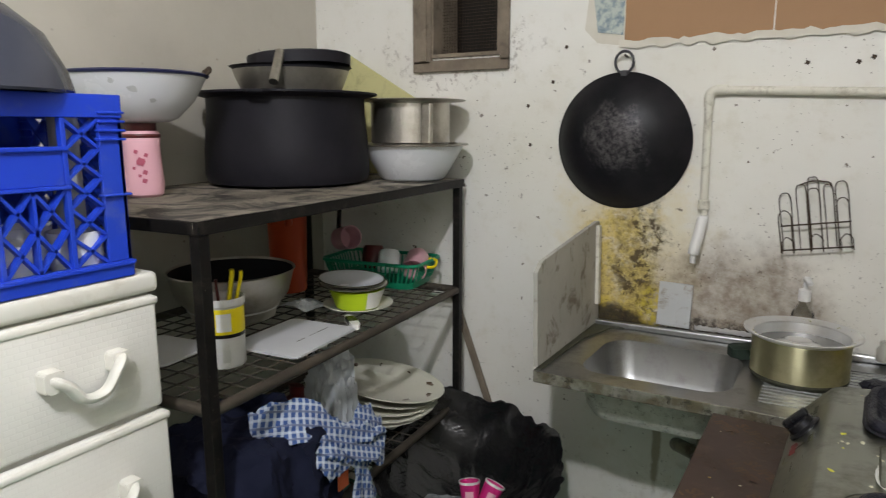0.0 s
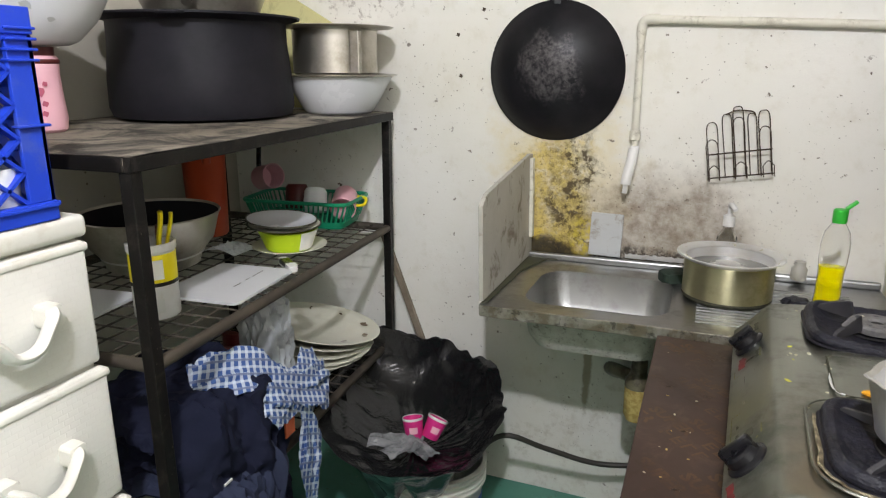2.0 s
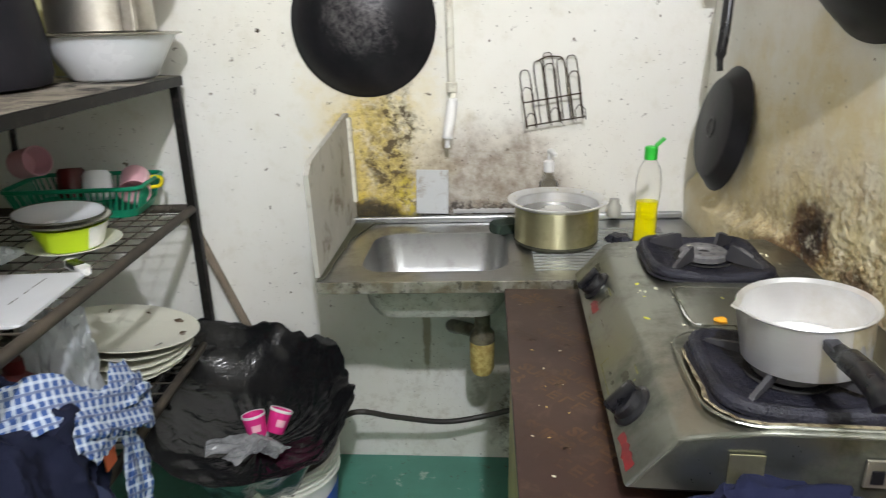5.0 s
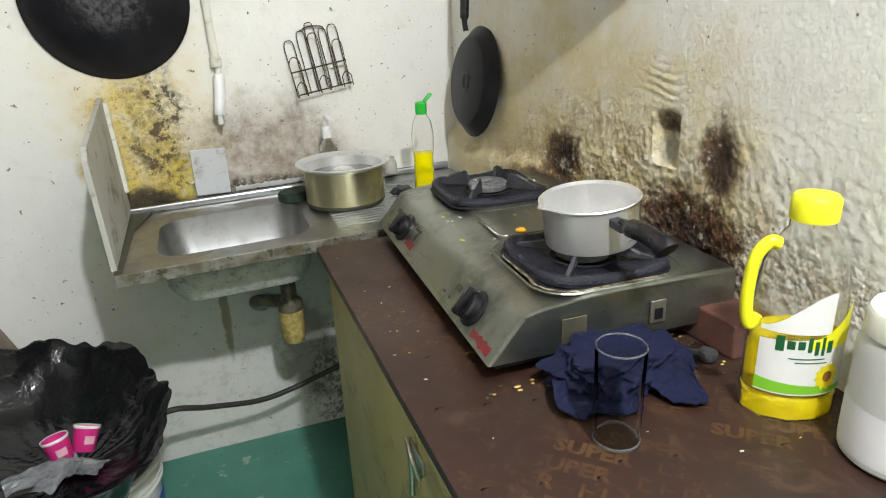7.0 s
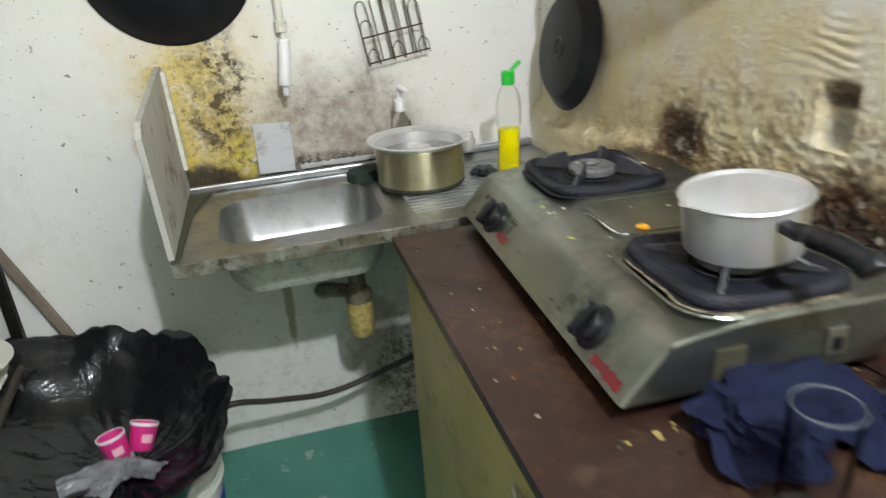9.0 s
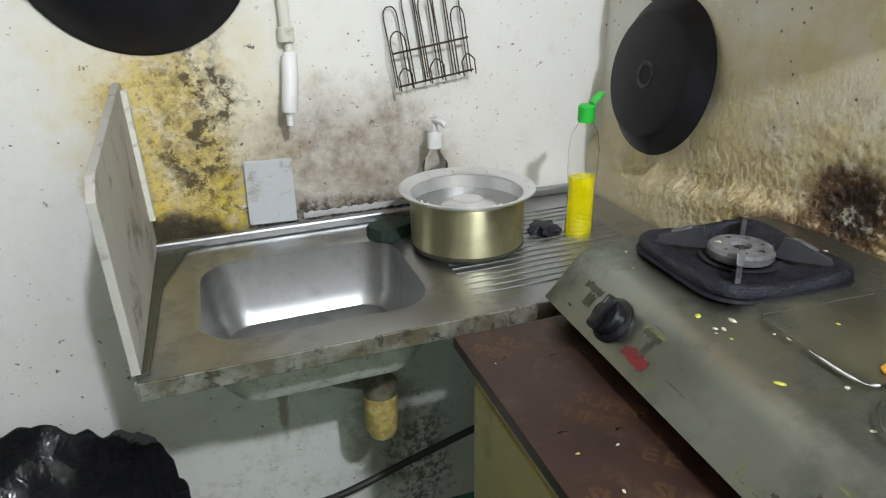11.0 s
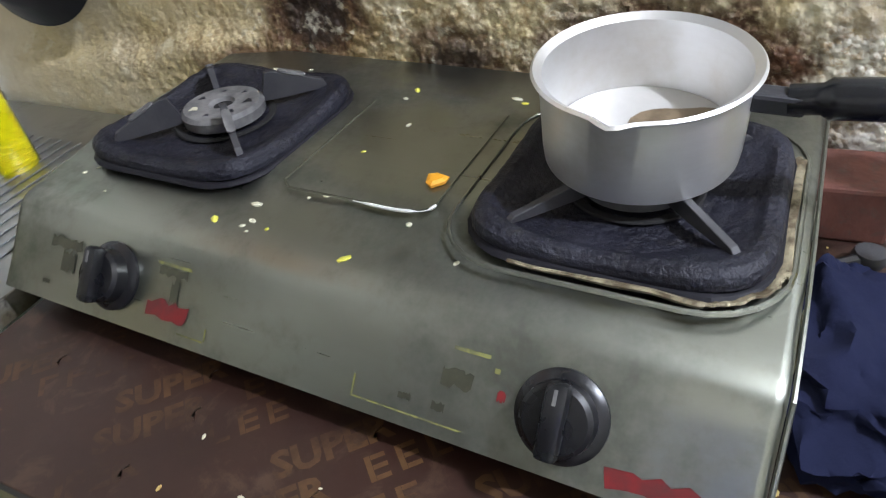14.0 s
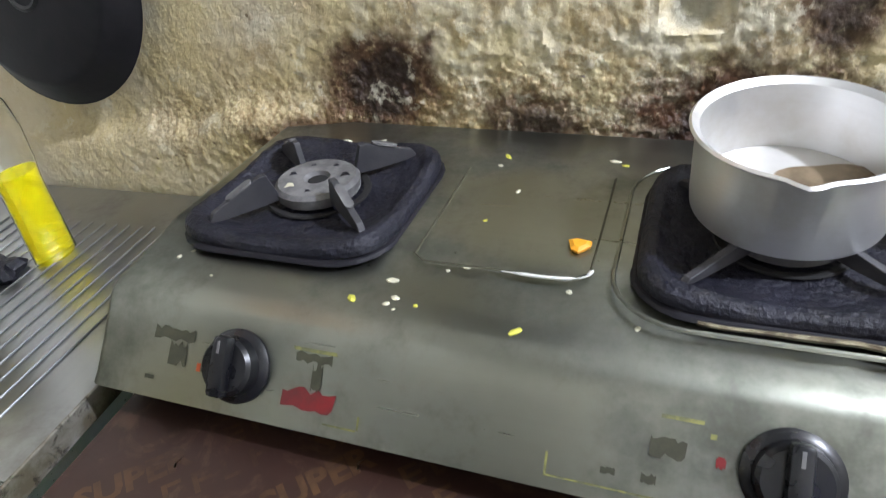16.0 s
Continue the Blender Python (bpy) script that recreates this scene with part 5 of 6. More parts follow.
jar = thing("storage_jar", 0.392, 0.588, COUNTER + 0.0005, 0, "cloudy plastic jar with cream lid, half full of white powder", "jar")
part("body", lathe([(0, 0), (0.058, 0), (0.064, 0.006), (0.064, 0.14), (0.056, 0.158), (0.052, 0.162)], 48), "cloudy", jar, "milky plastic body", True)
part("powder", lathe([(0.0645, 0.012), (0.0648, 0.02), (0.0648, 0.072), (0.0645, 0.076)], 48), "sugar", jar, "white powder seen through the wall", True)
part("lid", lathe([(0.058, 0.156), (0.060, 0.158), (0.060, 0.182), (0.057, 0.186), (0.050, 0.186), (0.048, 0.183), (0, 0.183)], 48, wave=lambda a, z: 1 + 0.008 * math.sin(60 * a)), "china", jar, "ribbed cream screw lid", True)
bm = grid(8, 4, lambda u, v: (0.0652 * math.cos(radians(-150 + 16 * u)), 0.0652 * math.sin(radians(-150 + 16 * u)), 0.078 + 0.016 * v))
part("sticker", bm, "greenlabel", jar, "small green sticker", True)
random.seed(8)
for i in range(18):
    x, y = random.uniform(-0.08, 0.40), random.uniform(0.55, 1.55)
    if 0.0 < x and y > 0.9:
        x = -0.085 + random.random() * 0.07
    c = thing("crumb", x, y, COUNTER + 0.0006, random.uniform(0, 180), "pale food crumb on the counter", "crumb", group="crumbs on the counter")
    bm = bmesh.new()
    bmesh.ops.create_icosphere(bm, subdivisions=1, radius=random.uniform(0.0009, 0.0021))
    bmesh.ops.scale(bm, vec=(1.8, 1, 0.4), verts=bm.verts[:])
    part("bit", bm, random.choice(("crumb", "yellowfood", "crumb")), c)

random.seed(17)
debris = thing("food_debris", 0.30, 0.90, COUNTER, 0, "scattered brown crumbs and soot flakes by the stove", "food scraps", kind="stuff")
for nm, m, count in (("dark_bits", "soot", 90), ("brown_bits", "yellowfood", 60)):
    bm = bmesh.new()
    for i in range(count):
        x, y = random.gauss(0.02, 0.07), random.gauss(-0.005, 0.045)
        if random.random() < 0.35:
            x, y = random.uniform(-0.30, 0.10), random.uniform(-0.012, 0.012)
        if x > 0.135 or (x > 0.06 and y > -0.06):
            continue
        r = random.uniform(0.0010, 0.0034)
        bmesh.ops.create_icosphere(bm, subdivisions=1, radius=r, matrix=Matrix.Translation((x, y, r * 0.4 + 0.0008)) @ Matrix.Diagonal((random.uniform(1, 2), 1, 0.5, 1)))
    part(nm, bm, m, debris)

# ---- shelf rack ----
SH = pose(-0.905, 0.965, 0, 0, 0, 4.3)
def on_rack(x, y, z):
    return SH @ Vector((x, y, z))


shelf = thing("shelf_rack", -0.905, 0.965, FLOOR, 4.3, "black painted steel shelf rack with dusty board top and wire shelves", "shelf rack")
DEP, LEN = -0.62, 1.085
for x, y in ((0, 0), (0, LEN), (DEP, 0), (DEP, LEN)):
    part("post", box(x - 0.0125, y - 0.0125, 0, x + 0.0125, y + 0.0125, 1.300 - FLOOR - 0.018, 0.002), "shelfpaint", shelf)
part("top_board", grid(40, 60, lambda u, v: (DEP - 0.015 + (0.030 - DEP) * u, -0.015 + (LEN + 0.03) * v, 1.300 - FLOOR + rough((u * 2, v * 3, 0), 3, 0.0015))), "shelftop", shelf, "dusty stained board")
part("board_core", box(DEP - 0.015, -0.015, 1.286 - FLOOR, 0.015, LEN + 0.015, 1.2975 - FLOOR), "shelftop", shelf)
for a in ((0.002, -0.016, 0.017, LEN + 0.016), (DEP - 0.017, -0.016, DEP - 0.002, LEN + 0.016), (DEP - 0.0, -0.017, 0.001, -0.002), (DEP, LEN + 0.002, 0.001, LEN + 0.017)):
    part("angle_iron", box(a[0], a[1], 1.274 - FLOOR, a[2], a[3], 1.299 - FLOOR, 0.002), "shelfpaint", shelf)
for zs in (0.93, 0.53):
    z = zs - FLOOR
    for p, q in (((0, 0, z), (0, LEN, z)), ((DEP, 0, z), (DEP, LEN, z)), ((0, 0, z), (DEP, 0, z)), ((0, LEN, z), (DEP, LEN, z))):
        part("shelf_tube", tube([p, q], 0.0125, 12), "mesh", shelf, "greasy round tube", True)
    for i in range(1, 12):
        part("wire", tube([(DEP * i / 12, 0, z + 0.008), (DEP * i / 12, LEN, z + 0.008)], 0.0022, 6), "mesh", shelf)
    for i in range(1, 21):
        part("wire", tube([(0, LEN * i / 21, z + 0.011), (DEP, LEN * i / 21, z + 0.011)], 0.0022, 6), "mesh", shelf)
random.seed(21)
for i in range(14):
    part("paint_chip", box(0.012, -0.0015, 0, 0.0126, 0.0005, random.uniform(0.0015, 0.004)), "mesh", shelf).matrix_basis = pose(0, random.choice((0, 0, LEN)) + random.uniform(-0.008, 0.008), random.uniform(0.3, 1.2), 0, 0, 0)
TOPZ, MIDZ, LOWZ = 1.3008, 0.9435, 0.5435
stick = thing("wooden_stick", -0.86, 2.10, 0.45, 0, "thin brown wooden stick leaning behind the rack", "stick", ry=-21)
part("lath", box(-0.011, -0.008, -0.35, 0.011, 0.008, 0.50, 0.002), "wood", stick)
panel = thing("leaning_board", -1.32, 2.105, TOPZ, 0, "pale yellow board leaning on the wall behind the pots", "board", rx=-2)
part("sheet", extrude([(-0.24, 0), (-0.22, 0.40), (-0.17, 0.425), (0.12, 0.265), (0.24, 0.02), (0.24, 0)], "y", -0.006, 0.004, 0.001), "paleyellow", panel)

# pots on top of the rack
big = thing("stock_pot", -1.345, 1.655, TOPZ, 0, "very large sooty black pot with a wide flat rim", "pot")
part("body", lathe([(0, 0.0), (0.205, 0.0), (0.232, 0.008), (0.240, 0.03), (0.238, 0.10), (0.228, 0.20), (0.228, 0.245), (0.224, 0.247), (0.222, 0.20), (0.228, 0.03), (0, 0.006)], 72), "potblack", big, "sooty pot wall with a bulging belly", True)
part("rim", lathe([(0.226, 0.2445), (0.258, 0.254), (0.266, 0.256), (0.266, 0.261), (0.258, 0.262), (0.222, 0.252)], 72), "potblack", big, "wide flat rim", True)
for a in (-62, 118):
    part("lug", tube([(0.262, -0.03, 0.257), (0.276, -0.02, 0.256), (0.278, 0.02, 0.256), (0.262, 0.03, 0.257)], 0.005, 8), "potblack", big, "", True).matrix_basis = pose(0, 0, 0, 0, 0, a)
pan3 = thing("steel_pan", -1.36, 1.695, TOPZ + 0.2525, 0, "grey steel pan with a tube handle stacked in the black pot", "pan")
part("body", lathe([(0, 0), (0.130, 0.0), (0.140, 0.006), (0.172, 0.082), (0.180, 0.086), (0.170, 0.086), (0.134, 0.01), (0, 0.006)], 56), "potblack", pan3, "dark pan body", True)
part("band", lathe([(0.1452, 0.014), (0.1712, 0.076)], 56), "steel", pan3, "bare grey band")
part("handle", tube([(0.09, -0.135, 0.115), (0.125, -0.20, 0.030)], 0.013, 14), "steel", pan3, "grey tube handle", True)
b = part("lid", lathe([(0, 0.012), (0.14, 0.004), (0.150, 0.0), (0.150, 0.030), (0.14, 0.034), (0, 0.040)], 48), "potblack", pan3, "dark lid lying askew", True)
b.matrix_basis = pose(0.035, 0.0, 0.086, 0, -3, 0)
stackx, stacky = -1.092, 1.945
wb = thing("enamel_bowl", stackx, stacky, TOPZ, 0, "white enamel bowl with a dark rim on the rack top", "bowl")
part("body", lathe([(0, 0.0), (0.092, 0.0), (0.104, 0.008), (0.142, 0.075), (0.160, 0.106), (0.158, 0.108), (0.138, 0.076), (0.10, 0.012), (0, 0.005)], 64), "enamel", wb, "", True)
part("rim", lathe([(0.140, 0.104), (0.172, 0.108), (0.178, 0.111), (0.172, 0.114), (0.140, 0.112)], 64), "steel", wb, "dull metal rim", True)
sp = thing("steel_pot", stackx - 0.008, stacky, TOPZ + 0.113, 0, "dull steel pot with a flat lid, stacked on the bowl", "pot")
part("body", lathe([(0, 0.0), (0.118, 0.0), (0.124, 0.005), (0.124, 0.122), (0.128, 0.124), (0.128, 0.126), (0, 0.126)], 64), "steel", sp, "", True)
part("lid", lathe([(0.12, 0.1262), (0.168, 0.130), (0.174, 0.133), (0.168, 0.135), (0.06, 0.132), (0, 0.132)], 64), "steel", sp, "", True)
part("strip", box(0.088, -0.10, 0.002, 0.118, -0.078, 0.12, 0.004), "steel", sp, "narrow upright steel strip").matrix_basis = pose(0, 0, 0, 0, 0, 6)

flask = thing("thermos_flask", -1.360, 1.178, TOPZ, 0, "pink flowered flask with a dark red cap", "flask")
part("body", lathe([(0, 0), (0.036, 0), (0.043, 0.006), (0.046, 0.03), (0.042, 0.085), (0.041, 0.12), (0.043, 0.148), (0.038, 0.156), (0, 0.156)], 40), "pink", flask, "", True)
part("band", lathe([(0.0432, 0.140), (0.0445, 0.142), (0.0445, 0.147), (0.0432, 0.149)], 40), "maroon", flask, "", True)
part("cap", lathe([(0.035, 0.155), (0.036, 0.158), (0.036, 0.174), (0, 0.175)], 32), "maroon", flask, "", True)
for a, z, r_ in ((-40, 0.085, 0.010), (-30, 0.06, 0.006), (-52, 0.108, 0.005), (-25, 0.10, 0.005), (-45, 0.052, 0.004), (-60, 0.07, 0.004), (-33, 0.04, 0.006)):
    bm = bmesh.new()
    bmesh.ops.create_circle(bm, cap_ends=True, radius=r_, segments=10)
    for v in bm.verts:
        v.co *= 1.0 + 0.2 * math.sin(v.index * 2.5)
    part("flower", bm, "darkpink", flask).matrix_basis = pose(0.0455 * math.cos(radians(a)), 0.0455 * math.sin(radians(a)), z) @ pose(0, 0, 0, 0, 0, a) @ pose(0.0008, 0, 0, 0, 90, 0)
basin = thing("enamel_basin", -1.375, 1.180, TOPZ + 0.1765, 0, "wide white enamel basin with chipped navy rim, on the flask", "basin", ry=-1)
part("body", lathe([(0, 0), (0.075, 0.0), (0.095, 0.008), (0.136, 0.05), (0.166, 0.105), (0.164, 0.107), (0.132, 0.052), (0.09, 0.012), (0, 0.006)], 64), "enamel", basin, "", True)
part("rim", lathe([(0.162, 0.102), (0.170, 0.104), (0.173, 0.108), (0.168, 0.111), (0.161, 0.109)], 64), "navyrim", basin, "navy blue rim", True)
for a, z, s in ((-35, 0.068, 0.012), (-18, 0.045, 0.008), (-50, 0.085, 0.009)):
    bm = bmesh.new()
    bmesh.ops.create_circle(bm, cap_ends=True, radius=s, segments=9)
    for v in bm.verts:
        v.co *= random.uniform(0.5, 1.1)
    r_ = 0.136 + (z - 0.05) * 0.545 if z > 0.05 else 0.095 + (z - 0.008) * 0.976
    part("chip", bm, "tile", basin, "chipped enamel").matrix_basis = pose(0, 0, 0, 0, 0, a) @ pose(r_ + 0.0012, 0, z - 0.0006, 0, 119 if z > 0.05 else 134, 0)
part("handle_wire", tube(smooth_path([(0.11, 0.11, 0.108), (0.125, 0.12, 0.125), (0.145, 0.105, 0.116), (0.13, 0.10, 0.108), (0.115, 0.115, 0.118)], 5), 0.005, 8), "wire", basin, "tangled scouring wire on the rim", True)

# things on the middle shelf
can = thing("utensil_can", -1.066, 1.142, MIDZ, 0, "yellow and white tin holding kitchen utensils", "can")
part("body", lathe([(0, 0), (0.043, 0), (0.045, 0.003), (0.045, 0.150), (0.046, 0.153), (0.043, 0.153), (0.042, 0.01), (0, 0.006)], 40), "white", can, "", True)
part("yellow_band", lathe([(0.0455, 0.078), (0.0457, 0.079), (0.0457, 0.134), (0.0455, 0.135)], 40), "yellow", can, "yellow printed band", True)
part("black_line", lathe([(0.0458, 0.070), (0.0458, 0.078)], 40), "black", can)
part("rim_ring", lathe([(0.0455, 0.138), (0.048, 0.14), (0.048, 0.154), (0.0455, 0.156)], 40), "white", can, "", True)
part("print_panel", grid(8, 3, lambda u, v: (0.0462 * math.cos(radians(-60 + 40 * u)), 0.0462 * math.sin(radians(-60 + 40 * u)), 0.085 + 0.04 * v)), "label", can, "pale print panel", True)
part("text_bars", grid(8, 3, lambda u, v: (0.0460 * math.cos(radians(-48 + 22 * u)), 0.0460 * math.sin(radians(-48 + 22 * u)), 0.015 + 0.03 * v)), "cloudy", can, "grey block of small print", True)
for dx, dy, lx, ly, h, m, r_ in ((0.012, 0.0, 0.02, 0.012, 0.215, "yellow", 0.009), (0.020, 0.008, 0.034, 0.024, 0.212, "yellow", 0.007), (-0.012, -0.015, -0.02, -0.02, 0.175, "steel", 0.005), (-0.02, 0.01, -0.035, 0.015, 0.185, "maroon", 0.006), (0.0, 0.02, -0.01, 0.03, 0.18, "maroon", 0.007)):
    part("utensil", tube(smooth_path([(dx * 0.3, dy * 0.3, 0.01), (dx, dy, 0.10), (lx, ly, h - 0.02), (lx * 1.05, ly * 1.05, h)]), r_, 8, flat=0.6), m, can, "yellow plastic handle" if m == "yellow" else "", True)
cut = thing("cutting_board", -1.055, 1.350, MIDZ, 6, "thin white plastic cutting board with knife scratches", "cutting board")
part("board", extrude(rounded(-0.105, -0.125, 0.100, 0.13, 0.014), "z", 0, 0.006, 0.0012), "greyboard", cut)
for y, l_ in ((0.05, 0.05), (-0.03, 0.03), (0.02, 0.02)):
    part("scratch", box(0.03, y, 0.0061, 0.032, y + l_, 0.0065), "soot", cut)
kn = thing("knife", -1.005, 1.515, MIDZ, -38, "kitchen knife with a black and white handle", "knife")
part("handle", extrude(rounded(-0.05, -0.012, 0.05, 0.012, 0.010), "z", 0.0, 0.016, 0.003), "white", kn)
part("grip", box(-0.035, -0.0125, 0.004, 0.015, 0.0125, 0.0168, 0.002), "black", kn, "black grip pad")
wp = thing("aluminium_pan", -1.335, 1.405, MIDZ, 0, "wide grey aluminium pan with sooty inside", "pan")
part("body", lathe([(0, 0), (0.10, 0.0), (0.112, 0.006), (0.118, 0.03), (0.150, 0.07), (0.168, 0.135), (0.172, 0.137), (0.170, 0.14), (0.146, 0.075), (0.112, 0.034), (0, 0.01)], 56), "steel", wp, "", True)
part("inside", lathe([(0, 0.0125), (0.109, 0.036), (0.1435, 0.076), (0.1655, 0.134)], 56), "potblack", wp, "sooty inside", True)
part("edge_ring", lathe([(0.1185, 0.030), (0.123, 0.032), (0.1235, 0.036), (0.121, 0.038)], 56), "alu", wp, "", True)
sheet = thing("metal_tray", -1.25, 1.12, MIDZ, 8, "flat pale tray at the back of the shelf", "tray")
part("plate", extrude(rounded(-0.10, -0.09, 0.08, 0.08, 0.02), "z", 0, 0.006, 0.0015), "greyboard", sheet)
jug = thing("plastic_jug", -1.425, 1.715, MIDZ, 0, "orange plastic jug at the back of the shelf", "jug")
part("body", lathe([(0, 0), (0.052, 0), (0.056, 0.006), (0.062, 0.24), (0.066, 0.248), (0.063, 0.252), (0.058, 0.24), (0.052, 0.01), (0, 0.008)], 40), "orange", jug, "", True)
part("spout", tube([(0.045, -0.04, 0.225), (0.058, -0.052, 0.25)], 0.012, 10), "orange", jug, "", True)
cup = thing("hanging_mug", -1.385, 1.925, 1.085, -20, "pink mug hanging sideways from the rack by a strap", "mug", ry=78)
part("body", lathe([(0, 0), (0.034, 0), (0.038, 0.004), (0.040, 0.078), (0.037, 0.078), (0.035, 0.008), (0, 0.006)], 32), "pink", cup, "", True)
part("strap", tube([(-0.035, 0, 0.0), (-0.12, 0.0, 0.03), (-0.19, 0.0, 0.04)], 0.008, 6), "black", cup, "dark strap")
pl0 = thing("side_plate", -1.095, 1.655, MIDZ, 0, "pale plate under a lime bowl", "plate")
def plate_profile(r, h=0.016):
    return [(0, 0), (r * 0.55, 0), (r * 0.6, 0.002), (r * 0.95, h), (r, h + 0.001), (r, h + 0.003), (r * 0.93, h + 0.002), (r * 0.58, 0.005), (0, 0.0045)]
part("disc", lathe(plate_profile(0.102), 56), "china", pl0, "", True)
lb = thing("lime_bowl", -1.098, 1.655, MIDZ + 0.0055, 0, "lime green and white plastic bowl holding plates", "bowl")
part("body", lathe([(0, 0), (0.055, 0), (0.062, 0.004), (0.082, 0.058), (0.080, 0.058), (0.058, 0.008), (0, 0.006)], 48), "lime", lb, "", True)
part("white_patch", grid(14, 8, lambda u, v: ((0.0632 + 0.019 * v) * math.cos(radians(-30 + 55 * u)), (0.0632 + 0.019 * v) * math.sin(radians(-30 + 55 * u)), 0.005 + 0.052 * v)), "label", lb, "white part of the print", True)
for k, (dz, m, r_) in enumerate(((0.056, "china", 0.100), (0.068, "enamel", 0.096))):
    p = thing("plate", -1.108 - 0.008 * k, 1.652, MIDZ + 0.0055 + dz, 0, "dark-rimmed plate stacked on the lime bowl" if k == 0 else "white plate with a dark rim on the stack", "plate", group="plates on the lime bowl", ry=2 + 2 * k)
    part("disc", lathe(plate_profile(r_, 0.012), 56), m, p, "", True)
    part("rim", lathe([(r_ - 0.003, 0.012), (r_ + 0.001, 0.0135), (r_ + 0.0005, 0.017), (r_ - 0.003, 0.0165)], 56), "soot", p, "dark rim line")
basket = thing("dish_basket", -1.245, 1.975, MIDZ, 8, "green plastic basket with cups at the shelf end", "basket")
def basket_ring(w, d, z, r=0.03):
    return (rounded(-w, -d, w, d, r, 5), z)
part("base", loft([basket_ring(0.150, 0.085, 0.0), basket_ring(0.150, 0.085, 0.004)]), "green", basket)
part("lower_band", thick(loft([basket_ring(0.151, 0.086, 0.0), basket_ring(0.158, 0.092, 0.022)], cap_first=False, cap_last=False), 0.002), "green", basket, "", True)
part("rim", tube([(x, y, 0.082) for x, y in rounded(-0.178, -0.108, 0.178, 0.108, 0.035, 6)], 0.006, 8, closed=True), "green", basket, "", True)
ring0, ring1 = rounded(-0.158, -0.092, 0.158, 0.092, 0.03, 5), rounded(-0.177, -0.107, 0.177, 0.107, 0.035, 5)
def along(ring, t):
    ring = [Vector((x, y)) for x, y in ring]
    seg_ = [(ring[(i + 1) % len(ring)] - ring[i]).length for i in range(len(ring))]
    d = t * sum(seg_)
    for i, l_ in enumerate(seg_):
        if d <= l_:
            return ring[i].lerp(ring[(i + 1) % len(ring)], d / max(l_, 1e-9))
        d -= l_
    return ring[0]
for i in range(64):
    a, b_ = along(ring0, i / 64), along(ring1, i / 64)
    part("slat", tube([(a.x, a.y, 0.021), (b_.x, b_.y, 0.080)], 0.0032, 5), "green", basket)
for x, y, m, nm, r_, h, tilt in ((-1.20, 1.955, "enamel", "white_cup", 0.040, 0.075, 160), (-1.115, 1.995, "pink", "pink_mug", 0.042, 0.085, 115), (-1.30, 2.0, "maroon", "brown_cup", 0.040, 0.08, 170)):
    c = thing(nm, x, y, MIDZ + 0.075, 20, {"white_cup": "small white cup upside down in the basket", "pink_mug": "pink and white mug lying in the basket", "brown_cup": "dark brown cup upside down in the basket"}[nm], "cup", rx=tilt)
    part("body", lathe([(0, -0.04), (r_ * 0.75, -0.04), (r_ * 0.9, -0.03), (r_, h - 0.04), (r_ - 0.003, h - 0.04), (r_ * 0.85, -0.03), (0, -0.034)], 36), m, c, "", True)
part("ear", tube(smooth_path([(0.04, 0, 0.025), (0.065, 0, 0.02), (0.065, 0, -0.015), (0.038, 0, -0.022)]), 0.005, 8), "yellow", bpy.data.objects["pink_mug"], "yellow patterned handle", True)
wrap = thing("plastic_wrap", -1.215, 1.545, MIDZ, 0, "small crumpled clear plastic wrap", "plastic wrap")
part("film", thick(grid(22, 22, lambda u, v: (0.11 * (u - 0.5), 0.09 * (v - 0.5), 0.016 + rough((u * 3, v * 3, 1), 3, 0.018) * math.sin(math.pi * u) * math.sin(math.pi * v) + 0.012 * math.sin(math.pi * u))), 0.0006), "clearbag", wrap)

# things on the low shelf
for k in range(5):
    p = thing("serving_plate", -1.115 + 0.006 * (k % 2), 1.805, LOWZ + 0.017 * k + 0.030, 30 * k, "large cream plate with dark leaf marks, top of the stack" if k == 4 else "large cream scalloped plate in a stack on the low shelf", "plate", group="stack of large plates", ry=3, rx=(6, 7, 8, 9, 11)[k])
    r_ = 0.190 if k == 4 else 0.165
    part("disc", lathe(plate_profile(r_, 0.026), 72, wave=None if k == 4 else (lambda a, z: 1 + 0.012 * math.sin(24 * a))), "china", p, "", True)
    if k == 4:
        for j in range(9):
            a = radians(40 * j + 10)
            bm = bmesh.new()
            bmesh.ops.create_circle(bm, cap_ends=True, radius=0.016, segments=9)
            for v in bm.verts:
                v.co = Vector((v.co.x * 0.55 + 0.003 * math.sin(v.index * 3), v.co.y, 0))
            part("leaf_mark", bm, "chinamark", p).matrix_basis = pose(0.150 * math.cos(a), 0.150 * math.sin(a), 0.0230) @ pose(0, 0, 0, 0, 0, math.degrees(a)) @ pose(0, 0, 0, 0, -20, 25)
bottle2 = thing("maroon_bottle", -1.13, 1.425, LOWZ, 0, "dark maroon plastic bottle behind the clothes", "bottle")
part("body", lathe([(0, 0), (0.055, 0), (0.06, 0.006), (0.06, 0.15), (0.045, 0.19), (0.024, 0.205), (0.024, 0.235), (0, 0.236)], 36, squash=0.6), "maroon", bottle2, "", True)
part("label", grid(8, 4, lambda u, v: (0.0605 * math.cos(radians(-55 + 35 * u)), 0.0605 * 0.6 * math.sin(radians(-55 + 35 * u)) - 0.001, 0.10 + 0.06 * v)), "white", bottle2, "pale label", True)
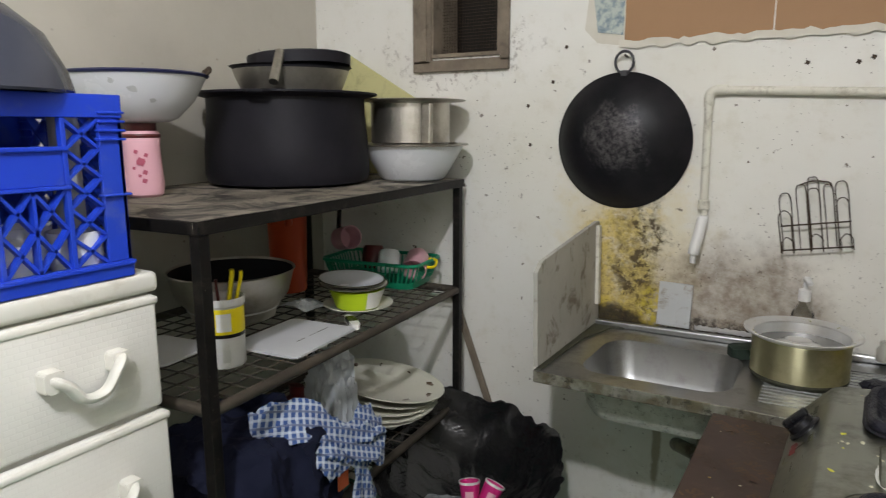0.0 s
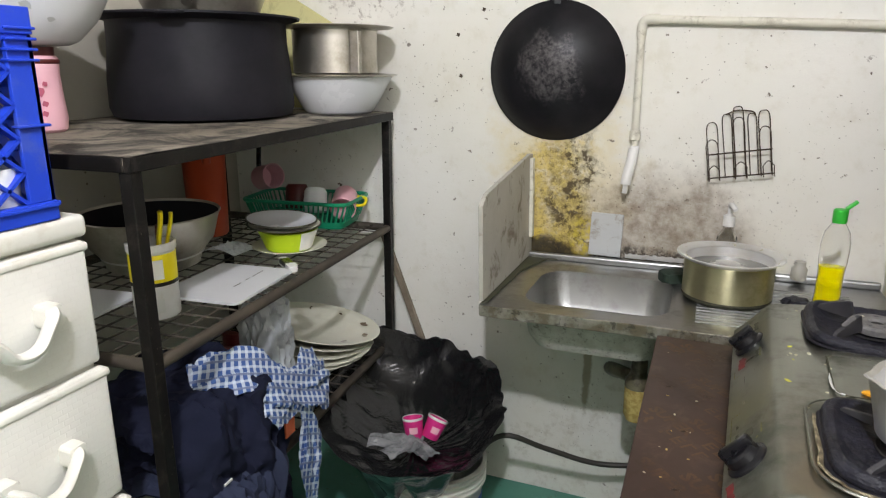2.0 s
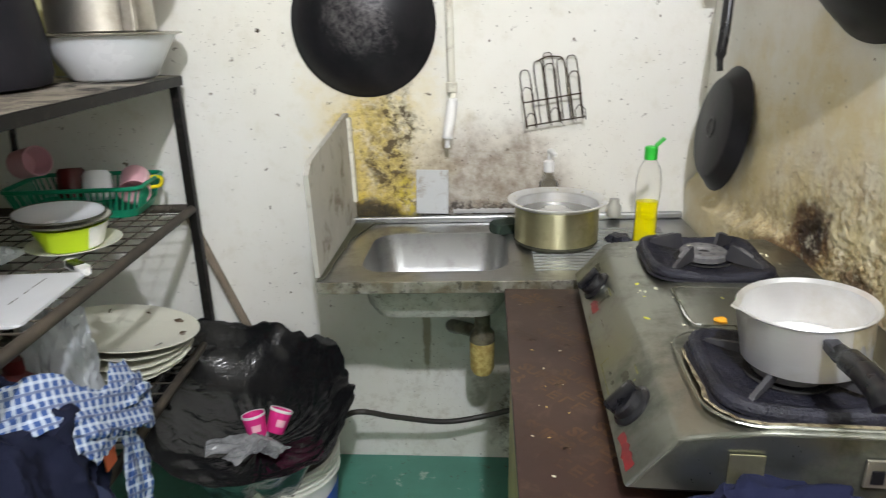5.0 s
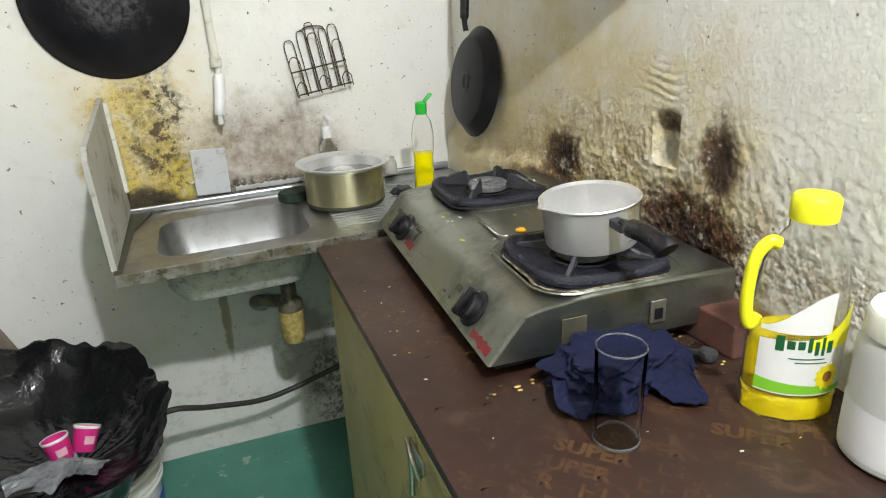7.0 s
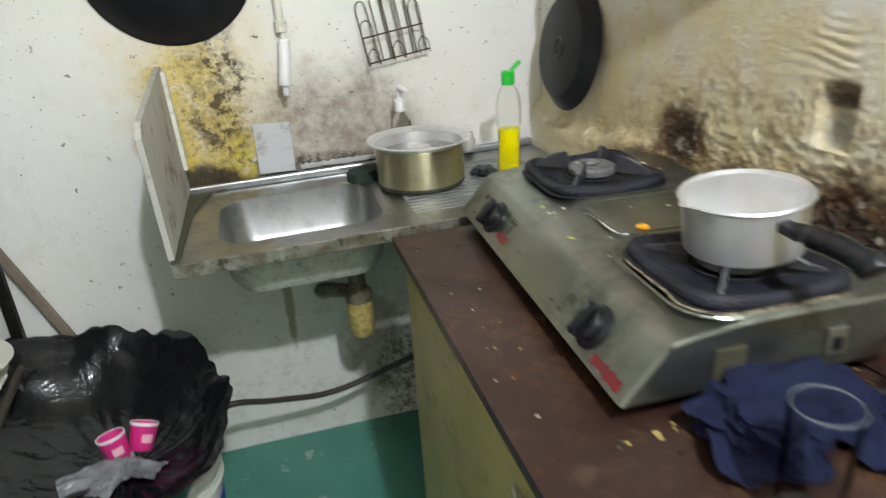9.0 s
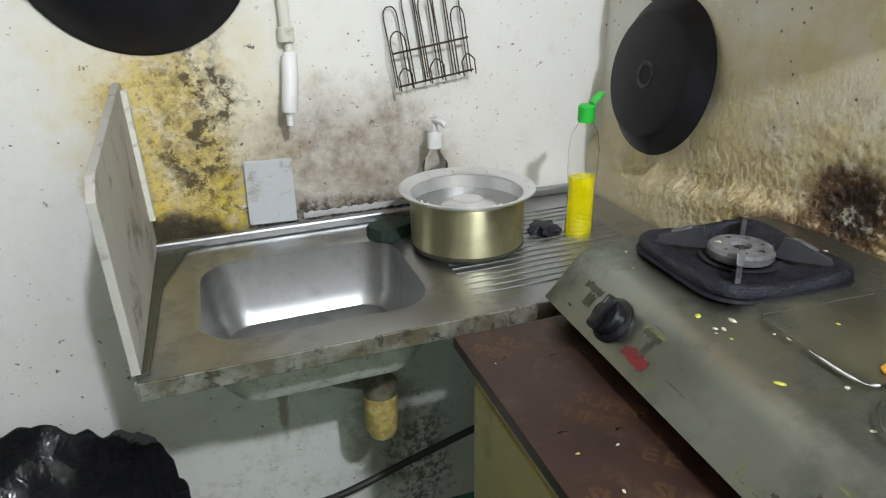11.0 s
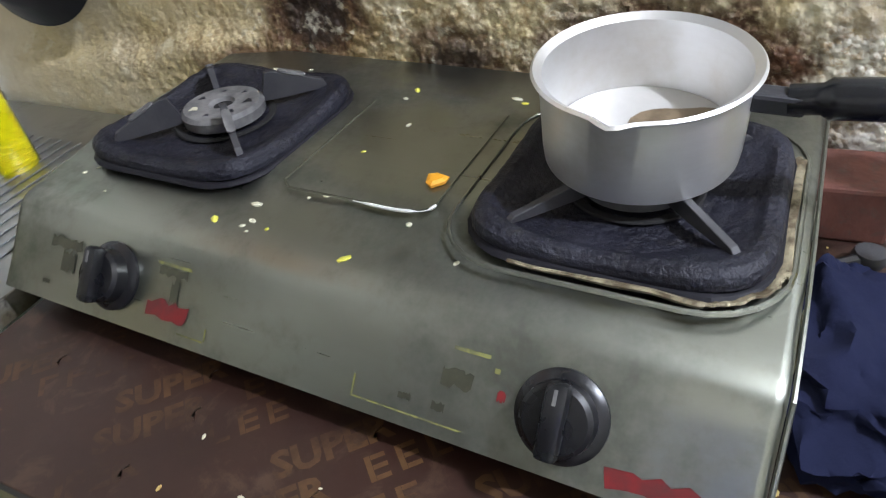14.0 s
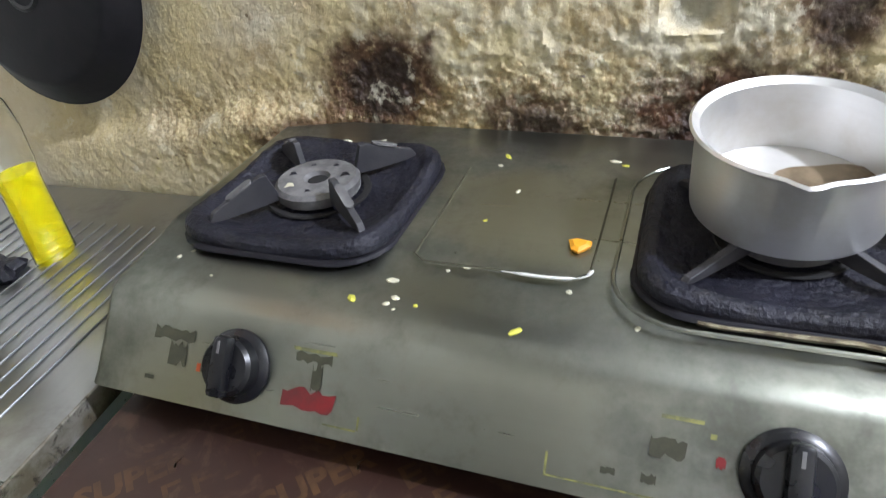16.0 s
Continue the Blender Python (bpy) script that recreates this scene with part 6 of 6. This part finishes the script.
def crumple(name, x, y, z, sx, sy, sz, m, label, cat, amp=0.25, freq=3.0, rz=0.0, seed=0, sub=5):
    t = thing(name, x, y, z, rz, label, cat)
    bm = bmesh.new()
    bmesh.ops.create_icosphere(bm, subdivisions=sub, radius=1.0)
    for v in bm.verts:
        d = v.co.normalized()
        fold = noise.ridged_multi_fractal(d * freq + Vector((seed, seed * 2, 0)), 0.9, 2.0, 4, 1.0, 2.0)
        k = 1 + amp * (fold - 1.1) * 0.5
        box_ = 1 / max(abs(d.x), abs(d.y), abs(d.z)) ** 0.55
        p = d * k * box_
        v.co = Vector((p.x * sx, p.y * sy, max(0.0, (p.z + 1) * sz)))
    part("bulk", bm, m, t, "", True)
    return t
rag = crumple("rag", 0.180, 0.865, COUNTER, 0.080, 0.064, 0.031, "rag", "crumpled indigo cloth rag on the counter", "cloth", 0.55, 1.35, 20, 6)
def flap(u, v):
    x, y = 0.10 * (u - 0.5) + 0.055, 0.12 * (v - 0.5) - 0.045
    return (x * (1 + 0.2 * math.sin(4 * v)), y * (1 + 0.25 * math.sin(5 * u)), 0.006 + 0.028 * max(0, 1 - abs(v - 0.75) * 1.6) + abs(rough((u * 2, v * 2, 4), 1.3, 0.014)))
part("corner", thick(grid(36, 40, flap), 0.0016), "rag", rag, "loose corner of the cloth", True)
part("corner", thick(grid(36, 40, lambda u, v: (lambda p: (-p[0] * 0.9 - 0.01, p[1] * 0.8 + 0.02, p[2] * 0.8))(flap(u, v))), 0.0016), "rag", rag, "loose corner of the cloth", True)
crumple("plastic_bag", -1.105, 1.535, LOWZ + 0.0, 0.062, 0.060, 0.150, "clearbag", "cloudy crumpled plastic bag stuffed on the low shelf", "plastic bag", 0.35, 2.5, 0, 3)

# folded clothes: sheet laid over the low shelf and falling in front
def clothes(name, x0, y0, y1, top, bottom, front, m, label, seed, bulge=0.03):
    t = thing(name, x0, (y0 + y1) / 2, LOWZ, 4, label, "clothing")
    w = y1 - y0
    def f(u, v):
        y = (u - 0.5) * w
        edge = min(1.0, 6 * min(u, 1 - u))
        s = v * 1.9
        if s < 0.75:
            x, z = -0.26 + 0.26 * s / 0.75, top * (0.86 + 0.14 * math.sin(math.pi * s / 0.9))
        elif s < 1.0:
            a = (s - 0.75) / 0.25 * math.pi / 2
            x, z = 0.0 + front * math.sin(a), top - front * (1 - math.cos(a))
        else:
            x, z = front + 0.012 * math.sin(6 * (s - 1)), top - front - (s - 1) / 0.9 * (top - front - bottom)
        n1 = rough((u * 2.2 + seed, v * 3.2, seed), 2.2, bulge)
        n2 = noise.ridged_multi_fractal(Vector((u * 3 + seed, v * 5, 0)), 0.9, 2.0, 3, 1.0, 2.0) * bulge * 0.5
        x += (n1 + n2) * (1 if s > 0.6 else 0.3)
        z += (n1 + n2 * 0.6) * (1 if s < 1.0 else 0.0)
        y += rough((u * 3, v * 4 + seed, 5), 2, 0.02)
        return (x - 0.05 * (1 - edge) * (s > 0.7), y, z * (0.75 + 0.25 * edge) if z > 0 else z)
    bm = grid(70, 80, f)
    part("cloth", thick(bm, 0.006), m, t, "", True)
    return t
navy = clothes("folded_clothes", -0.985, 1.005, 1.385, 0.235, -0.18, 0.075, "navy", "heap of dark navy clothes hanging over the low shelf", 1.0)
clothes("blue_trousers", -0.975, 1.02, 1.26, 0.06, -0.40, 0.10, "slate", "slate blue trousers under the navy clothes", 4.0, 0.04)
part("size_label", box(0.092, 0.115, 0.045, 0.097, 0.155, 0.095, 0.001), "coral", navy, "coral orange tag")
part("white_tag", box(0.098, -0.125, 0.077, 0.102, -0.10, 0.082, 0.001), "label", navy, "small white woven tag")
crumple("clothes_bundle", -1.13, 1.20, LOWZ, 0.13, 0.17, 0.105, "navy", "bundle of dark clothes filling the low shelf", "clothing", 0.3, 2.0, 0, 9)
shirt = thing("plaid_shirt", -0.955, 1.30, LOWZ + 0.19, 0, "blue and white plaid shirt draped over the clothes", "shirt")
def drape(points, width, seed):
    path = smooth_path(points, 10)
    n_ = len(path)
    def f(u, v):
        k = u * (n_ - 1)
        i = min(n_ - 2, int(k))
        p = path[i].lerp(path[i + 1], k - i)
        d = (path[i + 1] - path[i]).normalized()
        side = d.cross(Vector((1, 0.15, 0.35))).normalized()
        up = side.cross(d)
        a = 2 * math.pi * v
        w = width * (1 + 0.35 * math.sin(u * 9 + seed)) * (0.55 + 0.45 * math.sin(math.pi * min(1, max(0.06, u))))
        fold = 1 + 0.30 * math.sin(5 * a + 6 * u + seed) + 0.22 * math.sin(9 * a - 9 * u) + rough((math.cos(a) * 1.5, math.sin(a) * 1.5, u * 6 + seed), 2, 0.35)
        return p + side * (w * fold * math.cos(a)) + up * (w * 0.45 * fold * math.sin(a))
    return grid(90, 40, f)
part("back", drape([(-0.06, -0.14, 0.035), (0.015, -0.08, 0.050), (0.05, 0.0, 0.005), (0.06, 0.07, -0.035), (0.055, 0.15, -0.055), (0.05, 0.20, -0.07)], 0.052, 0.4), "plaid", shirt, "", True)
part("sleeve", drape([(0.03, 0.02, -0.02), (0.062, 0.08, -0.08), (0.066, 0.10, -0.18), (0.062, 0.105, -0.30), (0.06, 0.11, -0.40)], 0.030, 2.0), "plaid", shirt, "sleeve hanging down", True)
part("front", drape([(-0.02, -0.10, 0.03), (0.055, -0.05, -0.005), (0.068, 0.03, -0.05), (0.066, 0.10, -0.085)], 0.034, 4.0), "plaid", shirt, "", True)

# ---- drawers, crate ----
def weave():
    n = Nodes("woven_moulded_plastic")
    s = n.t.nodes.new("ShaderNodeSeparateXYZ")
    n.t.links.new(n.co, s.inputs[0])
    c2 = n.t.nodes.new("ShaderNodeCombineXYZ")
    n.t.links.new(s.outputs[1], c2.inputs[0])
    n.t.links.new(s.outputs[2], c2.inputs[1])
    br = n.t.nodes.new("ShaderNodeTexBrick")
    n.t.links.new(c2.outputs[0], br.inputs["Vector"])
    br.inputs["Scale"].default_value, br.inputs["Mortar Size"].default_value, br.inputs["Mortar Smooth"].default_value = 1.0, 0.0016, 0.8
    br.inputs["Brick Width"].default_value, br.inputs["Row Height"].default_value = 0.018, 0.010
    c = n.mix(n.math("MULTIPLY", n.step(n.noise(5, 6, 0.65), 0.45, 0.75), 0.4), (0.74, 0.73, 0.68), (0.58, 0.56, 0.48))
    c = n.mix(n.math("MULTIPLY", br.outputs["Fac"], 0.03), c, (0.50, 0.48, 0.41))
    n.bump(n.math("SUBTRACT", n.math("MULTIPLY", n.noise(12, 4), 0.3), br.outputs["Fac"]), 0.16, 0.0010)
    return n.done(c, 0.42)
M["weave"] = weave()
unit = thing("drawer_unit", -0.928, 0.59, FLOOR, 0, "white woven-look plastic drawer unit with grimy ring handles", "drawer unit")
part("carcass", box(-0.36, 0.004, 0, -0.012, 0.290, 1.185 - FLOOR, 0.006), "drawer", unit)
part("top", box(-0.37, -0.004, 1.184 - FLOOR, 0.006, 0.299, 1.220 - FLOOR, 0.010, seg=3), "drawer", unit, "grimy cream top slab", True)
for k, (z0, z1) in enumerate(((0.974, 1.180), (0.728, 0.966), (0.482, 0.720), (0.236, 0.474), (0.05, 0.228))):
    d = part("drawer", box(-0.012, 0.002, z0 - FLOOR, 0.002 + 0.004 * k, 0.293 + 0.004 * k, z1 - FLOOR, 0.008, seg=3), "weave", unit, "", True)
    part("lip", box(-0.008, 0.0, z1 - FLOOR - 0.018, 0.005 + 0.004 * k, 0.296 + 0.004 * k, z1 - FLOOR - 0.004, 0.005, seg=3), "drawer", d, "smooth upper lip", True)
    zc = (z0 + z1) / 2 - FLOOR + 0.012
    xf = 0.004 + 0.004 * k
    part("handle", tube(smooth_path([(xf + 0.004, 0.095, zc - 0.004), (xf + 0.026, 0.100, zc - 0.004), (xf + 0.032, 0.112, zc - 0.014), (xf + 0.030, 0.128, zc - 0.036), (xf + 0.029, 0.150, zc - 0.043), (xf + 0.030, 0.172, zc - 0.036), (xf + 0.032, 0.188, zc - 0.012), (xf + 0.026, 0.200, zc + 0.0), (xf + 0.004, 0.205, zc + 0.0)], 6), 0.0135, 12, flat=0.62), "drawer", d, "moulded drop handle", True)
    for y in (0.095, 0.205):
        part("boss", extrude(rounded(-0.017, -0.015, 0.017, 0.015, 0.005), "z", 0.0, 0.026, 0.003), "drawer", d, "", True).matrix_basis = pose(xf - 0.002, y, zc - 0.002, 0, 90, 0)

crate = thing("milk_crate", -0.927, 0.55, 1.2205, 0, "bright blue plastic milk crate with lattice sides", "crate")
CW, CD, CH = 0.296, 0.30, 0.296
def rib(y0, z0, y1, z1, w=0.005, d=0.016, x=0.0, plane="x"):
    v = Vector((0, y1 - y0, z1 - z0))
    l_ = v.length
    m = pose(x, (y0 + y1) / 2, (z0 + z1) / 2) @ Matrix.Rotation(math.atan2(z1 - z0, y1 - y0), 4, "X")
    bm = box(-d, -l_ / 2, -w / 2, 0, l_ / 2, w / 2)
    ob = part("rib", bm, "blue", crate)
    ob.matrix_basis = m if plane == "x" else pose(0, CW, 0, 0, 0, 90) @ m
    return ob
def crate_face(plane):
    def slab(name, y0, z0, y1, z1, d0=-0.008, d1=0.0, bevel=0.0015):
        ob = part(name, box(d0, y0, z0, d1, y1, z1, bevel), "blue", crate)
        if plane == "y":
            ob.matrix_basis = pose(0, CW, 0, 0, 0, 90)
    slab("base_band", 0, 0, CW, 0.028, -0.01, 0.003)
    slab("base_lip", 0, 0.020, CW, 0.026, -0.012, 0.008)
    slab("top_band", 0, CH - 0.036, CW, CH, -0.01, 0.003)
    slab("corner_post", CW - 0.040, 0.028, CW, CH - 0.036)
    slab("corner_post", 0, 0.028, 0.040, CH - 0.036)
    for k in range(4):
        slab("corner_rib", CW - 0.042, CH - 0.072 + 0.014 * k, CW + 0.004, CH - 0.068 + 0.014 * k, -0.012, 0.006)
    slab("corner_rib", CW - 0.042, 0.135, CW + 0.006, 0.139, -0.012, 0.007)
    slab("upright", CW - 0.100, 0.028, CW - 0.092, CH - 0.036, -0.012, 0.002)
    slab("upright", 0.092, 0.028, 0.100, CH - 0.036, -0.012, 0.002)
    slab("handle_band", 0.100, 0.158, CW - 0.100, 0.212)
    slab("handle_edge", 0.092, 0.210, CW - 0.092, 0.217, -0.014, 0.006, 0.002)
    slab("band_lip", 0.092, 0.152, CW - 0.092, 0.158, -0.014, 0.006)
    for y0, y1 in ((CW - 0.094, CW - 0.040), (0.040, 0.094)):
        n_ = 5
        for k in range(n_):
            z0, z1 = 0.028 + (CH - 0.066) * k / n_, 0.028 + (CH - 0.066) * (k + 1) / n_
            rib(y0, z0, y1, z1, plane=plane)
            rib(y0, z1, y1, z0, plane=plane)
    for k in range(2):
        y0, y1 = 0.100 + 0.048 * k, 0.148 + 0.048 * k
        for z0, z1 in ((0.028, 0.09), (0.09, 0.152)):
            rib(y0, z0, y1, z1, plane=plane)
            rib(y0, z1, y1, z0, plane=plane)
    rib(0.148, 0.028, 0.148, 0.152, plane=plane)
crate_face("x")
crate_face("y")
part("back_wall", box(-CD, 0, 0, -CD + 0.006, CW, CH), "blue", crate)
part("end_wall", box(-CD + 0.006, 0, 0, -0.012, 0.006, CH), "blue", crate)
part("base", box(-CD + 0.006, 0.006, 0.004, -0.012, CW - 0.014, 0.010), "blue", crate)
for x, y, r_, h in ((-0.975, 0.78, 0.042, 0.07), (-0.99, 0.69, 0.045, 0.06), (-1.06, 0.74, 0.045, 0.075)):
    c = thing("mug", x, y, 1.2315, 0, "white mug standing in the blue crate", "mug", group="mugs in the crate")
    part("body", lathe([(0, 0), (r_ * 0.8, 0), (r_ * 0.9, 0.004), (r_, h), (r_ - 0.003, h), (r_ * 0.84, 0.008), (0, 0.006)], 32), "enamel", c, "", True)
bt = thing("small_bottle", -1.015, 0.800, 1.2315, 0, "clear bottle with a white cap in the crate", "bottle")
part("body", lathe([(0, 0), (0.020, 0), (0.022, 0.004), (0.022, 0.25), (0.014, 0.282), (0.013, 0.29)], 24), "cloudy", bt, "", True)
part("cap", lathe([(0.015, 0.288), (0.0155, 0.29), (0.0155, 0.316), (0, 0.317)], 24), "white", bt, "", True)
bowl2 = thing("dark_bowl", -1.055, 0.655, 1.5168, 0, "dark blue-grey glossy bowl upside down on the crate", "bowl")
part("body", lathe([(0.168, 0.0), (0.170, 0.004), (0.162, 0.035), (0.135, 0.09), (0.09, 0.128), (0.04, 0.143), (0, 0.145)], 64), "darkbowl", bowl2, "", True)

# ---- rubbish bin ----
bucket = thing("bucket", -0.690, 1.745, FLOOR, 0, "white paint bucket with ribbed rim and blue print, used as bin", "bucket")
part("body", lathe([(0, 0), (0.115, 0), (0.119, 0.004), (0.140, 0.30), (0.137, 0.30), (0.115, 0.01), (0, 0.008)], 56), "white", bucket, "", True)
for z in (0.245, 0.262, 0.279, 0.296):
    part("rim_rib", lathe([(0.136, z - 0.005), (0.1475, z - 0.003), (0.1475, z + 0.003), (0.136, z + 0.005)], 56), "drawer", bucket, "", True)
part("blue_print", lathe([(0.1225, 0.04), (0.1370, 0.235)], 56, wave=lambda a, z: 1.001), "white", bucket)
part("print_patch", grid(20, 6, lambda u, v: ((0.1285 + 0.013 * v) * math.cos(radians(-75 + 80 * u)), (0.1285 + 0.013 * v) * math.sin(radians(-75 + 80 * u)), 0.08 + 0.14 * v * (0.6 + 0.4 * u))), "blueprint", bucket, "blue printed patch", True)
part("red_print", grid(10, 4, lambda u, v: (0.1385 * math.cos(radians(-120 + 30 * u)), 0.1385 * math.sin(radians(-120 + 30 * u)), 0.19 + 0.02 * v)), "red", bucket, "red printed bar", True)

BAG = (-0.755, 1.735)
def by_angle(a, values):
    """Smooth value round the circle from eight equal steps."""
    k = (a / (2 * math.pi) * 8) % 8
    i, t = int(k), k % 1
    t = t * t * (3 - 2 * t)
    return values[i % 8] * (1 - t) + values[(i + 1) % 8] * t
def bag_radius(a):
    return by_angle(a, (0.255, 0.265, 0.30, 0.36, 0.29, 0.285, 0.27, 0.285))
def bag_rim(a):
    return by_angle(a, (0.505, 0.53, 0.56, 0.575, 0.515, 0.50, 0.43, 0.45))
def tri(t):
    """Sharp-edged wave from -1 to 1."""
    return 4 * abs((t / (2 * math.pi)) % 1 - 0.5) - 1
def bagf(u, v):
    a = 2 * math.pi * u
    R, zr = bag_radius(a), bag_rim(a)
    fold = 0.55 * tri(6 * a + 0.8 * math.sin(2 * a)) + 0.35 * tri(11 * a + 1.1 * math.sin(3 * a) + 2 * v) + 0.2 * tri(23 * a + 3 * v)
    crease = noise.ridged_multi_fractal(Vector((math.cos(a) * 2.6, math.sin(a) * 2.6, v * 0.9)), 0.9, 2.2, 3, 1.0, 2.0) - 1.0
    if v < 0.45:
        t = v / 0.45
        r = R * (0.02 + 0.98 * t ** 0.72)
        z = 0.385 + (zr - 0.385) * t ** 2.0
        amp = t
    elif v < 0.55:
        t = (v - 0.45) / 0.10
        r = R * (1 + 0.03 * math.sin(math.pi * t))
        z = zr + 0.006 * math.sin(math.pi * t)
        amp = 1.0
    else:
        t = (v - 0.55) / 0.45
        drop = by_angle(a, (0.15, 0.17, 0.22, 0.22, 0.18, 0.16, 0.14, 0.15)) + 0.025 * tri(7 * a) + 0.018 * tri(17 * a)
        r = R * (1.0 - 0.42 * t ** 0.8)
        z = zr - drop * t
        amp = 1.0 - 0.2 * t
    jitter = noise.noise(Vector((math.cos(a) * 7, math.sin(a) * 7, v * 9)))
    px, py = r * math.cos(a), r * math.sin(a)
    crumple_ = noise.ridged_multi_fractal(Vector((px * 3.2 + py * 1.5, py * 4.0, z * 4)), 1.0, 2.1, 2, 1.0, 2.0) - 1.0
    r += amp * (0.007 * fold + 0.012 * crease + 0.012 * jitter)
    z += amp * (0.009 * fold + 0.012 * crease + 0.010 * jitter) + (0.25 + 0.75 * amp) * 0.026 * crumple_
    pull = max(0.0, 1 - v / 0.45)
    return (r * math.cos(a) + 0.02 * pull, r * math.sin(a) - 0.05 * pull, z - FLOOR)
bag = thing("bin_bag", BAG[0], BAG[1], FLOOR, 0, "black plastic bin bag spread wide open over the bucket", "bin bag")
part("lining", grid(181, 31, lambda u, v: bagf(u, v * 0.5), closed=True), "bag", bag, "wrinkled inside of the bag", True)
part("skirt", grid(181, 23, lambda u, v: bagf(u, 0.5 + v * 0.5), closed=True), "bag", bag, "loose skirt with a ragged hem", True)
for x, y, z, rx_, ry_ in ((-0.735, 1.690, 0.416, -14, -6), (-0.696, 1.706, 0.418, -20, 26)):
    c = thing("paper_cup", x, y, z, 20, "magenta printed paper cup thrown in the bin bag", "paper cup", group="paper cups in the bin", rx=rx_, ry=ry_)
    c.matrix_basis = c.matrix_basis @ Matrix.Diagonal((0.9, 0.9, 0.85, 1))
    part("wall", lathe([(0, 0), (0.025, 0), (0.0265, 0.002), (0.033, 0.070), (0.031, 0.070), (0.025, 0.006), (0, 0.005)], 32), "magenta", c, "", True)
    part("rim", lathe([(0.0325, 0.064), (0.0345, 0.068), (0.0335, 0.073), (0.031, 0.072)], 32), "label", c, "white rolled rim", True)
    part("print", grid(10, 4, lambda u, v: ((0.0292 + 0.0024 * v) * math.cos(radians(-110 + 50 * u)), (0.0292 + 0.0024 * v) * math.sin(radians(-110 + 50 * u)), 0.022 + 0.022 * v)), "pink", c, "pale printed emblem", True)
for k, (x, y, rz_, s) in enumerate(((-0.80, 1.63, 20, 0.07), (-0.72, 1.62, -30, 0.055), (-0.76, 1.585, 60, 0.05))):
    t = thing("waste_paper", x + 0.03, y + 0.01, 0.418 + 0.006 * k, rz_, "grey crumpled waste wrapper in the bin bag", "paper", group="waste papers in the bin")
    part("sheet", thick(grid(14, 12, lambda u, v: (s * (u - 0.5) * 2.2, s * (v - 0.5), 0.010 + rough((u * 2 + k, v * 2, k), 1.2, 0.012))), 0.0008), "wastefilm", t)

# nails and pits on the north wall
random.seed(5)
for x, z in ((-0.02, 1.625), (0.09, 1.622), (0.12, 1.632), (0.20, 1.630), (-0.66, 1.70), (-0.70, 1.60), (-0.78, 1.53), (-0.77, 1.41), (-0.60, 1.46)):
    t = thing("wall_plug", x, NORTH, z, 0, "small broken hole with a dark plug in the wall", "wall plug", group="old plugs in the wall")
    part("socket", lathe([(0, 0.001), (random.uniform(0.002, 0.004), 0.002), (0.006, 0.0)], 9, wave=lambda a, z: 1 + 0.3 * math.sin(4 * a)), "wire", t).matrix_basis = pose(0, -0.0005, 0, 90, 0, 0)
